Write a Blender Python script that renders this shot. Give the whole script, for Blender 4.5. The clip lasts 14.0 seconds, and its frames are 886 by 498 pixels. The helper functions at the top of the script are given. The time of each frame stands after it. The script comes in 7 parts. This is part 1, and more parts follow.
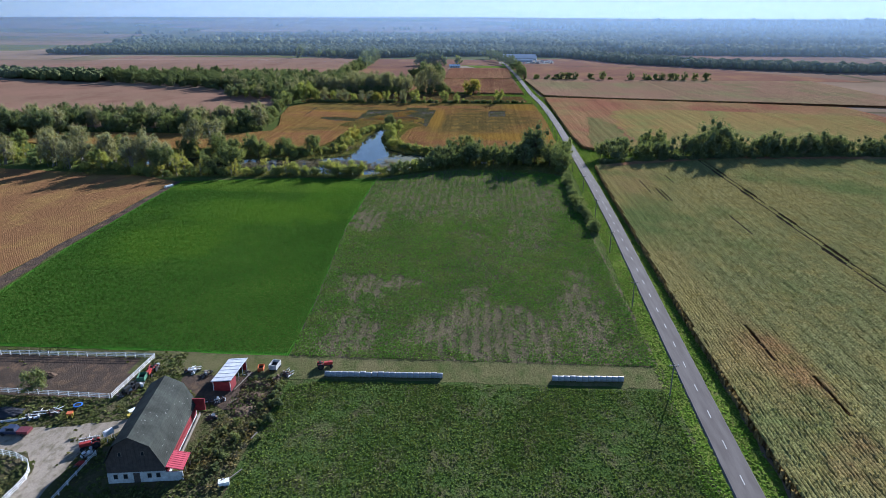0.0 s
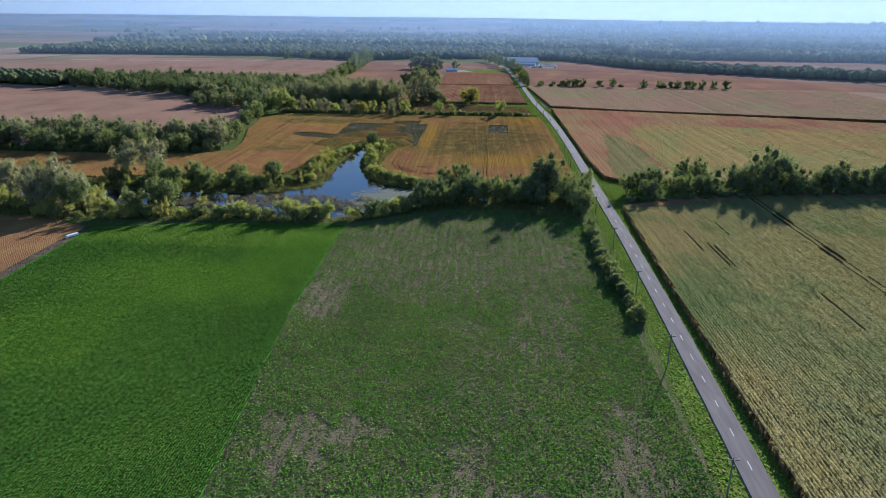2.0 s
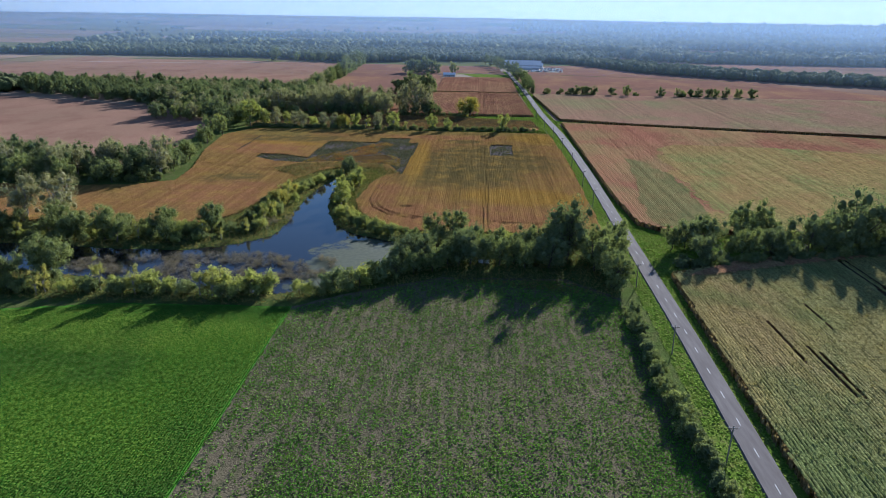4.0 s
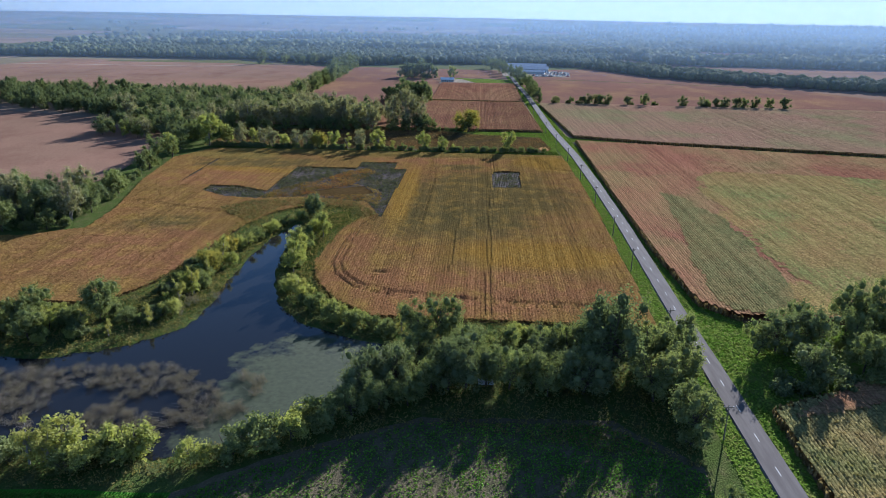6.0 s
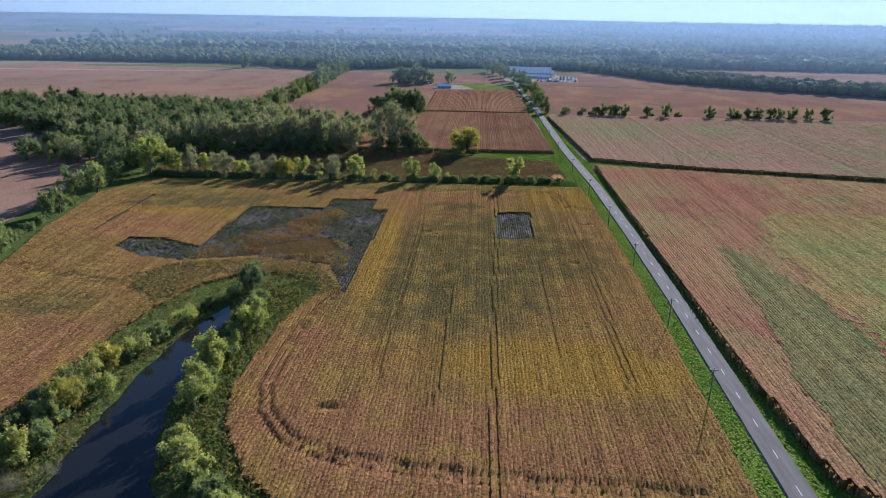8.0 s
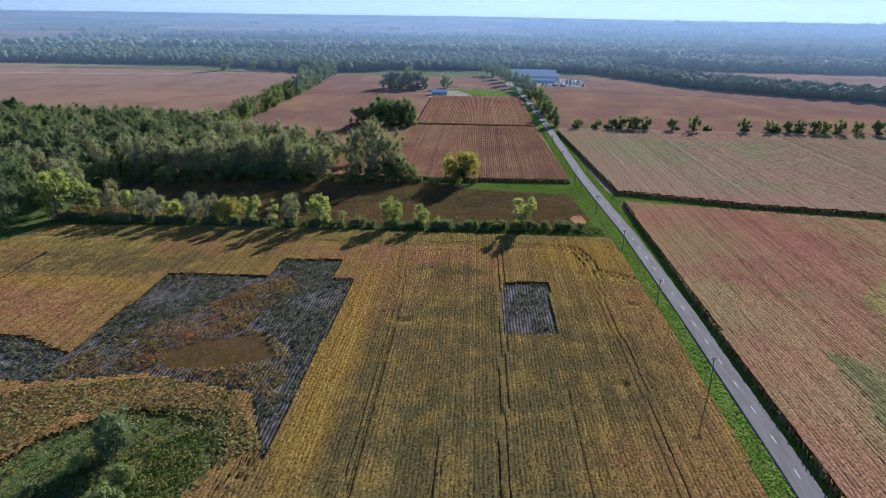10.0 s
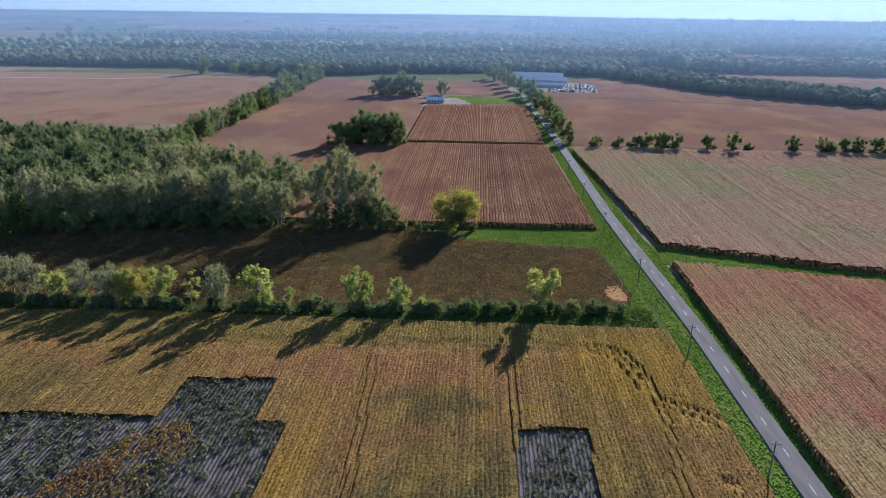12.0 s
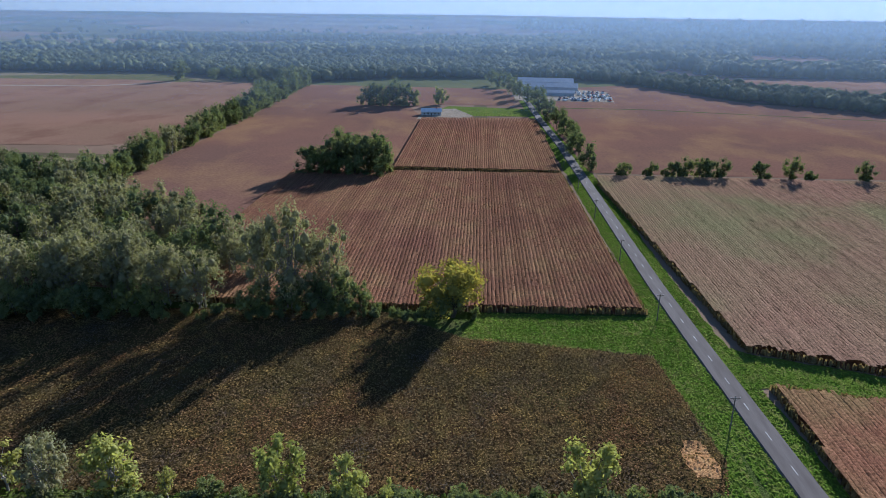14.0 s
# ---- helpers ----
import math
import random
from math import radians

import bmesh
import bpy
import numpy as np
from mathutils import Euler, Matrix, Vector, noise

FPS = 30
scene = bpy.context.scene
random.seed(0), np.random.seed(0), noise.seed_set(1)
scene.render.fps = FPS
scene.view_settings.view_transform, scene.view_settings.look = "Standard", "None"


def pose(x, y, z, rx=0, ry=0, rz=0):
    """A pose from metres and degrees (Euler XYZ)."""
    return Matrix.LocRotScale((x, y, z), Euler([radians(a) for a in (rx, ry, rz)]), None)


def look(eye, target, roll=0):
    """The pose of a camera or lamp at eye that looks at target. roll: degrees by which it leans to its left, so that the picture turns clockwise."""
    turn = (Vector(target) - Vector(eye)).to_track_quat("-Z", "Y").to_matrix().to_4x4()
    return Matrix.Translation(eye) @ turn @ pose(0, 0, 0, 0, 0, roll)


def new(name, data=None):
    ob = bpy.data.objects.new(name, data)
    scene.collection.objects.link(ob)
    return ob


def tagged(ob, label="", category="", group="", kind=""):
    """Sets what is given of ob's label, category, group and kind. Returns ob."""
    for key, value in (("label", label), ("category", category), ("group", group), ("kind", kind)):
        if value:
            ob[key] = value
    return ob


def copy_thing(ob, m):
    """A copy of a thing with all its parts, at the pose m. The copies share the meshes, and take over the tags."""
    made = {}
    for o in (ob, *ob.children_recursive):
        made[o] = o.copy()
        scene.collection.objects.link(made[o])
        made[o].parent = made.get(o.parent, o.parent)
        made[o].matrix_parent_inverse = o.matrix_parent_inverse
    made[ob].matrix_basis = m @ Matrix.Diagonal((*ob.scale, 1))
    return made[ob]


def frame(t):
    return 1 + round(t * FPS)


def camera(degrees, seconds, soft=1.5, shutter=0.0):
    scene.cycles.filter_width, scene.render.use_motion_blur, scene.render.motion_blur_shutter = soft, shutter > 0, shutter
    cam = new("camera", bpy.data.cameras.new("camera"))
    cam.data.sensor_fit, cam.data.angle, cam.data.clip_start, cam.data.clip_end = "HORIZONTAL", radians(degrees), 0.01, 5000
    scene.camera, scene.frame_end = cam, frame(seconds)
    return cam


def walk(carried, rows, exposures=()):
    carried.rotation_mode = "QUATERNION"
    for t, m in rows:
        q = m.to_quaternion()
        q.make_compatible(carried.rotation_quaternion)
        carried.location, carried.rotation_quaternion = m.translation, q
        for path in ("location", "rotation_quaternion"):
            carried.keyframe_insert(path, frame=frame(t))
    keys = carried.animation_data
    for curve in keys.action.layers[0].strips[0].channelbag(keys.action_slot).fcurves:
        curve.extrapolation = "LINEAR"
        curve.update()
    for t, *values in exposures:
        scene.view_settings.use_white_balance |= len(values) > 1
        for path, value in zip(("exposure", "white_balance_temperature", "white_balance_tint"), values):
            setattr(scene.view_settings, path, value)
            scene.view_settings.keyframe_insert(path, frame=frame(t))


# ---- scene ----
cam = camera(68, 14.0, soft=0.6)
EYE, TURN = 78.31, 3.03
# seconds, x, y, z along the flight, yaw, pitch, roll
ROWS = [
    (0, 0, 0, 0, 0.076, -19.548, -0.21),
    (0.5, 0.88, 19.4, -0.12, 0.054, -19.537, -0.32),
    (1, 1.71, 38.8, -0.12, 0.022, -19.527, -0.45),
    (1.5, 2.71, 58.31, -0.06, 0.011, -19.527, -0.56),
    (2, 3.66, 77.88, 0, -0.011, -19.537, -0.67),
    (2.5, 4.72, 97.45, 0.06, -0.022, -19.527, -0.77),
    (3, 5.84, 117.01, 0.12, -0.011, -19.537, -0.83),
    (5.5, 10.85, 214.13, 0.24, 0.065, -19.548, -1),
    (6, 11.97, 233.48, 0.18, 0.087, -19.548, -1.01),
    (6.5, 12.86, 252.83, 0.24, 0.087, -19.548, -0.98),
    (7, 13.92, 272.34, 0.18, 0.076, -19.537, -0.94),
    (7.5, 14.98, 291.74, 0.24, 0.076, -19.527, -0.92),
    (8, 15.87, 311.14, 0.12, 0.076, -19.527, -0.9),
    (10.5, 20.64, 408.86, 0.41, -0.043, -19.698, -0.89),
    (11, 21.59, 428.37, 0.35, -0.043, -19.72, -0.87),
    (11.5, 22.59, 447.94, 0.24, -0.033, -19.762, -0.83),
    (12, 23.59, 466.68, 0.24, -0.011, -19.784, -0.81),
    (12.5, 24.65, 486.14, 0.29, 0.022, -19.784, -0.8),
    (13, 25.48, 505.71, 0.18, 0.054, -19.762, -0.79),
    (13.5, 26.54, 525.11, 0.06, 0.098, -19.752, -0.72),
    (14, 27.54, 544.4, 0.06, 0.152, -19.762, -0.72),
]
walk(cam, [(t, pose(0, 0, EYE, 0, 0, TURN) @ pose(x, y, z, 90 + pitch, roll, yaw)) for t, x, y, z, yaw, pitch, roll in ROWS], [(0, 1.42, 5400, 14), (13.2, 1.42, 5400, 14), (14, 1.1, 5400, 14)])


# ---- light ----
SUN_AZ, SUN_EL = 23.7, 18.0
world = bpy.data.worlds.new("sky_world")
scene.world = world
world.use_nodes = True
wn = world.node_tree
wn.nodes.clear()
sky = wn.nodes.new("ShaderNodeTexSky")
sky.sky_type, sky.sun_disc = "NISHITA", False
sky.sun_elevation, sky.sun_rotation = radians(SUN_EL), radians(SUN_AZ)
sky.air_density, sky.dust_density, sky.ozone_density = 0.9, 0.0, 3.0
back = wn.nodes.new("ShaderNodeBackground")
back.inputs["Strength"].default_value = 0.064
wout = wn.nodes.new("ShaderNodeOutputWorld")
wn.links.new(sky.outputs["Color"], back.inputs["Color"])
wn.links.new(back.outputs["Background"], wout.inputs["Surface"])
sun = new("sun", bpy.data.lights.new("sun", "SUN"))
sun.data.energy, sun.data.angle, sun.data.color = 5.0, radians(0.6), (1.0, 0.95, 0.87)
sun.matrix_world = look((300 * math.sin(radians(SUN_AZ)), 300 * math.cos(radians(SUN_AZ)), 300 * math.tan(radians(SUN_EL))), (0, 0, 0))


# ---- materials ----
class Nodes:
    """A short way to write node trees."""

    def __init__(self, name):
        self.m = bpy.data.materials.new(name)
        self.m.use_nodes = True
        self.t = self.m.node_tree
        self.t.nodes.clear()

    def add(self, kind, ins=None, **props):
        n = self.t.nodes.new(kind)
        for k, v in props.items():
            if k == "operation":
                n.operation = v
            elif k == "data_type":
                n.data_type = v
            elif k == "blend_type":
                n.blend_type = v
            elif k == "feature":
                n.feature = v
            elif k == "noise_dimensions":
                n.noise_dimensions = v
        for k, v in (ins or {}).items():
            if isinstance(v, bpy.types.NodeSocket):
                self.t.links.new(v, n.inputs[k])
            else:
                n.inputs[k].default_value = v
        return n

    def pos(self):
        return self.add("ShaderNodeNewGeometry").outputs["Position"]

    def noise(self, vec, scale, detail=3.0, rough=0.55):
        return self.add("ShaderNodeTexNoise", {"Vector": vec, "Scale": scale, "Detail": detail, "Roughness": rough}).outputs["Fac"]

    def ramp(self, fac, lo, hi):
        n = self.add("ShaderNodeMapRange", {"Value": fac, "From Min": lo, "From Max": hi})
        return n.outputs["Result"]

    def math(self, op, a, b=0.0):
        return self.add("ShaderNodeMath", {0: a, 1: b}, operation=op).outputs[0]

    def mix(self, fac, a, b, blend="MIX"):
        n = self.add("ShaderNodeMix", data_type="RGBA", blend_type=blend)
        for k, v in ((0, fac), (6, a), (7, b)):
            if isinstance(v, bpy.types.NodeSocket):
                self.t.links.new(v, n.inputs[k])
            else:
                n.inputs[k].default_value = v if k == 0 else (*v, 1.0)
        return n.outputs[2]

    def scaled(self, vec, s):
        n = self.add("ShaderNodeVectorMath", {0: vec, 1: s}, operation="MULTIPLY")
        return n.outputs[0]

    def bump(self, height, strength, dist):
        return self.add("ShaderNodeBump", {"Height": height, "Strength": strength, "Distance": dist}).outputs["Normal"]

    def surface(self, shader):
        out = self.add("ShaderNodeOutputMaterial")
        self.t.links.new(shader, out.inputs["Surface"])
        return self.m

    def principled(self, color, rough=0.8, normal=None, metal=0.0, spec=0.3):
        ins = {"Base Color": color if isinstance(color, bpy.types.NodeSocket) else (*color, 1.0), "Roughness": rough, "Metallic": metal, "Specular IOR Level": spec}
        if normal is not None:
            ins["Normal"] = normal
        return self.surface(self.add("ShaderNodeBsdfPrincipled", ins).outputs[0])


def soil_mat(name, a, b, c, big=0.02, mid=0.25, fine=2.2, rows=0.0, row_cut=0.5, bump=0.6, spot=0.55):
    """Ground or canopy colour in three tones: wide patches, clumps and grain, with drill rows along y if rows is their spacing."""
    n = Nodes(name)
    p = n.pos()
    patches = n.ramp(n.noise(p, big, 4.0), 0.36, 0.64)
    clumps = n.ramp(n.noise(n.scaled(p, (1, 0.6, 1)), mid, 5.0, 0.65), spot - 0.09, spot + 0.12)
    grain = n.noise(p, fine, 4.0, 0.7)
    col = n.mix(clumps, n.mix(patches, a, b), c)
    col = n.mix(n.ramp(grain, 0.32, 0.68), col, n.mix(1.0, col, (1.55, 1.55, 1.5), "MULTIPLY"))
    h = grain
    if rows:
        x = n.add("ShaderNodeSeparateXYZ", {0: p}).outputs[0]
        wob = n.math("MULTIPLY", n.noise(p, 0.4, 2.0), rows * 0.5)
        wave = n.math("SINE", n.math("MULTIPLY", n.math("ADD", x, wob), 2 * math.pi / rows))
        ridge = n.ramp(wave, -0.6, 0.7)
        col = n.mix(n.math("MULTIPLY", n.math("SUBTRACT", 1.0, ridge), row_cut), col, n.mix(1.0, col, (0.42, 0.40, 0.40), "MULTIPLY"))
        h = n.math("ADD", n.math("MULTIPLY", ridge, 0.8), grain)
    return n.principled(col, 1.0, n.bump(h, bump, 0.5), spec=0.0)


def leaf_mat(name, a, b, trans=0.35, spread=0.5):
    """Leaves that let light through, with a tone that varies from plant to plant and from leaf to leaf."""
    n = Nodes(name)
    rnd = n.add("ShaderNodeObjectInfo").outputs["Random"]
    isl = n.add("ShaderNodeNewGeometry").outputs["Random Per Island"]
    p = n.pos()
    tone = n.math("ADD", n.math("MULTIPLY", rnd, 1 - spread), n.math("MULTIPLY", n.ramp(n.noise(p, 0.35, 3.0), 0.3, 0.7), spread))
    col = n.mix(tone, a, b)
    col = n.mix(isl, n.mix(1.0, col, (0.75, 0.78, 0.74), "MULTIPLY"), n.mix(1.0, col, (1.2, 1.17, 1.08), "MULTIPLY"))
    d = n.add("ShaderNodeBsdfDiffuse", {"Color": col})
    tr = n.add("ShaderNodeBsdfTranslucent", {"Color": n.mix(1.0, col, (1.2, 1.22, 0.65), "MULTIPLY")})
    m = n.add("ShaderNodeMixShader", {0: trans, 1: d.outputs[0], 2: tr.outputs[0]})
    return n.surface(m.outputs[0])


def crop_mat(name, a, b, c, big=0.012, mid=0.12, trans=0.2, lo=0.38, hi=0.62, d=None, streak=0.0, bump=0.35, zones=(), grain=1.0):
    """A standing crop: wide colour patches, smaller spots, streaks along the rows and a tone for each tuft; d is the
    colour of a second set of patches.
    zones are areas of the field in another tone, such as crops that ripen differently: centre, half widths, colour;
    their edges run ragged."""
    n = Nodes(name)
    p = n.pos()
    isl = n.add("ShaderNodeNewGeometry").outputs["Random Per Island"]
    patches = n.ramp(n.noise(n.scaled(p, (1, 0.7, 0)), big, 5.0, 0.6), lo, hi)
    spots = n.ramp(n.noise(n.scaled(p, (1, 0.8, 0)), mid, 4.0, 0.6), 0.46, 0.68)
    col = n.mix(patches, a, b)
    ragged = n.math("MULTIPLY", n.noise(n.scaled(p, (1, 0.8, 0)), 0.06, 5.0, 0.65), 1.7)
    for zx, zy, zrx, zry, tone in zones:
        off = n.add("ShaderNodeVectorMath", {0: p, 1: (-zx, -zy, 0.0)}, operation="ADD").outputs[0]
        dist = n.add("ShaderNodeVectorMath", {0: n.scaled(off, (1 / zrx, 1 / zry, 0))}, operation="LENGTH").outputs["Value"]
        col = n.mix(n.math("MULTIPLY", n.ramp(n.math("ADD", dist, ragged), 2.15, 1.55), 0.85), col, tone)
    col = n.mix(n.math("MULTIPLY", spots, 0.7), col, c)
    if d is not None:
        far = n.add("ShaderNodeVectorMath", {0: p, 1: (310.0, 170.0, 0.0)}, operation="ADD").outputs[0]
        col = n.mix(n.ramp(n.noise(n.scaled(far, (1, 0.8, 0)), big * 1.6, 5.0, 0.62), 0.5, 0.66), col, d)
    if streak:
        line = n.noise(n.scaled(p, (1, 0.03, 0)), 0.7, 3.0, 0.7)
        col = n.mix(n.math("MULTIPLY", n.ramp(line, 0.35, 0.7), streak), col, n.mix(1.0, col, (0.6, 0.62, 0.6), "MULTIPLY"))
    var = n.noise(p, 1.6, 3.0, 0.7)
    col = n.mix(n.ramp(var, 0.32, 0.68), n.mix(1.0, col, (1 - 0.38 * grain, 1 - 0.37 * grain, 1 - 0.38 * grain), "MULTIPLY"), n.mix(1.0, col, (1 + 0.38 * grain, 1 + 0.34 * grain, 1 + 0.28 * grain), "MULTIPLY"))
    col = n.mix(isl, n.mix(1.0, col, (0.85, 0.85, 0.85), "MULTIPLY"), n.mix(1.0, col, (1.15, 1.15, 1.15), "MULTIPLY"))
    leaf = n.noise(n.scaled(p, (1.3, 1.0, 1.0)), 4.5, 4.0, 0.75)
    col = n.mix(n.ramp(leaf, 0.35, 0.65), n.mix(1.0, col, (0.62, 0.62, 0.62), "MULTIPLY"), n.mix(1.0, col, (1.3, 1.28, 1.22), "MULTIPLY"))
    nor = n.bump(leaf, bump, 0.35)
    dif = n.add("ShaderNodeBsdfDiffuse", {"Color": col, "Normal": nor})
    tr = n.add("ShaderNodeBsdfTranslucent", {"Color": n.mix(1.0, col, (1.3, 1.25, 0.8), "MULTIPLY")})
    return n.surface(n.add("ShaderNodeMixShader", {0: trans, 1: dif.outputs[0], 2: tr.outputs[0]}).outputs[0])


def plain_mat(name, col, rough=0.7, metal=0.0, vary=0.25, scale=1.5, bump=0.15, spec=0.3):
    """Paint, metal, wood or concrete with faint stains and grain."""
    n = Nodes(name)
    p = n.add("ShaderNodeTexCoord").outputs["Object"]
    stain = n.ramp(n.noise(p, scale, 5.0, 0.65), 0.3, 0.7)
    grain = n.noise(p, scale * 9, 3.0, 0.6)
    c = n.mix(stain, n.mix(1.0, col, (1 - vary,) * 3, "MULTIPLY"), n.mix(1.0, col, (1 + vary * 0.5,) * 3, "MULTIPLY"))
    c = n.mix(n.ramp(grain, 0.35, 0.65), n.mix(1.0, c, (0.85,) * 3, "MULTIPLY"), c)
    return n.principled(c, rough, n.bump(grain, bump, 0.05), metal, spec)


GRASS = soil_mat("grass", (0.045, 0.064, 0.016), (0.06, 0.08, 0.022), (0.075, 0.075, 0.03), 0.05, 0.3, 2.5, bump=0.9)
VERGE = soil_mat("verge_grass", (0.062, 0.098, 0.014), (0.085, 0.12, 0.018), (0.115, 0.115, 0.034), 0.06, 0.5, 2.5)


def farmland():
    """Far open country: a quilt of fields in tan, straw and dull green."""
    n = Nodes("farmland")
    p = n.pos()
    brick = n.add("ShaderNodeTexBrick", {"Vector": n.scaled(p, (1, 1, 0)), "Color1": (0.0, 0.0, 0.0, 1), "Color2": (1.0, 1.0, 1.0, 1), "Mortar": (0.15, 0.15, 0.15, 1), "Scale": 1.0, "Mortar Size": 6.0, "Bias": 0.0, "Brick Width": 520.0, "Row Height": 300.0})
    f = brick.outputs["Color"]
    col = n.mix(n.ramp(f, 0.0, 0.55), (0.185, 0.12, 0.085), (0.23, 0.165, 0.115))
    col = n.mix(n.ramp(f, 0.75, 0.9), col, (0.11, 0.115, 0.055))
    col = n.mix(n.math("MULTIPLY", brick.outputs["Fac"], 0.6), col, (0.07, 0.08, 0.04))
    col = n.mix(n.ramp(n.noise(p, 0.006, 5.0, 0.6), 0.35, 0.65), n.mix(1.0, col, (0.78, 0.8, 0.8), "MULTIPLY"), n.mix(1.0, col, (1.15, 1.12, 1.1), "MULTIPLY"))
    return n.principled(col, 0.95, n.bump(n.noise(p, 0.6, 3.0), 0.4, 0.5), spec=0.0)


FARGROUND = farmland()
HAY = soil_mat("weedy_green", (0.032, 0.052, 0.013), (0.045, 0.066, 0.018), (0.062, 0.058, 0.028), 0.03, 0.22, 1.6, bump=0.8)
CLOVER = soil_mat("green_cover_crop", (0.04, 0.115, 0.012), (0.055, 0.15, 0.016), (0.075, 0.17, 0.02), 0.018, 0.06, 2.0, rows=0.55, row_cut=0.3, spot=0.66)
TILLED = soil_mat("weedy_soil", (0.096, 0.078, 0.048), (0.078, 0.064, 0.040), (0.048, 0.052, 0.022), 0.05, 0.35, 2.2, spot=0.58)
SOYSOIL = soil_mat("soybean_ground", (0.07, 0.046, 0.022), (0.06, 0.042, 0.02), (0.05, 0.04, 0.018), 0.02, 0.15, 2.2)
SOYFAR = soil_mat("ripe_soybeans", (0.185, 0.108, 0.075), (0.155, 0.098, 0.066), (0.132, 0.074, 0.052), 0.008, 0.03, 1.0, spot=0.58)
SOYLEFT = soil_mat("golden_soybeans", (0.19, 0.10, 0.045), (0.155, 0.08, 0.038), (0.22, 0.135, 0.048), 0.015, 0.06, 1.8, rows=0.75, row_cut=0.35)
REDFAR = soil_mat("red_brown_soybeans", (0.152, 0.082, 0.058), (0.122, 0.071, 0.054), (0.185, 0.108, 0.062), 0.009, 0.022, 0.8, spot=0.56)
FALLOW = soil_mat("fallow_weeds", (0.075, 0.046, 0.02), (0.055, 0.042, 0.017), (0.09, 0.068, 0.024), 0.03, 0.25, 2.0, bump=1.0)
STUBBLE = soil_mat("dark_residue", (0.088, 0.072, 0.067), (0.116, 0.097, 0.091), (0.044, 0.042, 0.03), 0.08, 0.5, 2.0, rows=0.85, row_cut=0.3, spot=0.5)
DIRT = soil_mat("dirt", (0.068, 0.05, 0.038), (0.048, 0.038, 0.03), (0.115, 0.075, 0.048), 0.09, 0.35, 3.0, bump=0.7, spot=0.58)
YARD = soil_mat("yard_ground", (0.062, 0.060, 0.026), (0.048, 0.054, 0.020), (0.095, 0.075, 0.045), 0.08, 0.35, 2.5, bump=0.9)
GRAVEL = soil_mat("gravel", (0.21, 0.175, 0.135), (0.25, 0.21, 0.165), (0.13, 0.11, 0.075), 0.08, 0.6, 4.0, bump=0.3)
TRACK = soil_mat("dry_grass_track", (0.105, 0.092, 0.045), (0.08, 0.078, 0.032), (0.055, 0.068, 0.022), 0.05, 0.3, 2.5)


# ---- building helpers ----
from mathutils import geometry

def mesh_np(name, verts, faces, mat, smooth=False):
    """A mesh from arrays of vertices and of faces that all have the same number of corners."""
    me = bpy.data.meshes.new(name)
    verts, faces = np.asarray(verts, np.float32), np.asarray(faces, np.int32)
    k = faces.shape[1]
    me.vertices.add(len(verts))
    me.vertices.foreach_set("co", verts.ravel())
    me.loops.add(faces.size)
    me.loops.foreach_set("vertex_index", faces.ravel())
    me.polygons.add(len(faces))
    me.polygons.foreach_set("loop_start", np.arange(0, faces.size, k, dtype=np.int32))
    me.polygons.foreach_set("loop_total", np.full(len(faces), k, np.int32))
    if smooth:
        me.polygons.foreach_set("use_smooth", np.ones(len(faces), bool))
    me.update(calc_edges=True)
    me.validate()
    me.materials.append(mat)
    return me


def part(name, bm, material, parent=None, label="", smooth=False):
    """Links a bmesh as one mesh object, under a thing or a part."""
    me = bpy.data.meshes.new(name)
    for f in bm.faces:
        f.smooth = smooth
    bm.to_mesh(me)
    bm.free()
    me.materials.append(material)
    ob = new(name, me)
    if parent is not None:
        ob.parent = parent
    if label:
        ob["label"] = label
    return ob


def mpart(name, me, parent=None, label=""):
    ob = new(name, me)
    if parent is not None:
        ob.parent = parent
    if label:
        ob["label"] = label
    return ob


def empty(name, m, label, category, group=""):
    ob = new(name)
    ob.matrix_basis = m
    return tagged(ob, label, category, group)


def box(bm, x0, y0, z0, x1, y1, z1, m=None):
    r = bmesh.ops.create_cube(bm, size=1.0)
    mm = Matrix.Translation(((x0 + x1) / 2, (y0 + y1) / 2, (z0 + z1) / 2)) @ Matrix.Diagonal((x1 - x0, y1 - y0, z1 - z0, 1))
    bmesh.ops.transform(bm, matrix=(m @ mm) if m else mm, verts=r["verts"])
    return r["verts"]


def cyl(bm, a, b, r0, r1, n=8):
    """A tapered rod from a to b."""
    a, b = Vector(a), Vector(b)
    d = b - a
    r = bmesh.ops.create_cone(bm, cap_ends=True, segments=n, radius1=r0, radius2=max(r1, 0.001), depth=d.length)
    m = Matrix.Translation((a + b) / 2) @ d.to_track_quat("Z", "Y").to_matrix().to_4x4()
    bmesh.ops.transform(bm, matrix=m, verts=r["verts"])
    return r["verts"]


def prism(bm, profile, y0, y1):
    """A solid with an x, z outline, from y0 to y1."""
    f = [bm.verts.new((x, y0, z)) for x, z in profile]
    b = [bm.verts.new((x, y1, z)) for x, z in profile]
    n = len(profile)
    bm.faces.new(f)
    bm.faces.new(b[::-1])
    for i in range(n):
        bm.faces.new((f[i], b[i], b[(i + 1) % n], f[(i + 1) % n]))
    bmesh.ops.recalc_face_normals(bm, faces=bm.faces)


def inside(poly, x, y):
    """Which of the points lie in the polygon."""
    x, y = np.asarray(x, float), np.asarray(y, float)
    hit = np.zeros(np.broadcast(x, y).shape, bool)
    for (ax, ay), (bx, by) in zip(poly, [*poly[1:], poly[0]]):
        if ay != by:
            hit ^= ((ay > y) != (by > y)) & (x < (bx - ax) * (y - ay) / (by - ay) + ax)
    return hit


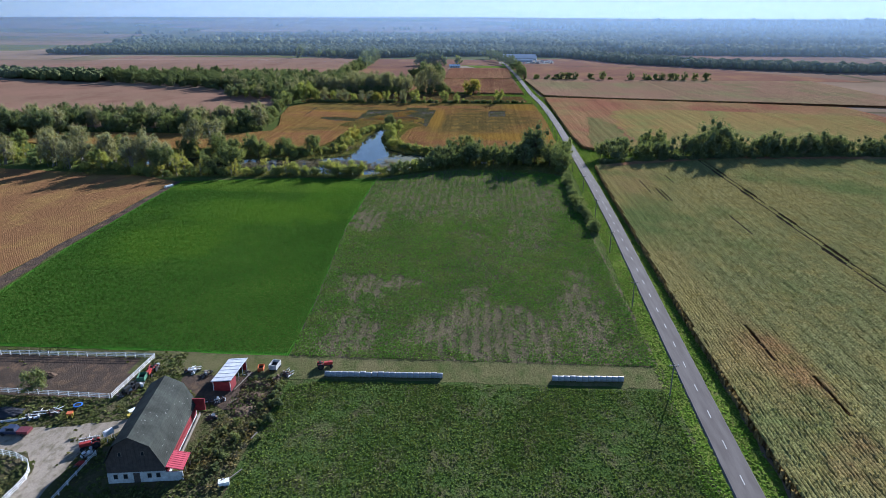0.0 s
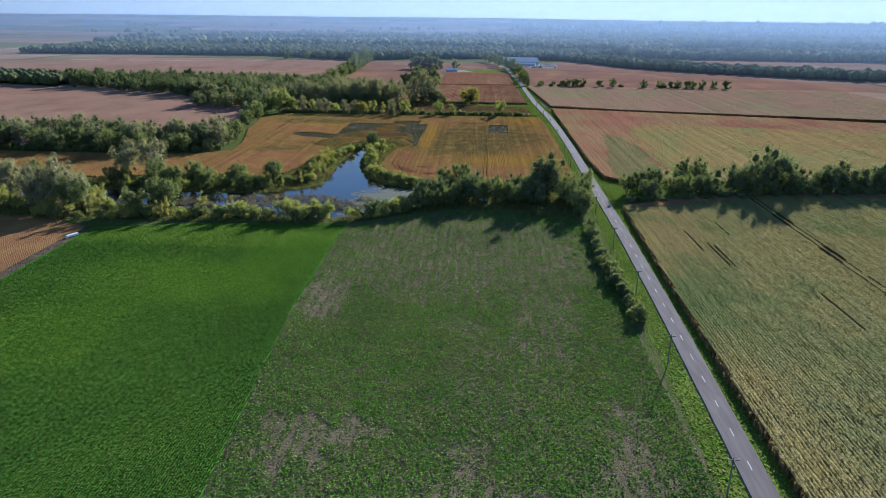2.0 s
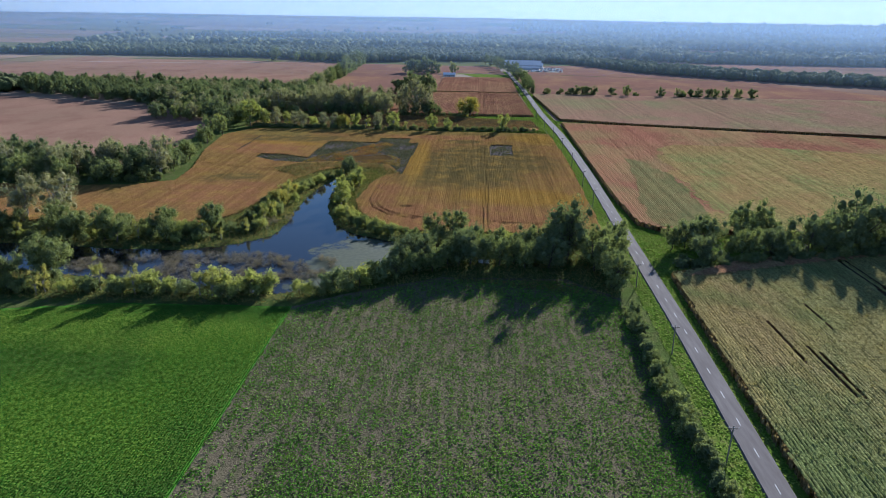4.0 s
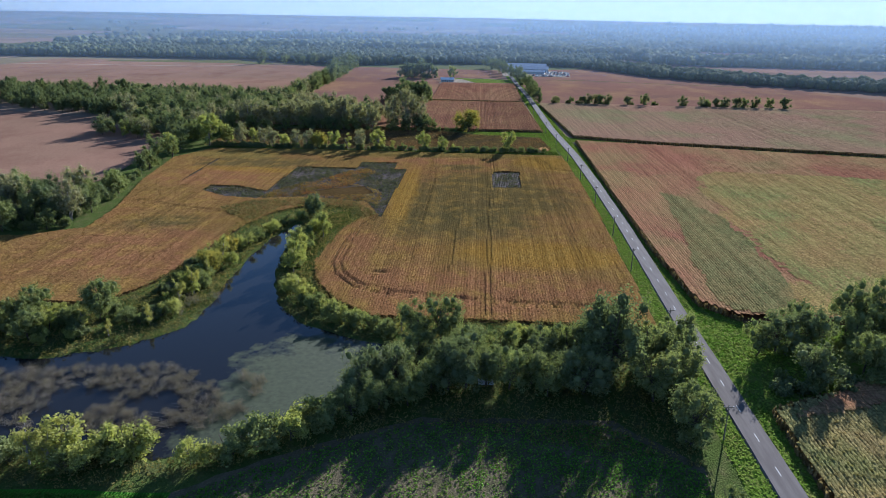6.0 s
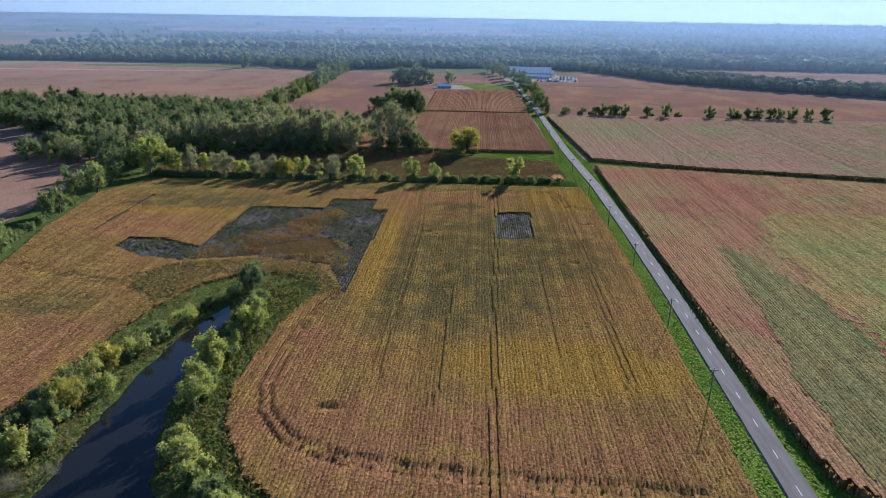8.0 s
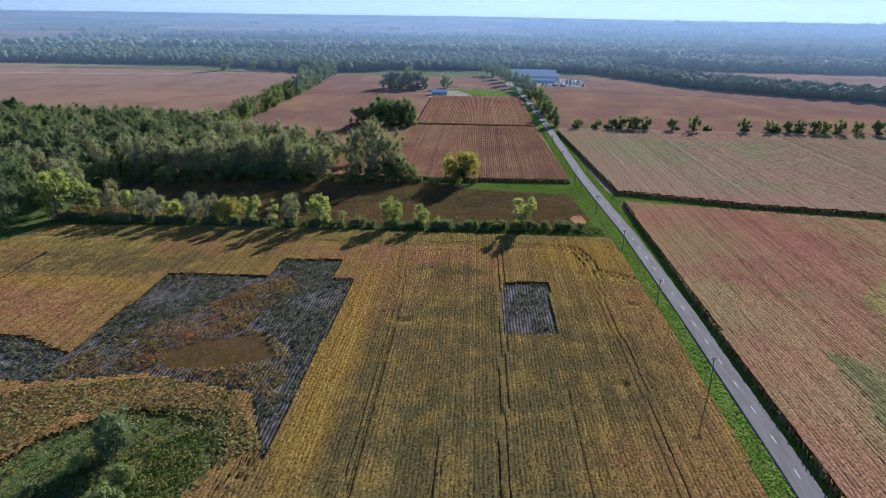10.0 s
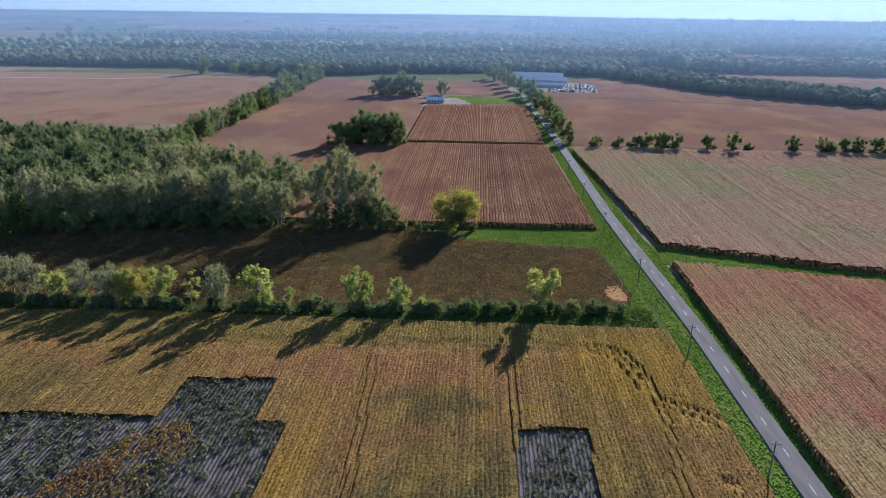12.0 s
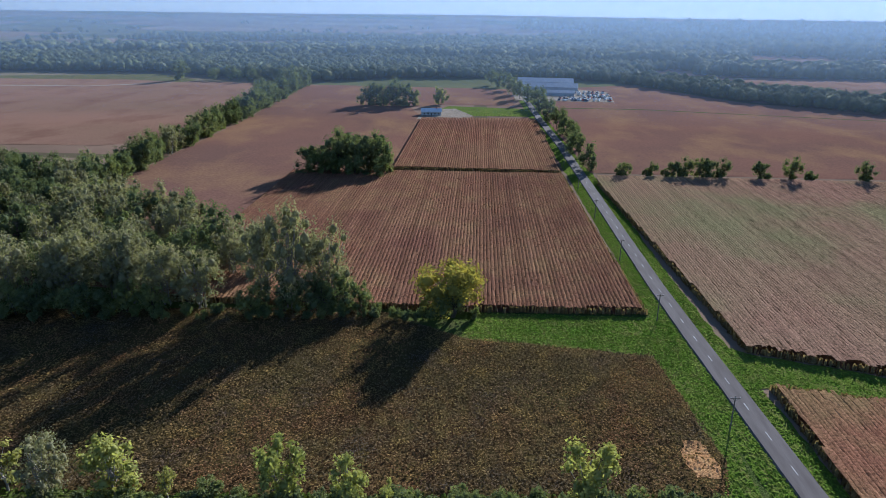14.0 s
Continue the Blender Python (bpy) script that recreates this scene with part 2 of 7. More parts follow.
def soft_poly(poly, step=4.0, wob=0.5, seed=1):
    """The polygon's outline cut into short steps and made a little uneven."""
    rnd, out = random.Random(seed), []
    for a, b in zip(poly, [*poly[1:], poly[0]]):
        d = math.dist(a, b)
        n = max(1, min(200, int(d / step)))
        for i in range(n):
            f = i / n
            w = wob if 0 < i else 0
            out.append((a[0] + (b[0] - a[0]) * f + rnd.uniform(-w, w), a[1] + (b[1] - a[1]) * f + rnd.uniform(-w, w)))
    return out


SHEETS = []


def sheet(name, poly, z, mat, label, category="field", step=4.0, wob=0.5, kind="structure", flat=False):
    """A level piece of ground or canopy; each later one lies a little higher, unless flat keeps it at z."""
    SHEETS.append(name)
    z += 0.0 if flat else 0.004 * len(SHEETS)
    pts = soft_poly(poly, step, wob, len(name) + int(abs(poly[0][0])))
    turn = sum(a[0] * b[1] - b[0] * a[1] for a, b in zip(pts, [*pts[1:], pts[0]]))
    pts = pts if turn > 0 else pts[::-1]
    n = len(pts)
    vs, _, fs, *_ = geometry.delaunay_2d_cdt([Vector(q) for q in pts], [(i, (i + 1) % n) for i in range(n)], [], 1, 1e-5)
    vs, tri = [(v.x, v.y, z) for v in vs], []
    for f in fs:
        a, b, c = (vs[i] for i in f)
        up = (b[0] - a[0]) * (c[1] - a[1]) - (c[0] - a[0]) * (b[1] - a[1]) > 0
        tri.append(tuple(f) if up else tuple(f)[::-1])
    return tagged(mpart(name, mesh_np(name, vs, tri, mat)), label, category, kind=kind)


def crop_edge(name, pts, height, mat, label, seed=1, gap=0.22, depth=1.0):
    """The outer plants of a tall crop along a line: upright blades from the ground to ragged tops."""
    rng = np.random.default_rng(seed)
    xy = []
    for a, b in zip(pts, pts[1:]):
        n = int(math.dist(a, b) / gap)
        f = rng.random(n)
        xy.append(np.stack([a[0] + (b[0] - a[0]) * f, a[1] + (b[1] - a[1]) * f], 1))
    xy = np.concatenate(xy)
    n = len(xy)
    xy = xy + rng.uniform(-0.5, 0.5, (n, 2)) * depth
    a = rng.uniform(0, np.pi, n)
    d = np.stack([np.cos(a), np.sin(a)], 1) * rng.uniform(0.2, 0.42, n)[:, None]
    h = height * rng.uniform(0.7, 1.02, n)
    lean = rng.normal(0, 0.12, (n, 2))
    zero = np.zeros((n, 1))
    v = np.stack([np.hstack([xy - d, zero]), np.hstack([xy + d, zero]), np.hstack([xy + d * 0.8 + lean, h[:, None]]), np.hstack([xy - d * 0.5 + lean, h[:, None] * 0.9])], 1)
    faces = (np.arange(n)[:, None, None] * 4 + np.array([(0, 1, 2), (0, 2, 3)])[None]).reshape(-1, 3)
    return tagged(mpart(name, mesh_np(name, v.reshape(-1, 3), faces, mat)), label, "crop", kind="stuff")


def crop_rows(name, poly, spacing, height, step, mat, label, low=0.6, width=1.0, length=1.3, tilt=0.45, gaps=None, seed=3, category="crop", sway=0.0, jit=0.10):
    """Leaves of a standing crop in rows along y inside the polygon, each a small bent blade at its own height and tilt.
    gaps(x, y) gives the share of blades that are missing."""
    rng = np.random.default_rng(seed)
    xs, ys = [p[0] for p in poly], [p[1] for p in poly]
    gx, gy = np.meshgrid(np.arange(min(xs), max(xs), spacing), np.arange(min(ys), max(ys), step), indexing="ij")
    gx = gx + sway * np.sin(gy * 0.021 + 0.4)
    ok = inside(poly, gx, gy)
    if gaps is not None:
        ok &= rng.random(gx.shape) > gaps(gx, gy)
    x, y = gx[ok], gy[ok]
    n = len(x)
    c = np.stack([x + rng.normal(0, jit, n) * spacing, y + rng.uniform(-0.5, 0.5, n) * step, height * rng.uniform(low, 1.0, n)], 1)
    nrm = np.stack([rng.normal(0, tilt, n), rng.normal(0, tilt, n), np.ones(n)], 1)
    nrm /= np.linalg.norm(nrm, axis=1)[:, None]
    a = rng.normal(0, 0.6, n)
    u = np.cross(np.cross(nrm, np.stack([np.sin(a), np.cos(a), 0 * a], 1)), nrm)
    u /= np.linalg.norm(u, axis=1)[:, None]
    w = np.cross(nrm, u)
    lu = (step * length * rng.uniform(0.6, 1.2, n) / 2)[:, None]
    lw = (spacing * width * rng.uniform(0.6, 1.15, n) / 2)[:, None]
    drop = nrm * (0.22 * lu)
    v = np.stack([c - u * lu * 0.95 - w * lw * 0.7 - drop, c + u * lu * 0.8 - w * lw, c + u * lu + w * lw * 0.75 - drop, c - u * lu * 0.85 + w * lw], 1)
    v[:, :, 2] = np.maximum(v[:, :, 2], 0.08)
    faces = (np.arange(n)[:, None, None] * 4 + np.array([(0, 1, 3), (1, 2, 3)])[None]).reshape(-1, 3)
    return tagged(mpart(name, mesh_np(name, v.reshape(-1, 3), faces, mat)), label, category, kind="stuff")


def crop_ridges(name, poly, spacing, height, step, mat, label, width=1.0, foot=0.93, rough=0.06, gaps=None, dips=None, seed=3, category="crop"):
    """Closed rows of a crop along y inside the polygon: long uneven ridges with open ground between them. gaps(x, y) gives where rows are missing."""
    rng = np.random.default_rng(seed)
    xs, ys = [p[0] for p in poly], [p[1] for p in poly]
    gx, gy = np.meshgrid(np.arange(min(xs), max(xs), spacing), np.arange(min(ys), max(ys), step), indexing="ij")
    ok = inside(poly, gx, gy)
    if gaps is not None:
        ok &= rng.random(gx.shape) > gaps(gx, gy)
    shape = gx.shape
    mid = gx + rng.normal(0, 0.05, shape) * spacing
    w = spacing * width * rng.uniform(0.42, 0.56, shape)
    top = height * (1 + rough * rng.uniform(-1, 0.6, shape))
    sink = 1.0 if dips is None else 1 - dips(gx, gy)
    top = top * sink
    yy = gy + rng.uniform(-0.3, 0.3, shape) * step
    low = height * foot * rng.uniform(0.95, 1.03, shape) * sink
    v = np.stack([np.stack([mid - w, yy, low], -1), np.stack([mid + rng.normal(0, 0.12, shape) * spacing, yy, top], -1), np.stack([mid + w, yy, low], -1)], 2)
    idx = np.arange(shape[0] * shape[1]).reshape(shape) * 3
    both = ok[:, :-1] & ok[:, 1:]
    a, b = idx[:, :-1][both], idx[:, 1:][both]
    faces = np.concatenate([np.stack([a, a + 1, b + 1], 1), np.stack([a, b + 1, b], 1), np.stack([a + 1, a + 2, b + 2], 1), np.stack([a + 1, b + 2, b + 1], 1)])
    v = v.reshape(-1, 3)
    used = np.unique(faces)
    new_of = np.full(len(v), -1)
    new_of[used] = np.arange(len(used))
    return tagged(mpart(name, mesh_np(name, v[used], new_of[faces], mat)), label, category, kind="stuff")


def patchy(x, y, s=1.0, k=0.0):
    """Smooth uneven values between about -1 and 1 over the plan."""
    x, y = x * s, y * s
    return (np.sin(x * 0.11 + 2.1 * np.sin(y * 0.037 + k)) + np.sin(y * 0.071 + 1.9 * np.sin(x * 0.053 + 1.0 + k)) + 0.6 * np.sin(x * 0.37 + y * 0.23 + 2 * np.sin(y * 0.19)) + 0.5 * np.sin(y * 0.61 - x * 0.29 + 2 * np.sin(x * 0.33))) / 2.4


# ---- ground, fields, road, water ----
def rise_at(x, y):
    """Height of the land, which lifts very slightly far off."""
    a, r = np.arctan2(y - 300.0, x), np.hypot(x, y - 300.0)
    rise = np.maximum(0.0, r - 2300) / 2100
    return 72.0 * rise**2 * (1 + 0.03 * np.sin(5 * a) + 0.02 * np.sin(13 * a))


def far_ground():
    """One sheet to the horizon, level near the flight and rising very slightly in the far distance."""
    rings = [0, 150, 400, 700, 1000, 1300, 1600, 2000, 2500, 3000, 3500, 4000, 4400]
    cx, cy, n = 0.0, 300.0, 96
    vs, fs = [(cx, cy, 0.0)], []
    for r in rings[1:]:
        for i in range(n):
            a = 2 * math.pi * i / n
            x, y = cx + r * math.cos(a), cy + r * math.sin(a)
            vs.append((x, y, rise_at(x, y)))
    for i in range(n):
        fs.append((0, 1 + i, 1 + (i + 1) % n))
    tri = list(fs)
    for k in range(len(rings) - 2):
        for i in range(n):
            a, b = 1 + k * n + i, 1 + k * n + (i + 1) % n
            c, d = a + n, b + n
            tri += [(a, c, d), (a, d, b)]
    return tagged(mpart("ground", mesh_np("ground", vs, tri, FARGROUND, True)), "wide flat farmland reaching the hazy horizon", "ground", kind="structure")


far_ground()

ROAD = [(46.5, -60), (47, 60), (48.3, 96), (49.5, 126), (52, 184), (55, 252), (57, 317), (58.3, 410), (59.2, 452), (60, 495), (60.2, 560), (59.3, 630), (58, 658), (56, 702), (54.8, 735), (53.3, 847), (51.5, 957), (49, 1020), (47, 1072), (43.5, 1230), (43, 1344), (60, 1700), (90, 2200)]


def road_at(y):
    return float(np.interp(y, [p[1] for p in ROAD], [p[0] for p in ROAD]))


def band(name, off0, off1, y0, y1, z, mat, label, category, wob=0.0, depth=0.0, step=4.0):
    """A strip that follows the road, from off0 to off1 beside its middle."""
    rnd = random.Random(int(off0 * 7) + int(y0))
    ys = np.arange(y0, y1 + 0.1, step)
    a = [(road_at(y) + off0 + rnd.uniform(-wob, wob), y) for y in ys]
    b = [(road_at(y) + off1 + rnd.uniform(-wob, wob), y) for y in ys]
    bm = bmesh.new()
    va, vb = [bm.verts.new((*p, z)) for p in a], [bm.verts.new((*p, z)) for p in b]
    rails = [(va, vb)]
    if depth:
        la, lb = [bm.verts.new((p[0] - 0.3, p[1], z - depth)) for p in a], [bm.verts.new((p[0] + 0.3, p[1], z - depth)) for p in b]
        rails += [(la, va), (vb, lb)]
    for u, v in rails:
        for i in range(len(u) - 1):
            bm.faces.new((u[i], v[i], v[i + 1], u[i + 1]))
    return tagged(part(name, bm, mat), label, category, kind="structure")


def asphalt():
    n = Nodes("asphalt")
    p = n.pos()
    grain = n.noise(p, 6.0, 4.0, 0.7)
    stain = n.ramp(n.noise(n.scaled(p, (1, 0.12, 1)), 0.8, 4.0), 0.35, 0.65)
    col = n.mix(stain, (0.125, 0.109, 0.098), (0.165, 0.146, 0.132))
    col = n.mix(n.ramp(grain, 0.3, 0.7), n.mix(1.0, col, (0.85,) * 3, "MULTIPLY"), col)
    return n.principled(col, 0.95, n.bump(grain, 0.3, 0.02), spec=0.03)


ROADMAT = asphalt()
LINEMAT = plain_mat("road_paint", (0.50, 0.49, 0.46), 0.9, vary=0.35, scale=2.0, spec=0.1)
band("verge_grass_strip", -7.6, 6.8, -60, 1300, 0.03, VERGE, "bright green mown grass verge along the road", "verge", 0.5)
road = band("road", -2.5, 2.5, -60, 2200, 0.36, ROADMAT, "straight grey asphalt country road with worn centre dashes", "road", 0.04, 0.36)


def dash_mesh():
    bm = bmesh.new()
    box(bm, -0.09, -1.35, 0.0, 0.09, 1.35, 0.012)
    return bm


first = None
for i in range(-4, 78):
    y = 410.0 + 10.35 * (i - 30)
    if not 60 < y < 880:
        continue
    if first is None:
        first = part("centre_dash", dash_mesh(), LINEMAT, road, "worn white painted centre dash")
        ob = first
    else:
        ob = new("centre_dash", first.data)
        ob.parent = road
    ob.matrix_basis = pose(road_at(y), y, 0.361, 0, 0, -math.degrees(math.atan2(road_at(y + 2) - road_at(y - 2), 4)))

sheet("rough_grass", [(-230, 40), (44, 40), (52, 300), (54, 500), (52, 640), (50, 720), (-230, 720), (-230, 472), (-360, 472), (-360, 318), (-230, 318)], 0.012, GRASS, "rough grass between the fields", "grass", step=20, flat=True)

CLEARINGS = [[(300, 1420), (420, 1350), (530, 1385), (760, 1420), (760, 1470), (420, 1480)], [(421, 1660), (560, 1625), (664, 1633), (1200, 1700), (1300, 1960), (796, 1870), (576, 2070)], [(300, 2440), (420, 2400), (470, 2500), (330, 2560)], [(-60, 2600), (180, 2560), (230, 2800), (-20, 2900)], [(-900, 1930), (-600, 2000), (-520, 2160), (-900, 2200)]]
# near fields on the farm side of the road
hay = sheet("hay_field", [(-43, -40), (37, -40), (41, 60), (44, 95), (43, 130), (-34, 130), (-42, 128), (-43, 104)], 0.06, HAY, "weedy dark green hay field behind the farmyard")
sheet("farm_lane", [(-80, 129.5), (44, 130), (44.5, 139.5), (-80, 141)], 0.05, TRACK, "dry grassy farm lane between the fields", "track")
sheet("cover_crop_field", [(-45, 140), (-46, 170), (-51, 245), (-51, 324), (-100, 322), (-147, 312), (-145, 209), (-142, 174), (-142, 141)], 0.07, CLOVER, "smooth bright green cover crop field", wob=0.3)
sheet("weedy_field", [(-45, 140), (44, 140), (44, 240), (43, 300), (44, 338), (30, 352), (-10, 350), (-38, 334), (-51, 324), (-51, 245), (-46, 170)], 0.06, TILLED, "bare brown soil with patchy green weeds in rows")
# where the weedy field is thin: centre, half widths, share of bare soil
BARE = [(-4, 300, 46, 44, 0.74), (-44, 256, 7, 18, 1.0), (-47, 290, 8, 30, 0.55), (-29, 183, 11, 4, 0.9), (-33, 155, 6, 17, 0.85), (3, 153, 21, 15, 0.95), (30, 172, 9, 24, 0.85), (0, 181, 4, 10, 0.8), (21, 246, 11, 30, 0.6), (-3, 234, 7, 5, 0.6), (8, 215, 14, 16, 0.35), (-10, 331, 34, 10, 0.6)]
sheet("golden_field", [(-600, 60), (-150, 60), (-150, 312), (-170, 322), (-260, 335), (-600, 400)], 0.1, SOYLEFT, "golden ripening soybean field")
sheet("field_edge_strip", [(-150, 60), (-146, 60), (-143, 174), (-146, 209), (-146, 312), (-150, 312)], 0.05, DIRT, "bare dirt strip along the field edge", "track")
BANK = [(-71, 506), (-92, 490), (-93, 455), (-95, 432), (-99, 410), (-106, 397), (-122, 396), (-140, 393), (-160, 397), (-186, 388), (-215, 392), (-215, 320), (-60, 324), (-35, 335), (-10, 348), (44, 338), (50, 397), (-26, 397), (-39, 407), (-48, 422), (-52, 440), (-50, 472), (-44, 490), (-52, 505)]
sheet("pond_bank", BANK, 0.04, GRASS, "rough grassy pond bank", "bank")
# water
def water_mat():
    n = Nodes("pond_water")
    p = n.pos()
    scum = n.noise(p, 0.09, 5.0, 0.65)
    y = n.add("ShaderNodeSeparateXYZ", {0: p})
    west = n.ramp(y.outputs[0], -66.0, -46.0)
    south = n.ramp(y.outputs[1], 392.0, 372.0)
    cover = n.ramp(n.math("ADD", n.math("MULTIPLY", n.math("MULTIPLY", west, south), 0.5), scum), 0.74, 0.87)
    ripple = n.noise(p, 1.2, 2.0)
    clear = n.add("ShaderNodeBsdfPrincipled", {"Base Color": (0.010, 0.010, 0.010, 1), "Roughness": 0.06, "IOR": 1.33, "Specular IOR Level": 0.34, "Normal": n.bump(ripple, 0.03, 0.05)})
    weed = n.add("ShaderNodeBsdfPrincipled", {"Base Color": n.mix(n.ramp(n.noise(p, 0.8, 4.0), 0.3, 0.7), (0.028, 0.036, 0.017), (0.05, 0.06, 0.03)), "Roughness": 0.8, "Specular IOR Level": 0.15})
    m = n.add("ShaderNodeMixShader", {0: cover, 1: clear.outputs[0], 2: weed.outputs[0]})
    return n.surface(m.outputs[0])


POND = [(-69, 480), (-74, 462), (-76, 442), (-76, 424), (-74, 402), (-75, 386), (-84, 375), (-100, 367), (-120, 366), (-150, 368), (-205, 366), (-205, 352), (-150, 345), (-108, 338), (-80, 334), (-58, 332), (-43, 340), (-34, 351), (-22, 360), (-14, 372), (-18, 380), (-32, 384), (-46, 391), (-55, 402), (-63, 425), (-66, 445), (-66, 470)]
sheet("pond_water_surface", POND, 0.1, water_mat(), "dark still pond with greenish scum near the bank", "water", wob=0.7, step=2.5)

SOY = [(-330, 447), (-330, 408), (-230, 400), (-186, 389), (-160, 398), (-140, 394), (-121, 397), (-105, 398), (-98, 411), (-94, 432), (-92, 455), (-89, 475), (-83, 492), (-72, 503), (-50, 504), (-46, 490), (-51, 472), (-53, 437), (-49, 421), (-40, 406), (-27, 396), (50, 396), (51.2, 452), (52.2, 495), (52.4, 560), (51.6, 606), (50.5, 627), (-100, 627), (-160, 622), (-171, 592), (-163, 540), (-150, 490), (-147, 464), (-163, 453), (-190, 448)]
sheet("soybean_field", SOY, 0.05, SOYSOIL, "ground under the ripe soybeans", "field")
PATCH = [(-96, 577), (-64, 578), (-64, 593), (-44, 594), (-44, 578), (-37, 578), (-38.5, 490), (-48, 512), (-75, 518), (-98, 512), (-112, 514), (-126, 523), (-126, 533), (-112, 532), (-97, 525)]
STRIP = [(-144, 540), (-142.7, 540), (-144.4, 592), (-145.7, 592)]
SQUARE = [(8.6, 579), (23, 580), (22, 545.5), (8.2, 544.5)]
for nm, poly in (("residue_patch", PATCH), ("square_residue_patch", SQUARE)):
    sheet(nm, poly, 0.10, STUBBLE, "dark harvested patch with grey crop residue", "patch", wob=0.2, step=2.0)
# Narrow ditch, drawn as a flat strip in the residue material.
sheet("residue_strip", STRIP, 0.10, STUBBLE, "narrow dark ditch strip in the grey residue colour", "patch", wob=0.2, step=2.0)
sheet("fallow_field", [(-170, 632), (-54, 634), (44, 640), (47, 650), (43, 690), (-4, 696), (-30, 712), (-170, 700)], 0.06, FALLOW, "brown fallow field of dry weeds")
sheet("field_track", [(-4, 696), (43, 690), (46.5, 652), (43, 640), (49, 627), (52, 712), (0, 711)], 0.045, VERGE, "green mown grass track at the field corner", "verge")
sheet("dry_corn_ground", [(-95, 712), (0, 712), (46.5, 714), (44, 800), (42, 1066), (-45, 1062), (-95, 872)], 0.05, DIRT, "bare ground under the dry corn", "field")
sheet("corn_track", [(56, 676), (66, 677), (160, 659), (330, 622), (330, 638), (260, 651), (122, 675), (67, 693), (58, 700)], 0.05, VERGE, "green grass track between two corn fields", "verge")
sheet("red_field", [(-172, 720), (-45, 720), (-45, 1068), (-62, 1130), (-30, 1150), (30, 1150), (38, 1290), (-195, 1300), (-178, 1033)], 0.05, REDFAR, "red-brown ripe soybean field behind the grove")
sheet("far_brown_field", [(-700, 900), (-230, 930), (-182, 960), (-185, 1040), (-203, 1300), (-700, 1345)], 0.05, SOYFAR, "wide tan brown field beyond the woods")
sheet("west_brown_field", [(-700, 500), (-181, 495), (-184, 560), (-194, 630), (-204, 700), (-500, 790), (-700, 850)], 0.05, SOYFAR, "tan brown ripe soybean field beside the treeline")
sheet("far_lane", [(-700, 1216), (-419, 1240), (-352, 1288), (-352, 1296), (-421, 1247), (-700, 1223)], 0.06, GRAVEL, "pale gravel lane across the far field", "track")
sheet("far_green_strip", [(-606, 1300), (-411, 1318), (-340, 1300), (-335, 1330), (-411, 1395), (-606, 1330)], 0.06, TRACK, "pale dry grass strip along the far woods", "field")
sheet("lawn", [(-48, 1080), (41, 1086), (40, 1132), (-28, 1140)], 0.06, VERGE, "bright green farmhouse lawn", "lawn")
sheet("house_drive", [(-50, 1062), (-12, 1062), (-6, 1085), (-22, 1125), (-46, 1116)], 0.07, GRAVEL, "pale gravel drive round the farmhouse", "drive")
sheet("east_far_field", [(58, 888), (500, 888), (360, 1120), (255, 1205), (180, 1360), (60, 1290), (50, 1150)], 0.05, REDFAR, "wide red-brown field along the woods")
# Dark line across the field, drawn as a flat strip in the grass material.
sheet("field_ditch", [(66, 1142.5), (140, 1144.5), (214, 1128), (345, 1098), (345, 1095.5), (214, 1125), (140, 1141), (66, 1139)], 0.07, GRASS, "thin dark grassy line across the far field", "ditch", wob=0.3)
sheet("wood_clearing", CLEARINGS[0], 0.05, SOYFAR, "pale tan clearing field between woods")
for nm, lab, poly in zip(("pale_field", "pale_far_field", "long_pale_field", "west_pale_field"), ("pale tan field among far woods", "thin pale field in the haze", "long pale field near the horizon", "pale western field in the haze"), CLEARINGS[1:]):
    sheet(nm, poly, 0.05, SOYFAR, lab, step=60, wob=6)

# ---- crops ----
CORN = crop_mat("green_corn", (0.235, 0.235, 0.10), (0.28, 0.26, 0.108), (0.32, 0.265, 0.098), grain=1.5, trans=0.25, d=(0.175, 0.21, 0.078), streak=0.15, bump=0.6, zones=[(68, 132, 10, 30, (0.36, 0.215, 0.10)), (74, 325, 16, 34, (0.34, 0.26, 0.12)), (61, 230, 9, 110, (0.31, 0.265, 0.11)), (130, 300, 40, 30, (0.30, 0.265, 0.11))])
CORNRED = crop_mat("reddish_corn", (0.331, 0.160, 0.102), (0.338, 0.218, 0.112), (0.259, 0.224, 0.102), 0.014, 0.03, grain=1.5, trans=0.25, d=(0.302, 0.136, 0.092), streak=0.15)
CORNPALE = crop_mat("pale_ripe_corn", (0.350, 0.205, 0.151), (0.319, 0.230, 0.144), (0.342, 0.238, 0.158), 0.01, 0.02, grain=1.5, trans=0.25, d=(0.274, 0.245, 0.133), streak=0.15)
CORNGOLD = crop_mat("gold_green_corn", (0.326, 0.234, 0.096), (0.286, 0.241, 0.096), (0.306, 0.198, 0.090), 0.014, 0.04, grain=1.5, trans=0.25, d=(0.231, 0.238, 0.090), streak=0.15)
CORNOLIVE = crop_mat("olive_corn", (0.20, 0.185, 0.085), (0.235, 0.205, 0.09), (0.27, 0.19, 0.09), 0.02, 0.06, grain=1.5, trans=0.25, d=(0.165, 0.17, 0.075), streak=0.3)
# Dry lower leaves and stalks; the field edge's shade is put into the colour.
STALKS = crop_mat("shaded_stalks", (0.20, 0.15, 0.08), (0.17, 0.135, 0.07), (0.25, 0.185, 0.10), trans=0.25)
CORNDRY = crop_mat("dry_corn", (0.254, 0.124, 0.084), (0.287, 0.160, 0.100), (0.320, 0.208, 0.112), grain=1.5, trans=0.2, d=(0.221, 0.112, 0.080), streak=0.5)
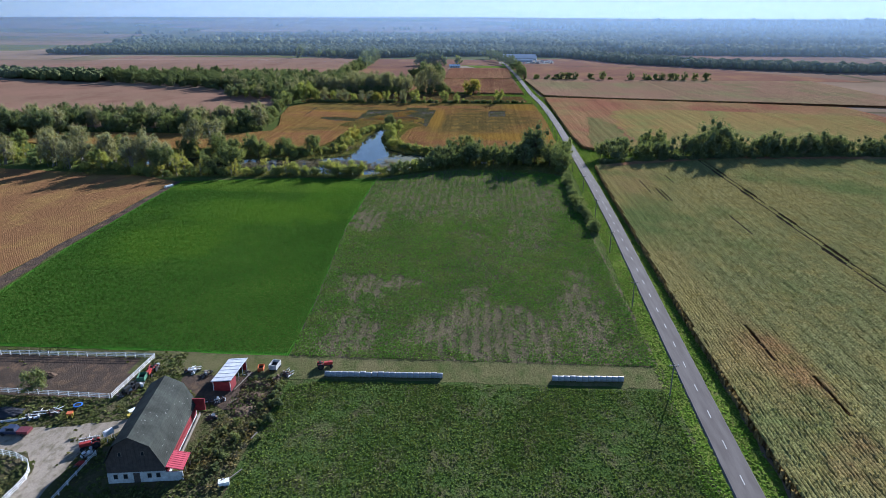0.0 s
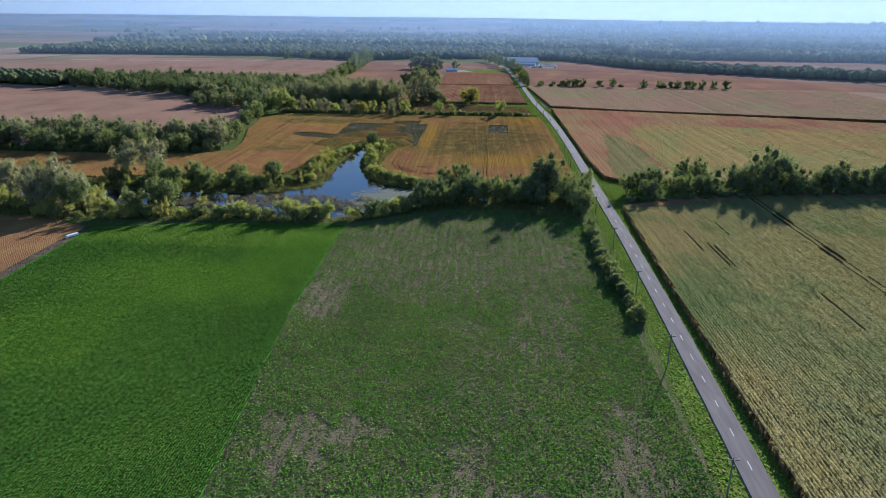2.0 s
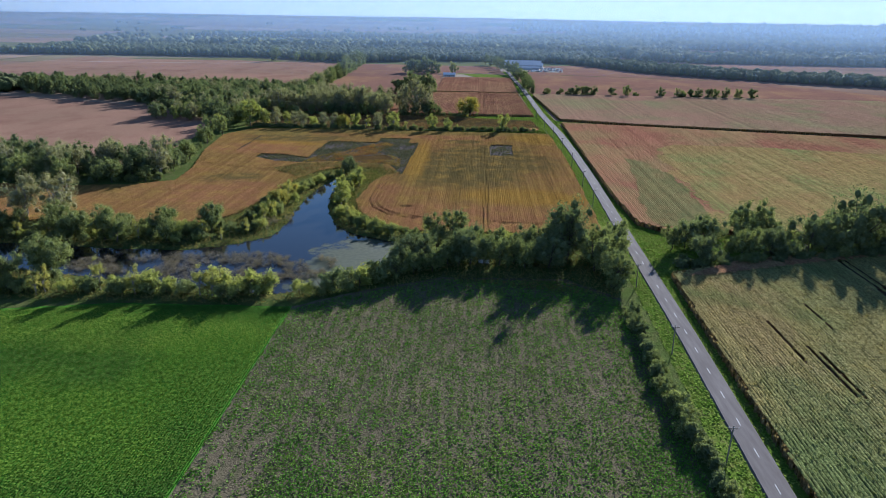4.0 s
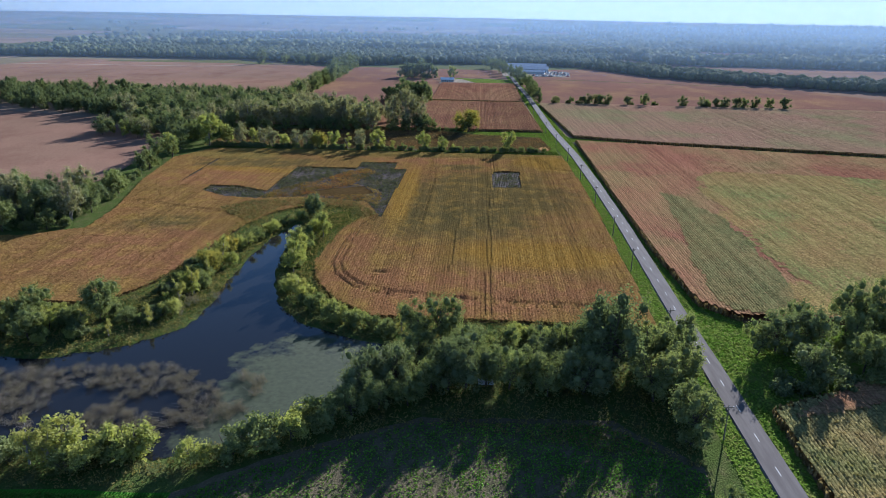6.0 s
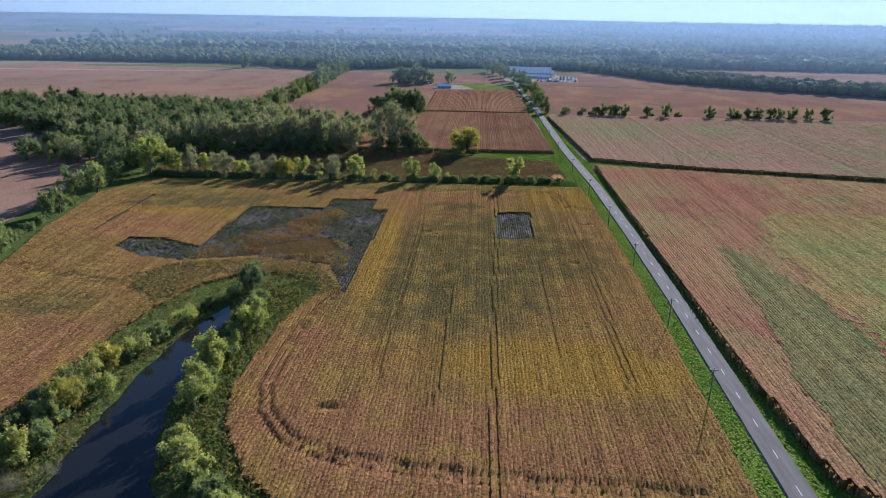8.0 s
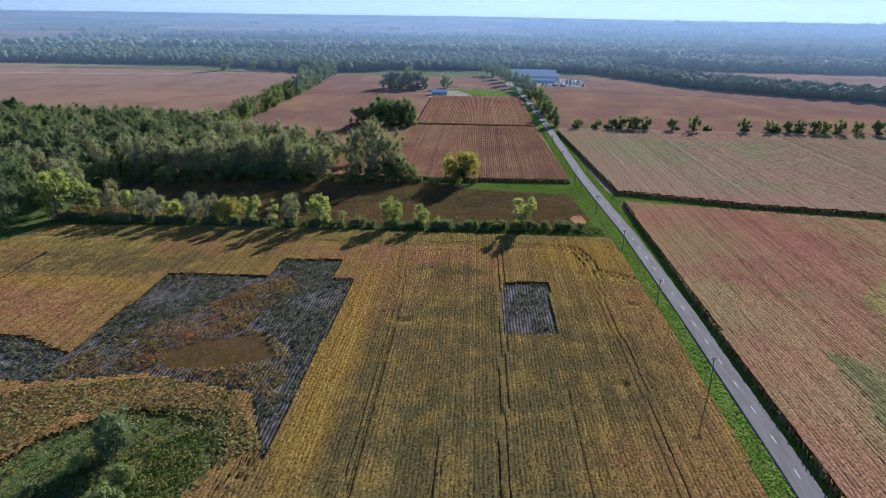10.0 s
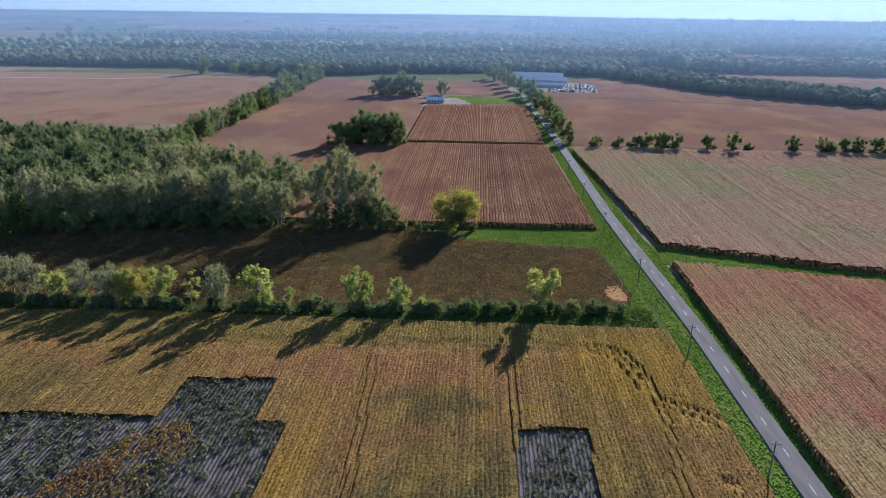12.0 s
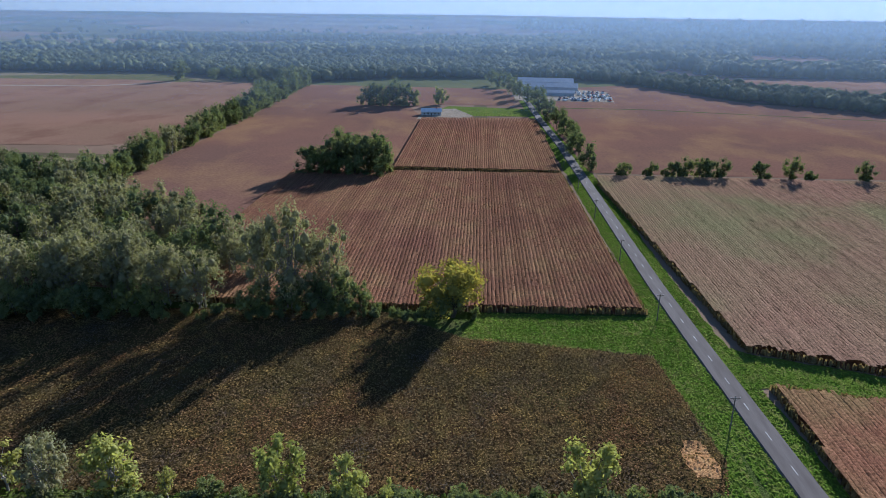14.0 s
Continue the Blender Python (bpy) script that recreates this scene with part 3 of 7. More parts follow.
OLIVE, GOLDEN, RUSSET, LIMEY = (0.112, 0.091, 0.038), (0.275, 0.165, 0.036), (0.25, 0.126, 0.062), (0.185, 0.142, 0.046)
BEANS = crop_mat("ripe_beans", (0.236, 0.130, 0.054), (0.206, 0.129, 0.048), (0.275, 0.180, 0.050), 0.02, 0.14, grain=1.5, trans=0.2, lo=0.42, hi=0.58, streak=0.15, bump=0.6, zones=[
    (2, 530, 42, 44, OLIVE), (-8, 488, 30, 26, OLIVE), (-120, 586, 34, 17, OLIVE), (-8, 588, 13, 8, OLIVE), (-120, 470, 14, 12, OLIVE), (-60, 621, 120, 9, LIMEY), (-140, 606, 30, 12, LIMEY), (-33.5, 530, 6, 50, GOLDEN), (38, 604, 15, 18, GOLDEN), (-122, 566, 26, 7, GOLDEN),
    (-22, 600, 30, 8, RUSSET), (-130, 548, 26, 18, RUSSET), (-112, 440, 34, 26, RUSSET), (0, 416, 50, 18, RUSSET), (-42, 446, 7, 26, RUSSET), (20, 450, 30, 14, GOLDEN)])
WEEDS = crop_mat("green_weeds", (0.084, 0.186, 0.027), (0.112, 0.222, 0.034), (0.152, 0.208, 0.048), trans=0.35, big=0.04, grain=1.4)
DRYWEEDS = crop_mat("dry_weeds", (0.22, 0.112, 0.045), (0.22, 0.165, 0.05), (0.30, 0.22, 0.07), 0.035, 0.2, grain=1.5, trans=0.35, lo=0.42, hi=0.58, d=(0.12, 0.105, 0.042))
HAYTOP = crop_mat("hay_weeds", (0.07, 0.118, 0.022), (0.095, 0.138, 0.028), (0.13, 0.13, 0.044), 0.05, 0.3, trans=0.35, grain=1.4)
VERGETOP = crop_mat("verge_blades", (0.12, 0.215, 0.028), (0.165, 0.255, 0.04), (0.24, 0.25, 0.075), 0.05, 0.3, trans=0.4)
# Zones colour the cover crop a brighter lime towards its far side.
CLOVERTOP = crop_mat("clover_leaves", (0.062, 0.118, 0.022), (0.082, 0.146, 0.026), (0.108, 0.176, 0.03), 0.014, 0.025, trans=0.4, lo=0.42, hi=0.58, zones=[(-95, 306, 60, 11, (0.195, 0.285, 0.038)), (-90, 262, 34, 18, (0.145, 0.245, 0.028)), (-112, 222, 24, 22, (0.12, 0.205, 0.025)), (-62, 285, 14, 20, (0.12, 0.21, 0.025))])

R1 = [(54, 60), (56, 96), (57.5, 169), (60.5, 262), (63, 330), (64.5, 357), (90, 369), (132, 384), (230, 392), (330, 392), (190, 120), (140, 60)]
sheet("corn_ground", R1, 0.05, DIRT, "bare ground under the standing corn", "field")


def corn_gaps(x, y):
    out = np.zeros(x.shape)
    for cx in (121.0, 123.4):
        out[(np.abs(x - cx - 0.02 * (y - 184)) < 0.55) & (y > 170)] = 0.9
    for cx, y0, y1 in ((80, 300, 322), (84, 285, 308), (86, 285, 306), (103, 240, 262), (96, 318, 334), (71, 142, 160), (77, 120, 135)):
        out[(np.abs(x - cx) < 0.42) & (y > y0) & (y < y1)] = 0.85
    return out


R1RED = [(66, 352), (80, 356), (100, 364), (140, 378), (330, 388), (330, 392), (230, 392), (132, 384), (90, 371), (64, 352)]


def corn_open(x, y):
    return np.where(inside(R1RED, x, y), 1.0, corn_gaps(x, y))


crop_ridges("corn_rows", R1, 0.82, 2.1, 1.6, CORN, "standing green corn turning yellow in long rows", gaps=corn_gaps, foot=0.87, rough=0.09, seed=5)
crop_rows("corn_leaves", R1, 0.82, 2.2, 1.5, CORN, "loose upper leaves of the green corn", low=0.9, width=0.5, length=0.4, tilt=0.6, gaps=corn_open, seed=51)
crop_ridges("red_corn_rows", R1RED, 0.82, 2.3, 1.2, CORNRED, "reddish corn at the field's end", seed=15)
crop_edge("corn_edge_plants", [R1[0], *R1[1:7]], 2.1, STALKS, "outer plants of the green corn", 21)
R2 = [(66, 412), (75, 402), (140, 405), (330, 415), (330, 620), (260, 638), (66, 676), (65, 560), (64, 457)]
sheet("maturing_corn_ground", R2, 0.05, DIRT, "bare ground under the maturing corn", "field")
R2GOLD = [(108, 566), (103, 496), (101, 458), (98, 420), (90, 404), (140, 405), (320, 415), (320, 560), (200, 585), (130, 590)]
R2GREEN = [(86, 540), (95, 532), (103, 496), (101, 458), (98, 420), (90, 404), (72, 406), (72, 440), (80, 480)]
crop_ridges("maturing_corn_rows", R2, 0.9, 2.1, 1.9, CORNRED, "standing corn turning red and gold in rows", seed=6)
crop_ridges("gold_corn_rows", [(x - 8, y) for x, y in R2GOLD], 1.0, 2.24, 1.6, CORNGOLD, "gold and green corn in rows", gaps=lambda x, y: 1.0 - inside(R2GOLD, x + 6 * patchy(x, y, 2), y), seed=17)
crop_ridges("greener_corn_rows", R2GREEN, 0.9, 2.3, 1.3, CORNOLIVE, "greener strip of corn in rows", gaps=lambda x, y: 1.0 - inside(R2GREEN, x + 2 * patchy(x, y, 3), y), seed=16)
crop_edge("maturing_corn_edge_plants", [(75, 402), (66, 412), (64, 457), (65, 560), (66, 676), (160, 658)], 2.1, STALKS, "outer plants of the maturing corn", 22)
R3 = [(67, 694), (122, 676), (260, 652), (420, 622), (420, 878), (60, 878), (58, 862), (62, 790)]
sheet("ripe_corn_ground", R3, 0.05, DIRT, "bare ground under the ripe corn", "field")
crop_ridges("ripe_corn_rows", R3, 1.0, 2.1, 2.0, CORNPALE, "standing pale reddish ripe corn in rows", seed=7)
sheet("east_grass", [(59, 350), (65, 352), (90, 370), (132, 383), (330, 392), (330, 416), (140, 406), (75, 403), (66, 413), (60, 425)], 0.03, VERGE, "green grass strip along the hedgerow", "verge")
crop_rows("hedge_grass", [(60.5, 352), (65, 353), (80, 362), (100, 398), (75, 402), (66, 412), (62, 425)], 0.55, 0.4, 0.5, VERGETOP, "tufts of grass beside the hedgerow", gaps=lambda x, y: np.clip(0.25 + 0.4 * patchy(x, y, 3.0), 0.0, 0.9), low=0.5, tilt=0.28, jit=0.4, seed=46)
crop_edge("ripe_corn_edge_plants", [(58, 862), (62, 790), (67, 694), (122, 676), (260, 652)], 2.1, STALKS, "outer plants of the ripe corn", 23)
RN = [(-95, 712), (0, 712), (46.5, 714), (44, 800), (42, 879), (-36, 877), (-95, 872)]
crop_ridges("dry_corn_rows", RN, 1.2, 2.0, 1.3, CORNDRY, "dry reddish brown corn in straight rows", width=0.92, foot=0.86, seed=8)
crop_rows("dry_corn_leaves", RN, 1.2, 2.1, 1.6, CORNDRY, "loose dry upper leaves of the corn", low=0.9, width=0.4, length=0.35, tilt=0.6, seed=52)
crop_edge("dry_corn_edge_plants", [(-95, 712), (0, 712), (46.5, 714), (44, 800), (42, 879)], 2.0, STALKS, "outer plants of the dry corn", 24)
crop_edge("far_corn_edge_plants", [(-45, 884), (42, 884)], 2.0, STALKS, "outer plants of the far corn", 25)
RN2 = [(-45, 883), (42, 884), (44, 1000), (43, 1066), (-45, 1062)]
crop_ridges("far_corn_rows", RN2, 1.2, 2.0, 2.2, CORNDRY, "dry reddish brown corn beyond the field gap", width=0.92, foot=0.88, seed=9)

RUTS = [([5.0, 5.5, 6.6, 9.0, 9.0], [400, 437, 490, 560, 608]), ([3.2, 4.0, 5.3, 7.4, 7.4], [400, 437, 490, 560, 608]), ([34.9, 36.4, 37.0, 36.1, 39.4], [440, 496, 534, 565, 588]), ([36.6, 38.0, 38.6, 37.8, 40.6], [440, 496, 534, 565, 588]), ([-23.3, -22.4, -25.1], [445, 552, 608]), ([-21.5, -20.6, -23.3], [445, 552, 608]), ([21.0, 21.5], [455, 520]), ([-8.0, -6.5], [430, 500])]
TURNS = [[(28, 615), (32, 614.6), (36.3, 611.7), (38, 606), (39.2, 598.4), (39.6, 588)], [(29, 613), (32, 612.6), (35, 610), (36.6, 604), (37.6, 597), (40, 591), (46, 588), (51, 584)], [(-160, 611.5), (-68, 612.3), (28, 615)], [(-160, 608.6), (-67, 609.2), (29, 612)], [(-41, 500), (-40, 490), (-44, 474), (-46, 452), (-46, 438), (-43, 427), (-36, 418), (-26, 413), (-10, 410), (14, 408), (40, 407)], [(-148, 503), (-120, 493), (-98, 487)]]


def near_line(x, y, pts, w):
    """Which points lie within w of a bent line."""
    hit = np.zeros(x.shape, bool)
    for (ax, ay), (bx, by) in zip(pts, pts[1:]):
        dx, dy = bx - ax, by - ay
        f = np.clip(((x - ax) * dx + (y - ay) * dy) / (dx * dx + dy * dy), 0, 1)
        hit |= np.hypot(x - ax - f * dx, y - ay - f * dy) < w
    return hit


def bean_gaps(x, y):
    out = np.zeros(x.shape)
    for poly in (PATCH, SQUARE, STRIP):
        out[inside(poly, x, y)] = 1.0
    return out


def bean_dips(x, y):
    """How far the beans are pressed down along the wheel tracks."""
    out = np.zeros(x.shape)
    for xs, ys in RUTS:
        out[(np.abs(x - np.interp(y, ys, xs)) < 0.4) & (y > ys[0]) & (y < ys[-1])] = 0.38 + 0.1 * np.sin(ys[0] + xs[0])
    for k, pts in enumerate(TURNS):
        for off in (-1.0, 1.0):
            out[near_line(x, y, [(px_ + off, py_ + off) for px_, py_ in pts], 0.65)] = 0.6 if k in (0, 1, 4) else 0.4
    for cx, cy, rx, ry in ((-30, 429, 3.2, 0.9), (-19, 550, 2.4, 1.3), (34, 521, 2.2, 1.1), (46, 566, 1.5, 0.9)):
        d = np.hypot((x - cx) / rx, (y - cy) / ry)
        out = np.maximum(out, np.clip(1.6 - 1.1 * d, 0, 0.75))
    return out


crop_ridges("soybean_rows", SOY, 0.84, 0.8, 1.1, BEANS, "ripe golden brown soybeans in rows", gaps=bean_gaps, dips=bean_dips, width=1.0, foot=0.86, rough=0.2, seed=10)
crop_rows("soybean_leaves", SOY, 0.84, 0.88, 0.85, BEANS, "loose upper leaves of the soybeans", low=0.75, width=0.42, length=0.45, tilt=0.6, gaps=lambda x, y: np.maximum(bean_gaps(x, y), bean_dips(x, y) > 0), seed=53)


def weed_gaps(x, y):
    bare = np.zeros(x.shape)
    wx, wy = x + 4 * patchy(x, y, 1.2), y + 7 * patchy(y, x, 1.2)
    for cx, cy, rx, ry, k in BARE:
        d = np.hypot((wx - cx) / rx, (wy - cy) / ry)
        bare = np.maximum(bare, k * np.clip(2.6 - 2.0 * d, 0, 1))
    lines = 0.22 * np.sin(2.1 * x + 0.4 * np.sin(y * 0.05))
    return np.clip(0.03 + bare * (0.78 + lines) + 0.22 * patchy(x, y, 6.0) + 0.16 * patchy(x, y, 13.0), 0.02, 0.97)


crop_rows("weed_rows", [(-44.8, 140), (43.5, 140), (43.5, 336), (28, 350), (-10, 348), (-38, 332), (-50.6, 322), (-50.6, 245), (-45.6, 170)], 0.38, 0.45, 0.27, WEEDS, "green weeds growing in rows on bare soil", gaps=weed_gaps, tilt=0.5, low=0.3, width=1.05, jit=0.33, seed=11)
crop_rows("clover_leaves", [(-45.2, 141), (-46.2, 170), (-51.2, 245), (-51.2, 323), (-100, 321), (-146, 311), (-144, 209), (-141, 174), (-141, 142)], 0.4, 0.34, 0.36, CLOVERTOP, "low dense bright green cover crop", tilt=0.22, low=0.8, jit=0.3, seed=14)
crop_rows("hay_tufts", [(-42, 70), (41, 70), (43, 95), (42, 129), (-34, 129), (-41, 126), (-42, 104)], 0.36, 0.3, 0.36, HAYTOP, "clumps of green weeds in the hay field", gaps=lambda x, y: np.clip(0.35 + 0.45 * patchy(x, y, 2.0), 0.05, 0.9), tilt=0.5, low=0.2, jit=0.4, seed=12)
STRAW = [(40, 645), (44.5, 645), (45, 650), (44, 656), (40.5, 656), (39, 651)]
crop_rows("fallow_tufts", [(-168, 633), (-54, 635), (44, 640.5), (47, 650), (43, 689.5), (-4, 695.5), (-30, 711), (-168, 699)], 0.36, 0.95, 0.36, crop_mat("fallow_weeds_tops", (0.215, 0.125, 0.062), (0.14, 0.108, 0.056), (0.32, 0.225, 0.075), 0.045, 0.22, grain=1.6, trans=0.3, lo=0.42, hi=0.58, d=(0.118, 0.094, 0.07)), "tall dry brown weeds in the fallow field", gaps=lambda x, y: np.clip(0.3 + 0.35 * patchy(x, y, 2.0) + 0.3 * inside(STRAW, x, y), 0.05, 0.95), tilt=0.3, low=0.55, jit=0.4, seed=13)

DRIVE = [(-120, 103), (-94, 107), (-84, 108), (-74, 110.5), (-69, 113), (-68, 109), (-73, 104), (-74, 97), (-74, 88), (-77, 70), (-84, 70), (-79, 90), (-80, 96), (-84, 100), (-94, 101), (-120, 98)]


def yard_gaps(x, y):
    keep = inside(DRIVE, x, y) | ((x < -77) & (y > 119) & (y < 137)) | ((x > -65) & (x < -52) & (y > 92) & (y < 115))
    return np.clip(0.3 + 0.5 * patchy(x, y, 3.0) + 1.0 * keep, 0.0, 1.0)


GOLDPART = [(-96, 514), (-95, 524), (-86, 540), (-75, 555), (-66, 573), (-58, 578), (-52, 570), (-60, 545), (-44, 532), (-41, 505), (-48, 513), (-75, 519)]
DIRTSPOT = [(-76, 529), (-66, 536), (-54, 541), (-47, 528), (-58, 522), (-71, 521)]
sheet("bare_spot", DIRTSPOT, 0.02, soil_mat("brown_stubble", (0.055, 0.034, 0.014), (0.044, 0.028, 0.011), (0.068, 0.045, 0.018), 0.1, 0.6, 3.0), "smooth brown bare spot in the harvested patch", "patch", step=2.0)
def tufts(name, poly, gap, r, h, mat, label, keep, blades=11, seed=61, category="weeds"):
    """Bushy single weeds: each a loose dome of blades; keep(x, y) gives the share of places that carry one."""
    rng = np.random.default_rng(seed)
    xs, ys = [p[0] for p in poly], [p[1] for p in poly]
    gx, gy = np.meshgrid(np.arange(min(xs), max(xs), gap), np.arange(min(ys), max(ys), gap))
    gx, gy = gx + rng.uniform(-0.5, 0.5, gx.shape) * gap, gy + rng.uniform(-0.5, 0.5, gx.shape) * gap
    ok = inside(poly, gx, gy) & (rng.random(gx.shape) < keep(gx, gy))
    x, y = np.repeat(gx[ok], blades), np.repeat(gy[ok], blades)
    big = np.repeat(rng.uniform(0.6, 1.25, int(ok.sum())), blades)
    m = len(x)
    a, q = rng.uniform(0, 2 * np.pi, m), np.sqrt(rng.random(m))
    out = np.stack([np.cos(a), np.sin(a)], 1)
    z = h * big * np.sqrt(np.clip(1.05 - q * q, 0.05, 1)) * rng.uniform(0.55, 1.05, m)
    c = np.stack([x + out[:, 0] * q * r * big, y + out[:, 1] * q * r * big, z], 1)
    nrm = np.stack([out[:, 0] * q + rng.normal(0, 0.35, m), out[:, 1] * q + rng.normal(0, 0.35, m), rng.uniform(0.4, 1.1, m)], 1)
    nrm /= np.linalg.norm(nrm, axis=1)[:, None]
    u = np.cross(nrm, rng.normal(size=(m, 3)))
    u /= np.linalg.norm(u, axis=1)[:, None]
    w = np.cross(nrm, u)
    k = (r * big * rng.uniform(0.28, 0.5, m))[:, None]
    v = np.stack([c - u * k, c - w * k * 0.6, c + u * k, c + w * k * 0.6], 1)
    v[:, :, 2] = np.maximum(v[:, :, 2], 0.05)
    faces = (np.arange(m)[:, None, None] * 4 + np.array([(0, 1, 3), (1, 2, 3)])[None]).reshape(-1, 3)
    return tagged(mpart(name, mesh_np(name, v.reshape(-1, 3), faces, mat)), label, category, kind="stuff")


DARKWEED = crop_mat("dark_patch_weeds", (0.085, 0.095, 0.06), (0.11, 0.115, 0.07), (0.16, 0.14, 0.075), trans=0.3)
tufts("patch_weeds", PATCH, 1.2, 0.78, 1.0, DARKWEED, "dark green weeds growing through the residue", lambda x, y: np.clip(0.72 + 0.8 * patchy(x, y, 2.6) - 2.0 * inside(DIRTSPOT, x, y) - 0.9 * inside(GOLDPART, x, y), 0.0, 0.9), seed=31)
tufts("patch_gold_weeds", GOLDPART, 0.85, 0.6, 0.95, DRYWEEDS, "golden brown weeds in the harvested patch", lambda x, y: np.clip(0.75 + 0.4 * patchy(x, y, 3.0) - 2.0 * inside(DIRTSPOT, x, y), 0.0, 0.97), seed=32)
tufts("square_weeds", SQUARE, 1.0, 0.62, 0.75, DARKWEED, "sparse grey-green weeds on the square patch", lambda x, y: np.clip(0.45 + 0.6 * patchy(x, y, 4.0), 0.05, 0.9), seed=33)
ARC = [(-108, 496), (-98, 509), (-72, 516), (-52, 512), (-40.5, 494), (-45, 486), (-52, 500), (-66, 504), (-82, 500), (-88, 480), (-96, 482)]
crop_rows("green_turn_strip", ARC, 0.6, 1.0, 0.45, crop_mat("green_beans", (0.145, 0.140, 0.052), (0.175, 0.158, 0.058), (0.21, 0.165, 0.062), trans=0.3), "still green beans where the rows turn", seed=34)
BANKTOP = [(-53, 500), (-49, 484), (-54, 470), (-54, 437), (-51, 421), (-42, 407), (-30, 397), (-34, 394), (-46, 402), (-55, 416), (-59, 437), (-59, 470), (-60, 492)]
crop_rows("track_grass", [(-4, 697), (43, 691), (47, 652), (43.5, 640), (49.5, 628), (51.5, 712), (0, 711)], 0.45, 0.3, 0.42, VERGETOP, "mown green grass of the field track", gaps=lambda x, y: np.clip(0.25 + 0.4 * patchy(x, y, 3.0), 0.0, 0.9), low=0.5, tilt=0.28, jit=0.4, seed=36)
sheet("straw_patch", STRAW, 0.02, soil_mat("straw", (0.36, 0.19, 0.08), (0.30, 0.165, 0.075), (0.42, 0.25, 0.11), 0.3, 0.9, 4.0), "orange tan straw lying at the field corner", "patch", step=1.0, wob=0.4)
crop_rows("headland_weeds", [(-160, 623.5), (-100, 627.6), (50, 627.6), (49, 640), (43, 640), (-54, 634), (-165, 632)], 0.6, 0.7, 0.5, HAYTOP, "weedy grass between the soybeans and the tree row", gaps=lambda x, y: np.clip(0.2 + 0.4 * patchy(x, y, 3.0), 0.0, 0.9), low=0.4, tilt=0.35, jit=0.4, seed=47)
crop_rows("corn_track_grass", [(62, 677), (66, 677.5), (160, 659.5), (230, 644), (230, 656), (122, 674), (67, 692), (62, 697)], 0.45, 0.24, 0.5, VERGETOP, "mown green grass of the track between corn", gaps=lambda x, y: np.clip(0.25 + 0.4 * patchy(x, y, 3.0), 0.0, 0.9), low=0.5, tilt=0.28, jit=0.4, seed=48)
crop_rows("bank_grass", BANKTOP, 0.4, 0.5, 0.32, HAYTOP, "long green grass on the pond bank", tilt=0.4, low=0.3, jit=0.4, seed=35)
for sd, o0, o1 in ((41, -7.4, -2.7), (42, 2.7, 6.6)):
    crop_rows("verge_tufts", [(road_at(y) + o, y) for o, ys in ((o0, range(60, 900, 20)), (o1, range(880, 50, -20))) for y in ys], 0.45, 0.24, 0.5, VERGETOP, "tufts of bright green verge grass", gaps=lambda x, y: np.clip(0.3 + 0.4 * patchy(x, y, 3.0), 0.05, 0.9), low=0.5, tilt=0.28, jit=0.4, seed=sd)
crop_rows("yard_weeds", [(-53, 95), (-44, 90), (-43, 104), (-41.5, 128), (-50, 128), (-52, 114)], 0.5, 1.3, 0.45, crop_mat("tall_yard_weeds", (0.07, 0.09, 0.035), (0.09, 0.10, 0.045), (0.24, 0.16, 0.07), 0.06, 0.2, trans=0.3), "tall rank weeds beside the barn", gaps=lambda x, y: np.clip(0.12 + 0.5 * patchy(x, y, 3.5), 0.0, 0.9), low=0.15, tilt=0.6, jit=0.4, seed=43)
crop_rows("yard_grass", [(-130, 62), (-43, 62), (-43, 95), (-53, 95), (-53, 116), (-66, 126), (-70, 140), (-130, 140)], 0.7, 0.25, 0.6, crop_mat("yard_blades", (0.075, 0.10, 0.03), (0.10, 0.115, 0.04), (0.16, 0.13, 0.06), 0.05, 0.3, trans=0.3), "tufts of worn farmyard grass", gaps=yard_gaps, low=0.3, tilt=0.7, seed=44)
tufts("bank_brush", BANK, 1.0, 0.6, 1.2, crop_mat("bank_weeds", (0.125, 0.125, 0.045), (0.165, 0.152, 0.055), (0.24, 0.19, 0.075), 0.06, 0.25, trans=0.4), "tangled weeds and brush on the pond bank", lambda x, y: np.clip(0.8 + 0.35 * patchy(x, y, 3.0) - 3.0 * inside(POND, x, y), 0.0, 0.97), blades=9, seed=45, category="brush")


# ---- trees and shrubs ----
BARK = plain_mat("bark", (0.09, 0.07, 0.055), 0.95, vary=0.4, scale=2.0, bump=0.6)
PALEBARK = plain_mat("pale_bark", (0.26, 0.235, 0.20), 0.95, vary=0.4, scale=2.0, bump=0.5)
LEAF = {
    "dark": leaf_mat("dark_leaves", (0.115, 0.140, 0.075), (0.165, 0.185, 0.098), 0.4),
    "green": leaf_mat("green_leaves", (0.145, 0.172, 0.078), (0.21, 0.228, 0.10), 0.4),
    "olive": leaf_mat("olive_leaves", (0.22, 0.215, 0.135), (0.30, 0.28, 0.17), 0.4),
    "lime": leaf_mat("lime_leaves", (0.25, 0.27, 0.085), (0.34, 0.335, 0.12), 0.42),
    "gold": leaf_mat("golden_leaves", (0.42, 0.33, 0.07), (0.21, 0.21, 0.075), 0.42, 0.85),
    "yellowing": leaf_mat("yellowing_leaves", (0.36, 0.32, 0.10), (0.27, 0.27, 0.10), 0.45),
    "dry": leaf_mat("brown_leaves", (0.15, 0.125, 0.095), (0.20, 0.165, 0.125), 0.3),
}


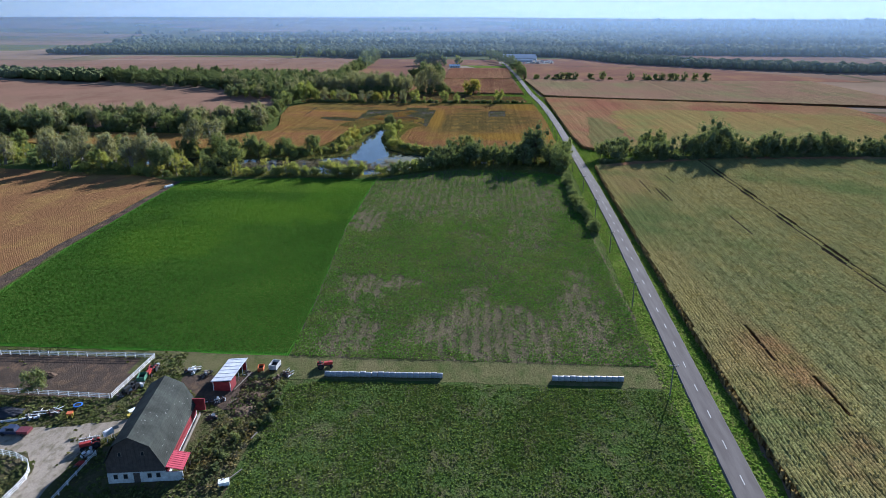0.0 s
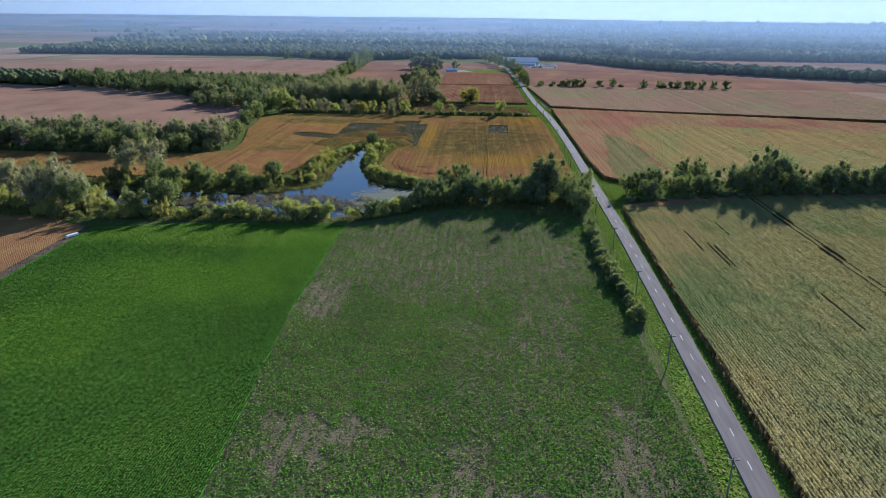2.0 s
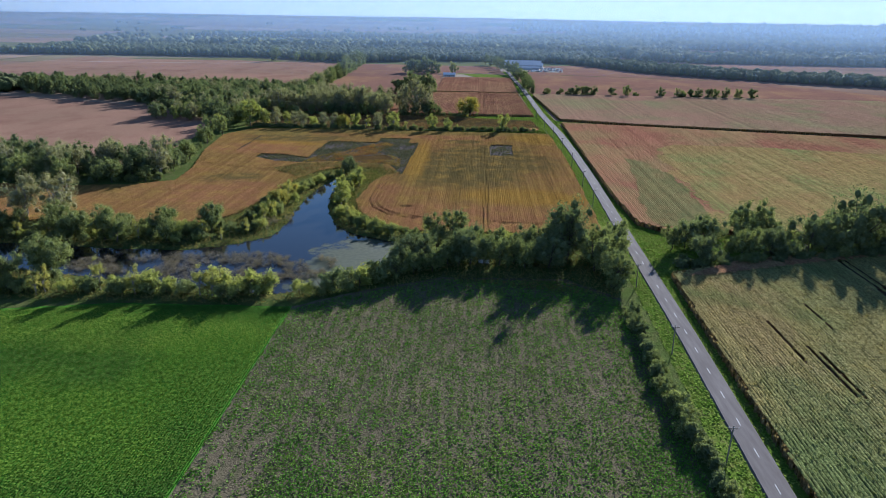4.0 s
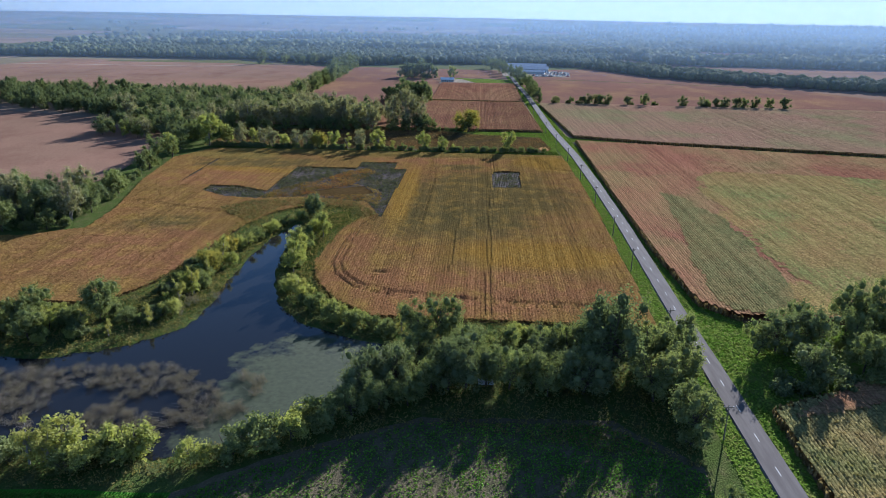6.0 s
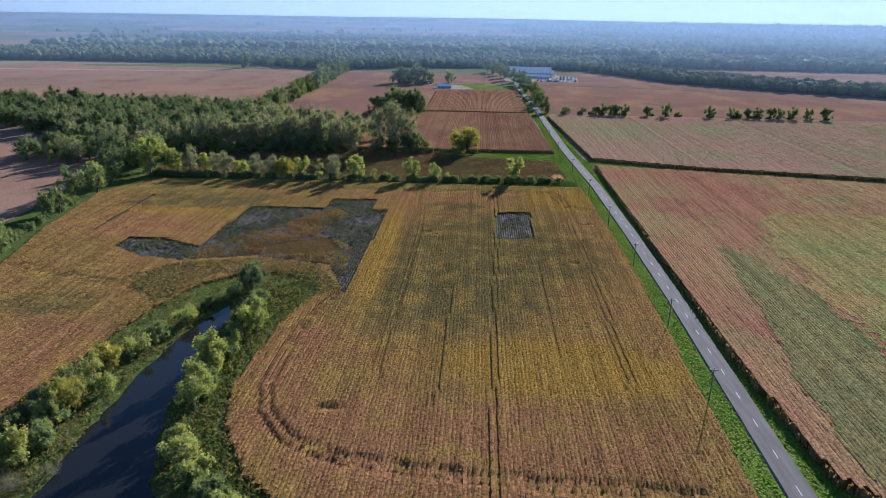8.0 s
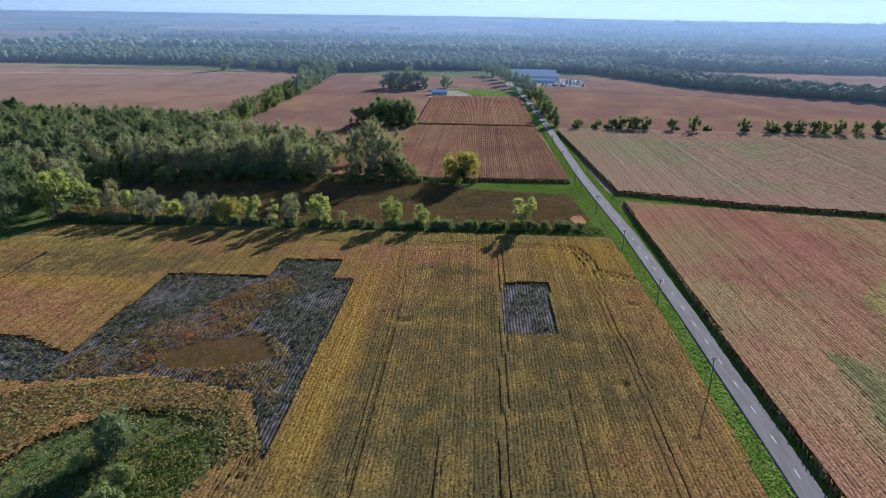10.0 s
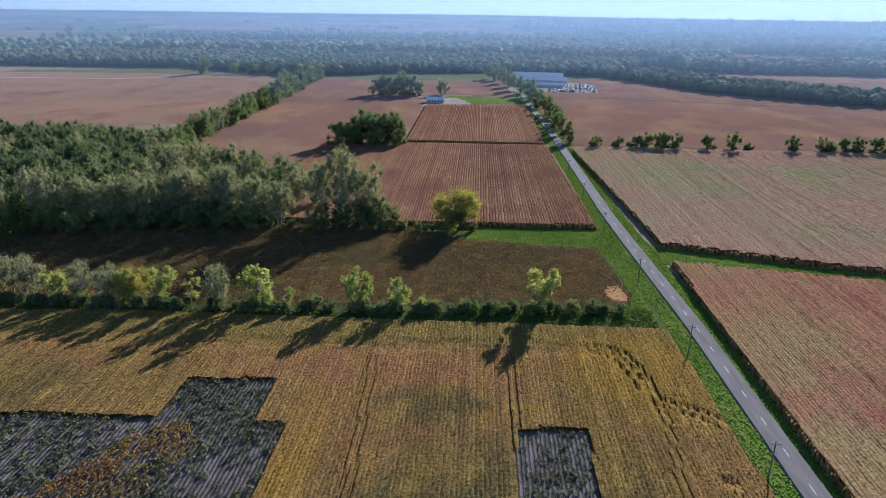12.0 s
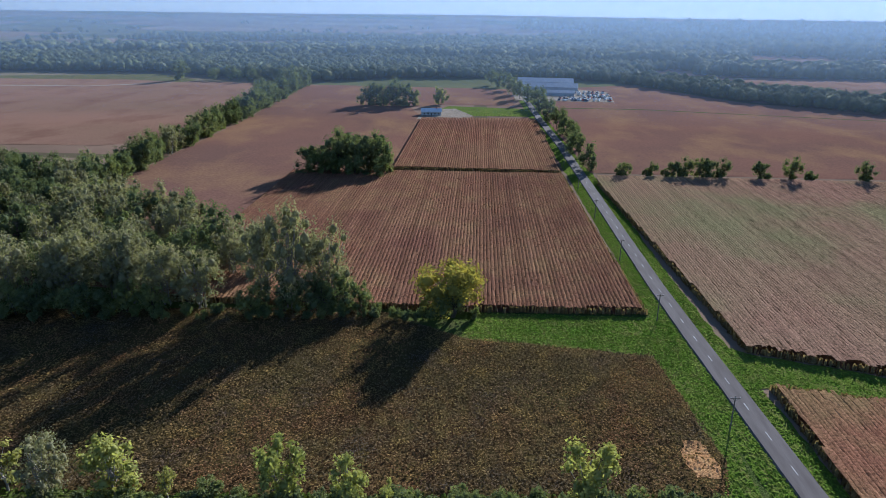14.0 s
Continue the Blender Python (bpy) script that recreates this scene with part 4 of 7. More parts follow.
def tube(rng, pts, r0, r1, n=6):
    """Vertices and quads of a tapered limb along pts."""
    pts = np.asarray(pts, float)
    m = len(pts)
    rad = np.linspace(r0, r1, m)
    d = np.gradient(pts, axis=0)
    d /= np.linalg.norm(d, axis=1)[:, None] + 1e-9
    u = np.cross(d, [0.31, 0.94, 0.1])
    u /= np.linalg.norm(u, axis=1)[:, None] + 1e-9
    w = np.cross(d, u)
    a = np.linspace(0, 2 * np.pi, n, endpoint=False)
    v = pts[:, None] + rad[:, None, None] * (np.cos(a)[None, :, None] * u[:, None] + np.sin(a)[None, :, None] * w[:, None])
    i = np.arange(m - 1)[:, None] * n + np.arange(n)[None]
    j = np.arange(m - 1)[:, None] * n + (np.arange(n)[None] + 1) % n
    return v.reshape(-1, 3), np.stack([i, j, j + n, i + n], -1).reshape(-1, 4)


def join(chunks):
    vs, fs, k = [], [], 0
    for v, f in chunks:
        vs.append(v)
        fs.append(f + k)
        k += len(v)
    return np.concatenate(vs), np.concatenate(fs)


def ball():
    bm = bmesh.new()
    bmesh.ops.create_icosphere(bm, subdivisions=1, radius=1.0)
    out = np.array([v.co[:] for v in bm.verts]), np.array([[v.index for v in f.verts] for f in bm.faces])
    bm.free()
    return out


BALL_V, BALL_F = ball()


def make_tree(name, seed, h, r, leaves, size, leafmat, bark, clear=0.22, lobes=14, airy=0.0, flat=1.15, label="", category="tree", stems=1, core=0.62):
    """A trunk with limbs to every lobe of the crown, and a crown of small separate leaves set round those lobes."""
    rng = np.random.default_rng(seed)
    root = empty(name, Matrix.Identity(4), label, category)
    lo, mid = h * clear, h * (clear + 1) / 2
    half = (h - lo) / 2
    cen = []
    for i in range(lobes):
        d = rng.normal(size=3)
        d /= np.linalg.norm(d)
        q = 0.86 * rng.uniform(0.08, 1.0) ** 0.45 if i else 0.0
        cen.append((d[0] * r * q, d[1] * r * q, mid + d[2] * half * q * 1.05))
    cen = np.array(cen)
    rad = rng.uniform(0.20, 0.38, lobes) * r
    wood = []
    for s in range(stems):
        lean = rng.normal(0, 0.12 * r * (1 + stems * 0.5), 2)
        top = np.array([lean[0], lean[1], h * 0.72])
        base = np.array([*(rng.normal(0, 0.10 * r, 2) if stems > 1 else (0, 0)), -0.15])
        pts = [base + (top - base) * f + np.array([rng.normal(0, 0.04 * r), rng.normal(0, 0.04 * r), 0]) * (f > 0) for f in (0, 0.2, 0.45, 0.7, 1.0)]
        wood.append(tube(rng, pts, h * 0.022 / stems**0.4, h * 0.006, 6))
        for c in cen[s::stems]:
            f = rng.uniform(0.3, 0.75)
            a = base + (top - base) * f
            mid_p = (a + c) / 2 + np.array([0, 0, -0.06 * h])
            wood.append(tube(rng, [a, mid_p, c + (c - a) * 0.12], h * 0.009 / stems**0.4, h * 0.0025, 4))
    v, f = join(wood)
    mpart("trunk", mesh_np("trunk", v, f, bark, True), root)
    share = rad**2 / (rad**2).sum()
    which = rng.choice(lobes, leaves, p=share)
    sprays = 7
    arm = rng.normal(size=(lobes, sprays, 3))
    arm /= np.linalg.norm(arm, axis=2)[:, :, None]
    spray = rng.integers(0, sprays, leaves)
    d = rng.normal(size=(leaves, 3))
    d /= np.linalg.norm(d, axis=1)[:, None]
    shell = rng.uniform(0.45 - 0.2 * airy, 1.0 + 0.25 * airy, leaves) ** 0.5
    p = cen[which] + (arm[which, spray] * 0.62 + d * 0.62 * shell[:, None]) * rad[which][:, None] * np.array([1, 1, flat])
    p += rng.normal(0, 0.10 + 0.12 * airy, (leaves, 3))
    p[:, 2] = np.maximum(p[:, 2], 0.15)
    nrm = d * 0.45 + rng.normal(0, 0.6, (leaves, 3)) + np.array([0.15, 0.35, 0.55])
    nrm /= np.linalg.norm(nrm, axis=1)[:, None]
    u = np.cross(nrm, rng.normal(size=(leaves, 3)))
    u /= np.linalg.norm(u, axis=1)[:, None]
    w = np.cross(nrm, u)
    s = size * rng.uniform(0.6, 1.35, leaves)[:, None]
    quad = np.stack([p - u * s * 0.75, p - w * s * 0.42 + nrm * s * 0.1, p + u * s * 0.75, p + w * s * 0.42 + nrm * s * 0.1], 1)
    faces = (np.arange(leaves)[:, None, None] * 4 + np.array([(0, 1, 3), (1, 2, 3)])[None]).reshape(-1, 3)
    body = [(quad.reshape(-1, 3), faces)]
    for c, q in zip(cen, rad):
        bump = 1 + 0.5 * np.array([noise.noise(Vector(b) * 1.9 + Vector(c)) for b in BALL_V])[:, None]
        body.append((c + BALL_V * bump * q * core * np.array([1, 1, flat]), BALL_F))
    v, f = join(body)
    v[:, 2] = np.maximum(v[:, 2], 0.05)
    mpart("crown", mesh_np("crown", v, f, leafmat), root)
    return root


KINDS = {
    "oak": (dict(h=17.5, r=8.6, leaves=4600, size=0.47, leafmat=LEAF["dark"], bark=BARK, clear=0.02, lobes=38), "broad dark green tree with a dense rounded crown", "tree", 2),
    "maple": (dict(h=14, r=6.3, leaves=3300, size=0.41, leafmat=LEAF["green"], bark=BARK, clear=0.02, lobes=32), "full green leafy tree with a rounded crown", "tree", 2),
    "linden": (dict(h=13.5, r=6.2, leaves=3200, size=0.42, leafmat=LEAF["dark"], bark=BARK, clear=0.02, lobes=30), "rounded mid-green tree of the woodland edge", "tree", 2),
    "cottonwood": (dict(h=19, r=7.0, leaves=4200, size=0.38, leafmat=LEAF["olive"], bark=PALEBARK, clear=0.05, lobes=48, airy=0.2, stems=4, core=0.55), "tall olive grey-green tree thinning in autumn", "tree", 2),
    "young": (dict(h=9.6, r=3.6, leaves=2000, size=0.38, leafmat=LEAF["lime"], bark=PALEBARK, clear=0.05, lobes=24, airy=0.2), "young yellow-green tree lit by the sun", "tree", 2),
    "golden": (dict(h=16, r=9.0, leaves=4600, size=0.52, leafmat=LEAF["gold"], bark=BARK, clear=0.03, lobes=40), "tree with golden yellow autumn leaves", "tree", 1),
    "sapling": (dict(h=8.5, r=1.9, leaves=640, size=0.34, leafmat=LEAF["yellowing"], bark=PALEBARK, clear=0.06, lobes=16, airy=0.8, core=0.2), "slender sparse sapling with yellowing leaves", "tree", 2),
    "shrub": (dict(h=4.4, r=3.2, leaves=1500, size=0.33, leafmat=LEAF["green"], bark=BARK, clear=0.0, lobes=16, stems=3), "dense green shrub with many stems", "shrub", 2),
    "willow_shrub": (dict(h=5.2, r=3.1, leaves=1500, size=0.33, leafmat=LEAF["lime"], bark=BARK, clear=0.0, lobes=16, airy=0.3, stems=3, core=0.55), "bushy yellow-green willow shrub", "shrub", 2),
    "dark_shrub": (dict(h=4.2, r=3.3, leaves=1000, size=0.44, leafmat=LEAF["dark"], bark=BARK, clear=0.0, lobes=14, stems=3), "dark green shrub in the thicket", "shrub", 1),
    "dry_shrub": (dict(h=2.4, r=2.0, leaves=420, size=0.15, leafmat=LEAF["dry"], bark=PALEBARK, clear=0.0, lobes=22, airy=1.0, stems=8, core=0.0), "dry brown half-bare shrub", "shrub", 1),
}
PLANTS = {k: [] for k in KINDS}
RND = random.Random(77)


def plant(kind, x, y, s=1.0, tall=1.0, group=""):
    PLANTS[kind].append((x, y, s, tall, RND.uniform(0, 360), group))


def plant_row(pts, spacing, kinds, smin, smax, jit=1.0, tall=(0.9, 1.15), group=""):
    """Plants along a line, kinds drawn by turns with some chance."""
    for a, b in zip(pts, pts[1:]):
        n = max(1, round(math.dist(a, b) / spacing))
        for i in range(n):
            f = (i + RND.uniform(-0.3, 0.3)) / n
            plant(RND.choice(kinds), a[0] + (b[0] - a[0]) * f + RND.gauss(0, jit), a[1] + (b[1] - a[1]) * f + RND.gauss(0, jit), RND.uniform(smin, smax), RND.uniform(*tall), group)


def scatter(poly, gap, seed, jit=0.45):
    rng = np.random.default_rng(seed)
    xs, ys = [p[0] for p in poly], [p[1] for p in poly]
    gx, gy = np.meshgrid(np.arange(min(xs), max(xs), gap), np.arange(min(ys), max(ys), gap))
    gx, gy = gx + rng.uniform(-jit, jit, gx.shape) * gap, gy + rng.uniform(-jit, jit, gy.shape) * gap
    ok = inside(poly, gx, gy)
    return np.stack([gx[ok], gy[ok]], 1)


def clear_of(spots, polys):
    spots = np.asarray(spots)
    for q in polys:
        spots = spots[~inside(q, spots[:, 0], spots[:, 1])]
    return spots


def plant_area(poly, gap, kinds, smin, smax, seed, group=""):
    for x, y in scatter(poly, gap, seed):
        plant(RND.choice(kinds), float(x), float(y), RND.uniform(smin, smax), RND.uniform(0.9, 1.15), group)


# thicket between the green field and the pond
G = "thicket along the pond"
plant_row([(-175, 322), (-146, 324), (-107, 329), (-60, 331)], 3.2, ["willow_shrub", "shrub", "willow_shrub", "shrub", "sapling"], 0.8, 1.25, 1.2, group=G)
plant_row([(-175, 334), (-120, 336)], 5.0, ["shrub", "willow_shrub", "sapling", "maple"], 0.7, 1.1, 2.0, group=G)
for x, y, k, s in ((-96, 331, "willow_shrub", 1.5), (-75, 333, "willow_shrub", 1.6), (-63, 333, "willow_shrub", 1.7), (-50, 332, "willow_shrub", 1.1), (-44, 335, "shrub", 1.3), (-39, 338, "shrub", 1.6), (-34, 341, "willow_shrub", 1.5), (-29, 345, "shrub", 1.7), (-24, 348, "maple", 0.62), (-19, 352, "maple", 0.7), (-13, 354, "maple", 0.62)):
    plant(k, x, y, s, 1.0, G)
plant_row([(-20, 356), (-4, 362), (12, 364), (28, 362)], 4.5, ["maple", "shrub", "maple", "oak"], 0.6, 0.85, 1.5, group=G)
plant_row([(-12, 372), (4, 374), (20, 374), (44, 372)], 4.5, ["maple", "oak", "shrub", "maple"], 0.62, 0.85, 1.5, group=G)
plant_row([(-14, 382), (4, 386), (24, 387), (44, 386)], 4.5, ["maple", "shrub", "willow_shrub", "shrub"], 0.6, 1.0, 1.2, group=G)
plant("oak", 32, 370, 1.2, 1.1, G)
# Three maples added so that the thicket's shadow has no lit gap.
plant("maple", 40, 360, 0.95, 1.0, G)
plant("maple", 46, 365, 0.9, 1.0, G)
plant("maple", 42, 374, 0.95, 1.0, G)
plant_row([(44, 344), (48, 356), (50, 372), (50, 385)], 3.6, ["shrub", "maple", "shrub"], 0.7, 0.9, 1.0, group=G)
# west shore
plant_area([(-180, 372), (-130, 372), (-101, 374), (-85, 382), (-82, 391), (-96, 394), (-120, 393), (-150, 389), (-180, 385)], 4.6, ["shrub", "shrub", "willow_shrub", "sapling", "shrub", "willow_shrub", "dark_shrub", "maple"], 0.6, 1.0, 25, G)
plant_row([(-82, 392), (-83, 420), (-83, 440)], 3.0, ["willow_shrub", "sapling", "willow_shrub", "shrub", "sapling"], 0.8, 1.2, 1.6, group=G)
plant_row([(-90, 405), (-91, 440)], 4.0, ["shrub", "dark_shrub", "dry_shrub"], 0.6, 0.9, 1.2, group=G)
for x, y, k, s in ((-84, 408, "young", 0.8), (-84, 425, "golden", 0.5), (-82, 432, "sapling", 1.2), (-83, 440, "golden", 0.45), (-80, 448, "willow_shrub", 1.2), (-79, 456, "shrub", 1.2), (-76, 466, "willow_shrub", 1.1), (-74, 476, "shrub", 0.9), (-70, 484, "willow_shrub", 0.8)):
    plant(k, x, y, s, 1.0, G)
plant("oak", -66, 489, 0.55, 1.05, G)
plant_row([(-62, 480), (-59, 462), (-60, 440), (-55, 422)], 4.2, ["shrub", "young", "shrub", "willow_shrub"], 0.75, 1.15, 1.0, group=G)
plant_row([(-56, 415), (-48, 402), (-36, 392), (-14, 386)], 3.2, ["willow_shrub", "willow_shrub", "shrub", "sapling"], 0.8, 1.15, 1.0, group=G)
for x, y in scatter([(-118, 343), (-62, 337), (-46, 348), (-44, 362), (-70, 366), (-95, 362), (-130, 356), (-135, 348)], 2.4, 24):
    if noise.noise(Vector((x * 0.09, y * 0.09, 3.0))) > -0.16:
        plant("dry_shrub", float(x), float(y), RND.uniform(0.7, 1.1), RND.uniform(0.45, 0.8), "dry brush standing in the pond")
plant_row([(-84, 392), (-78, 408)], 2.4, ["dry_shrub"], 0.8, 1.2, 1.5, group="dry brush standing in the pond")
# twin cottonwoods and trees left of the pond
plant("cottonwood", -176, 396, 1.1, 0.92)
plant("cottonwood", -163, 398, 1.15, 0.9)
U = "trees west of the pond"
plant_area([(-340, 352), (-260, 342), (-178, 327), (-150, 330), (-152, 346), (-178, 352), (-260, 366), (-340, 376)], 6.5, ["willow_shrub", "shrub", "young", "sapling", "cottonwood", "willow_shrub"], 0.75, 1.1, 21, U)
plant_area([(-345, 426), (-285, 428), (-285, 450), (-345, 450)], 9.0, ["cottonwood", "cottonwood", "oak"], 0.95, 1.15, 22, U)
plant_row([(-340, 398), (-250, 386), (-195, 380)], 6.0, ["shrub", "willow_shrub", "dark_shrub", "maple"], 0.6, 0.95, 2.5, group=U)
# treeline at the west end of the soybeans
W = "treeline west of the soybeans"
plant_area([(-345, 455), (-200, 457), (-168, 460), (-152, 472), (-160, 500), (-200, 498), (-345, 490)], 8.5, ["linden", "oak", "maple", "cottonwood", "linden"], 0.72, 0.98, 27, W)
plant_row([(-340, 453), (-190, 454), (-162, 459), (-152, 470)], 4.0, ["shrub", "dark_shrub", "maple"], 0.6, 0.95, 1.2, group=W)
plant_row([(-160, 506), (-168, 540), (-174, 578)], 4.0, ["shrub", "maple", "shrub", "dark_shrub"], 0.6, 0.9, 1.2, group=W)
for x, y, k, s in ((-160, 508, "maple", 0.85), (-163, 516, "maple", 0.8), (-176, 582, "maple", 1.05), (-172, 592, "maple", 1.0), (-176, 602, "young", 1.5), (-166, 632, "young", 2.1), (-172, 640, "maple", 1.25), (-158, 640, "young", 1.5), (-178, 618, "maple", 0.9), (-184, 630, "oak", 0.85), (-182, 648, "maple", 1.05)):
    plant(k, x, y, s, 1.0, W)
plant_area([(-250, 652), (-188, 644), (-172, 652), (-172, 705), (-250, 712)], 9.0, ["maple", "oak", "cottonwood", "maple", "young"], 0.7, 0.95, 28, W)
# row between the soybeans and the fallow field
B = "row of trees along the fallow field"
plant_row([(-165, 630), (-100, 629), (-54, 630), (0, 634), (42, 637)], 1.7, ["dark_shrub", "shrub", "dry_shrub", "dark_shrub"], 0.6, 0.95, 0.9, group=B)
for x, y, k, s in ((18.9, 636, "young", 1.4), (-21, 633, "young", 1.05), (-33, 634, "young", 1.25), (-61, 633, "young", 1.5), (-72, 632, "cottonwood", 0.68), (-80, 633, "sapling", 1.3), (-88, 633, "young", 1.2), (-99, 632, "willow_shrub", 1.7), (-97, 634, "golden", 0.62), (-104, 634, "cottonwood", 0.6), (-112, 634, "cottonwood", 0.6), (-119, 634, "willow_shrub", 1.7), (-128, 635, "cottonwood", 0.65), (-134, 637, "cottonwood", 0.6), (-140, 640, "young", 1.2), (-150, 642, "cottonwood", 0.7), (-158, 640, "maple", 0.8), (-45, 633, "shrub", 1.0), (-52, 633, "sapling", 1.0), (-14, 634, "willow_shrub", 0.9)):
    plant(k, x, y, s, 1.0, B)
# grove
V = "grove behind the fallow field"
plant("golden", -7, 708, 1.2, 0.82, V)
plant_row([(-32, 705), (-20, 705), (-14, 706), (2, 707)], 3.6, ["maple", "shrub", "dark_shrub"], 0.6, 0.85, 1.2, group=V)
plant("cottonwood", -52, 710, 1.45, 1.15, V)
plant("cottonwood", -42, 714, 1.15, 1.15, V)
plant("cottonwood", -60, 714, 1.25, 1.1, V)
plant_row([(-62, 704), (-30, 706)], 4.5, ["maple", "shrub", "dark_shrub"], 0.6, 0.9, 1.5, group=V)
plant_row([(-170, 690), (-110, 698), (-72, 704), (-26, 708)], 4.0, ["oak", "maple", "dark_shrub", "shrub"], 0.6, 0.85, 1.5, group=V)
plant_row([(-170, 702), (-110, 709), (-72, 713)], 6.0, ["cottonwood"], 0.95, 1.15, 2.0, group=V)
plant_area([(-170, 712), (-75, 722), (-62, 735), (-95, 762), (-130, 792), (-175, 815)], 9.0, ["cottonwood", "oak", "maple", "cottonwood", "maple"], 0.78, 1.0, 23, V)
plant_area([(-300, 738), (-300, 862), (-470, 885), (-470, 806)], 10.5, ["oak", "linden", "linden"], 0.75, 0.95, 29, V)
plant_area([(-172, 705), (-172, 820), (-190, 852), (-300, 862), (-300, 735), (-230, 712)], 10.0, ["oak", "linden", "oak", "cottonwood"], 0.75, 0.95, 26, V)
# divider and field islands
D = "treeline between two far fields"
plant_row([(-172, 820), (-178, 900), (-181, 985)], 7.0, ["maple", "oak", "cottonwood"], 0.8, 1.05, 2.0, group=D)
plant_row([(-172, 820), (-178, 900), (-181, 985), (-186, 1100), (-198, 1300)], 6.0, ["dark_shrub", "shrub"], 1.0, 1.6, 1.5, group=D)
plant_row([(-181, 985), (-186, 1100), (-198, 1300)], 9.0, ["linden", "oak", "linden"], 1.0, 1.35, 3.0, group=D)
I = "clump of trees in the field"
for x0, x1, y0 in ((-92, -42, 867), (-104, -56, 1134)):
    plant_row([(x0, y0), (x1, y0)], 4.0, ["dark_shrub", "maple", "dark_shrub"], 0.75, 1.1, 1.5, group=I)
for dx, dy, k, s in ((-88, 872, "oak", 0.9), (-80, 868, "maple", 1.1), (-72, 876, "oak", 1.2), (-62, 872, "oak", 1.2), (-54, 876, "oak", 1.15), (-48, 872, "maple", 0.9), (-66, 886, "oak", 1.2), (-76, 888, "oak", 1.1), (-56, 888, "oak", 1.1)):
    plant(k, dx, dy, s, 1.0, I)
for dx, dy, k, s in ((-100, 1138, "oak", 1.0), (-92, 1142, "oak", 1.2), (-84, 1138, "maple", 1.3), (-76, 1142, "oak", 1.3), (-68, 1138, "oak", 1.2), (-60, 1140, "maple", 1.1), (-38, 1150, "young", 1.8), (-34, 1154, "maple", 1.1)):
    plant(k, dx, dy, s, 1.0, I)
for x, y, k, s in ((-352, 1322, "oak", 1.3), (-318, 1335, "maple", 1.1), (-300, 1340, "oak", 1.0), (-285, 1330, "maple", 1.0), (-268, 1325, "oak", 0.9)):
    plant(k, x, y, s, 1.0, "trees round the far homestead")
# roadside and far field row
T = "roadside trees by the far farm"
for x, y, s in ((59, 897, 1.0), (57, 925, 1.0), (57, 951, 1.05), (58, 975, 1.0), (57, 1002, 1.1), (56, 1030, 1.05), (54, 1062, 1.0), (54, 1090, 1.0), (52, 1118, 1.1), (51, 1150, 1.2), (44, 1175, 1.25), (38, 1205, 1.2), (34, 1240, 1.25), (30, 1280, 1.2), (22, 1310, 1.2), (12, 1330, 1.2)):
    plant("linden", x, y, s * 1.15, 1.0, T)
R = "row of small trees between far fields"
for x, k, s in ((74, "maple", 0.55), (88, "maple", 0.5), (99, "oak", 0.45), (105, "oak", 0.5), (112, "maple", 0.7), (117, "oak", 0.55), (124, "oak", 0.5), (143, "oak", 0.5), (157, "maple", 0.8), (168, "shrub", 1.0), (194, "oak", 0.52), (212, "cottonwood", 0.5), (218, "shrub", 1.6), (226, "oak", 0.5), (234, "oak", 0.5), (244, "oak", 0.55), (252, "maple", 0.7), (262, "oak", 0.55), (275, "maple", 0.7), (290, "oak", 0.6)):
    plant(k, x, 881 + RND.uniform(-1, 1), s * 1.2, 1.0, R)
    plant("dark_shrub", x + RND.uniform(-3, 3), 882.0, RND.uniform(0.8, 1.3), 1.0, R)
# hedgerow right of the road
H = "hedgerow east of the road"
plant_row([(72, 373), (80, 372), (105, 377), (140, 385), (200, 394), (280, 399)], 4.5, ["oak", "maple", "shrub", "oak"], 0.62, 0.85, 1.3, group=H)
plant_row([(72, 384), (90, 388), (140, 396), (280, 406)], 6.0, ["oak", "maple", "oak", "willow_shrub"], 0.65, 0.9, 1.3, group=H)
plant_row([(78, 394), (100, 398), (140, 402)], 5.0, ["shrub", "maple", "willow_shrub"], 0.7, 0.95, 1.0, group=H)
plant_row([(69, 367), (82, 367), (105, 373), (140, 381), (200, 390), (280, 395)], 2.6, ["dark_shrub", "shrub", "dark_shrub"], 0.8, 1.25, 0.8, group=H)
plant("oak", 137, 388, 1.25, 1.15, H)
plant("oak", 176, 396, 0.95, 1.0, H)
plant("cottonwood", 192, 396, 0.8, 1.0, H)
plant("maple", -95.9, 119.9, 0.5, 0.85)
plant_row([(-46, 96), (-44, 110), (-42.6, 128)], 1.3, ["dark_shrub", "dark_shrub", "shrub", "dry_shrub"], 0.25, 0.5, 1.3, group="rank bushes beside the barn")
plant_row([(-50, 98), (-48, 108), (-45.5, 113)], 1.5, ["dark_shrub", "shrub", "dry_shrub"], 0.2, 0.42, 1.6, group="rank bushes beside the barn")
plant_row([(-53, 129), (-45, 128)], 2.0, ["dark_shrub", "dry_shrub"], 0.2, 0.4, 0.8, group="rank bushes beside the barn")
# hedge on the field side of the road
plant_row([(46, 243), (45, 262), (44, 285), (44, 306), (45, 330)], 3.4, ["dark_shrub", "shrub", "shrub"], 0.65, 1.0, 0.6, group="roadside hedge")

ORDER = {}


def rank_of(q):
    """How much leaf detail a plant needs, by its distance beside and ahead of the flight."""
    x, y = q[0], q[1]
    if y < 500 and -185 < x < 60:
        return 0
    if y < 660 and -180 < x < 110:
        return 1
    return 2 if y < 660 or (y < 735 and x > -130) else 3


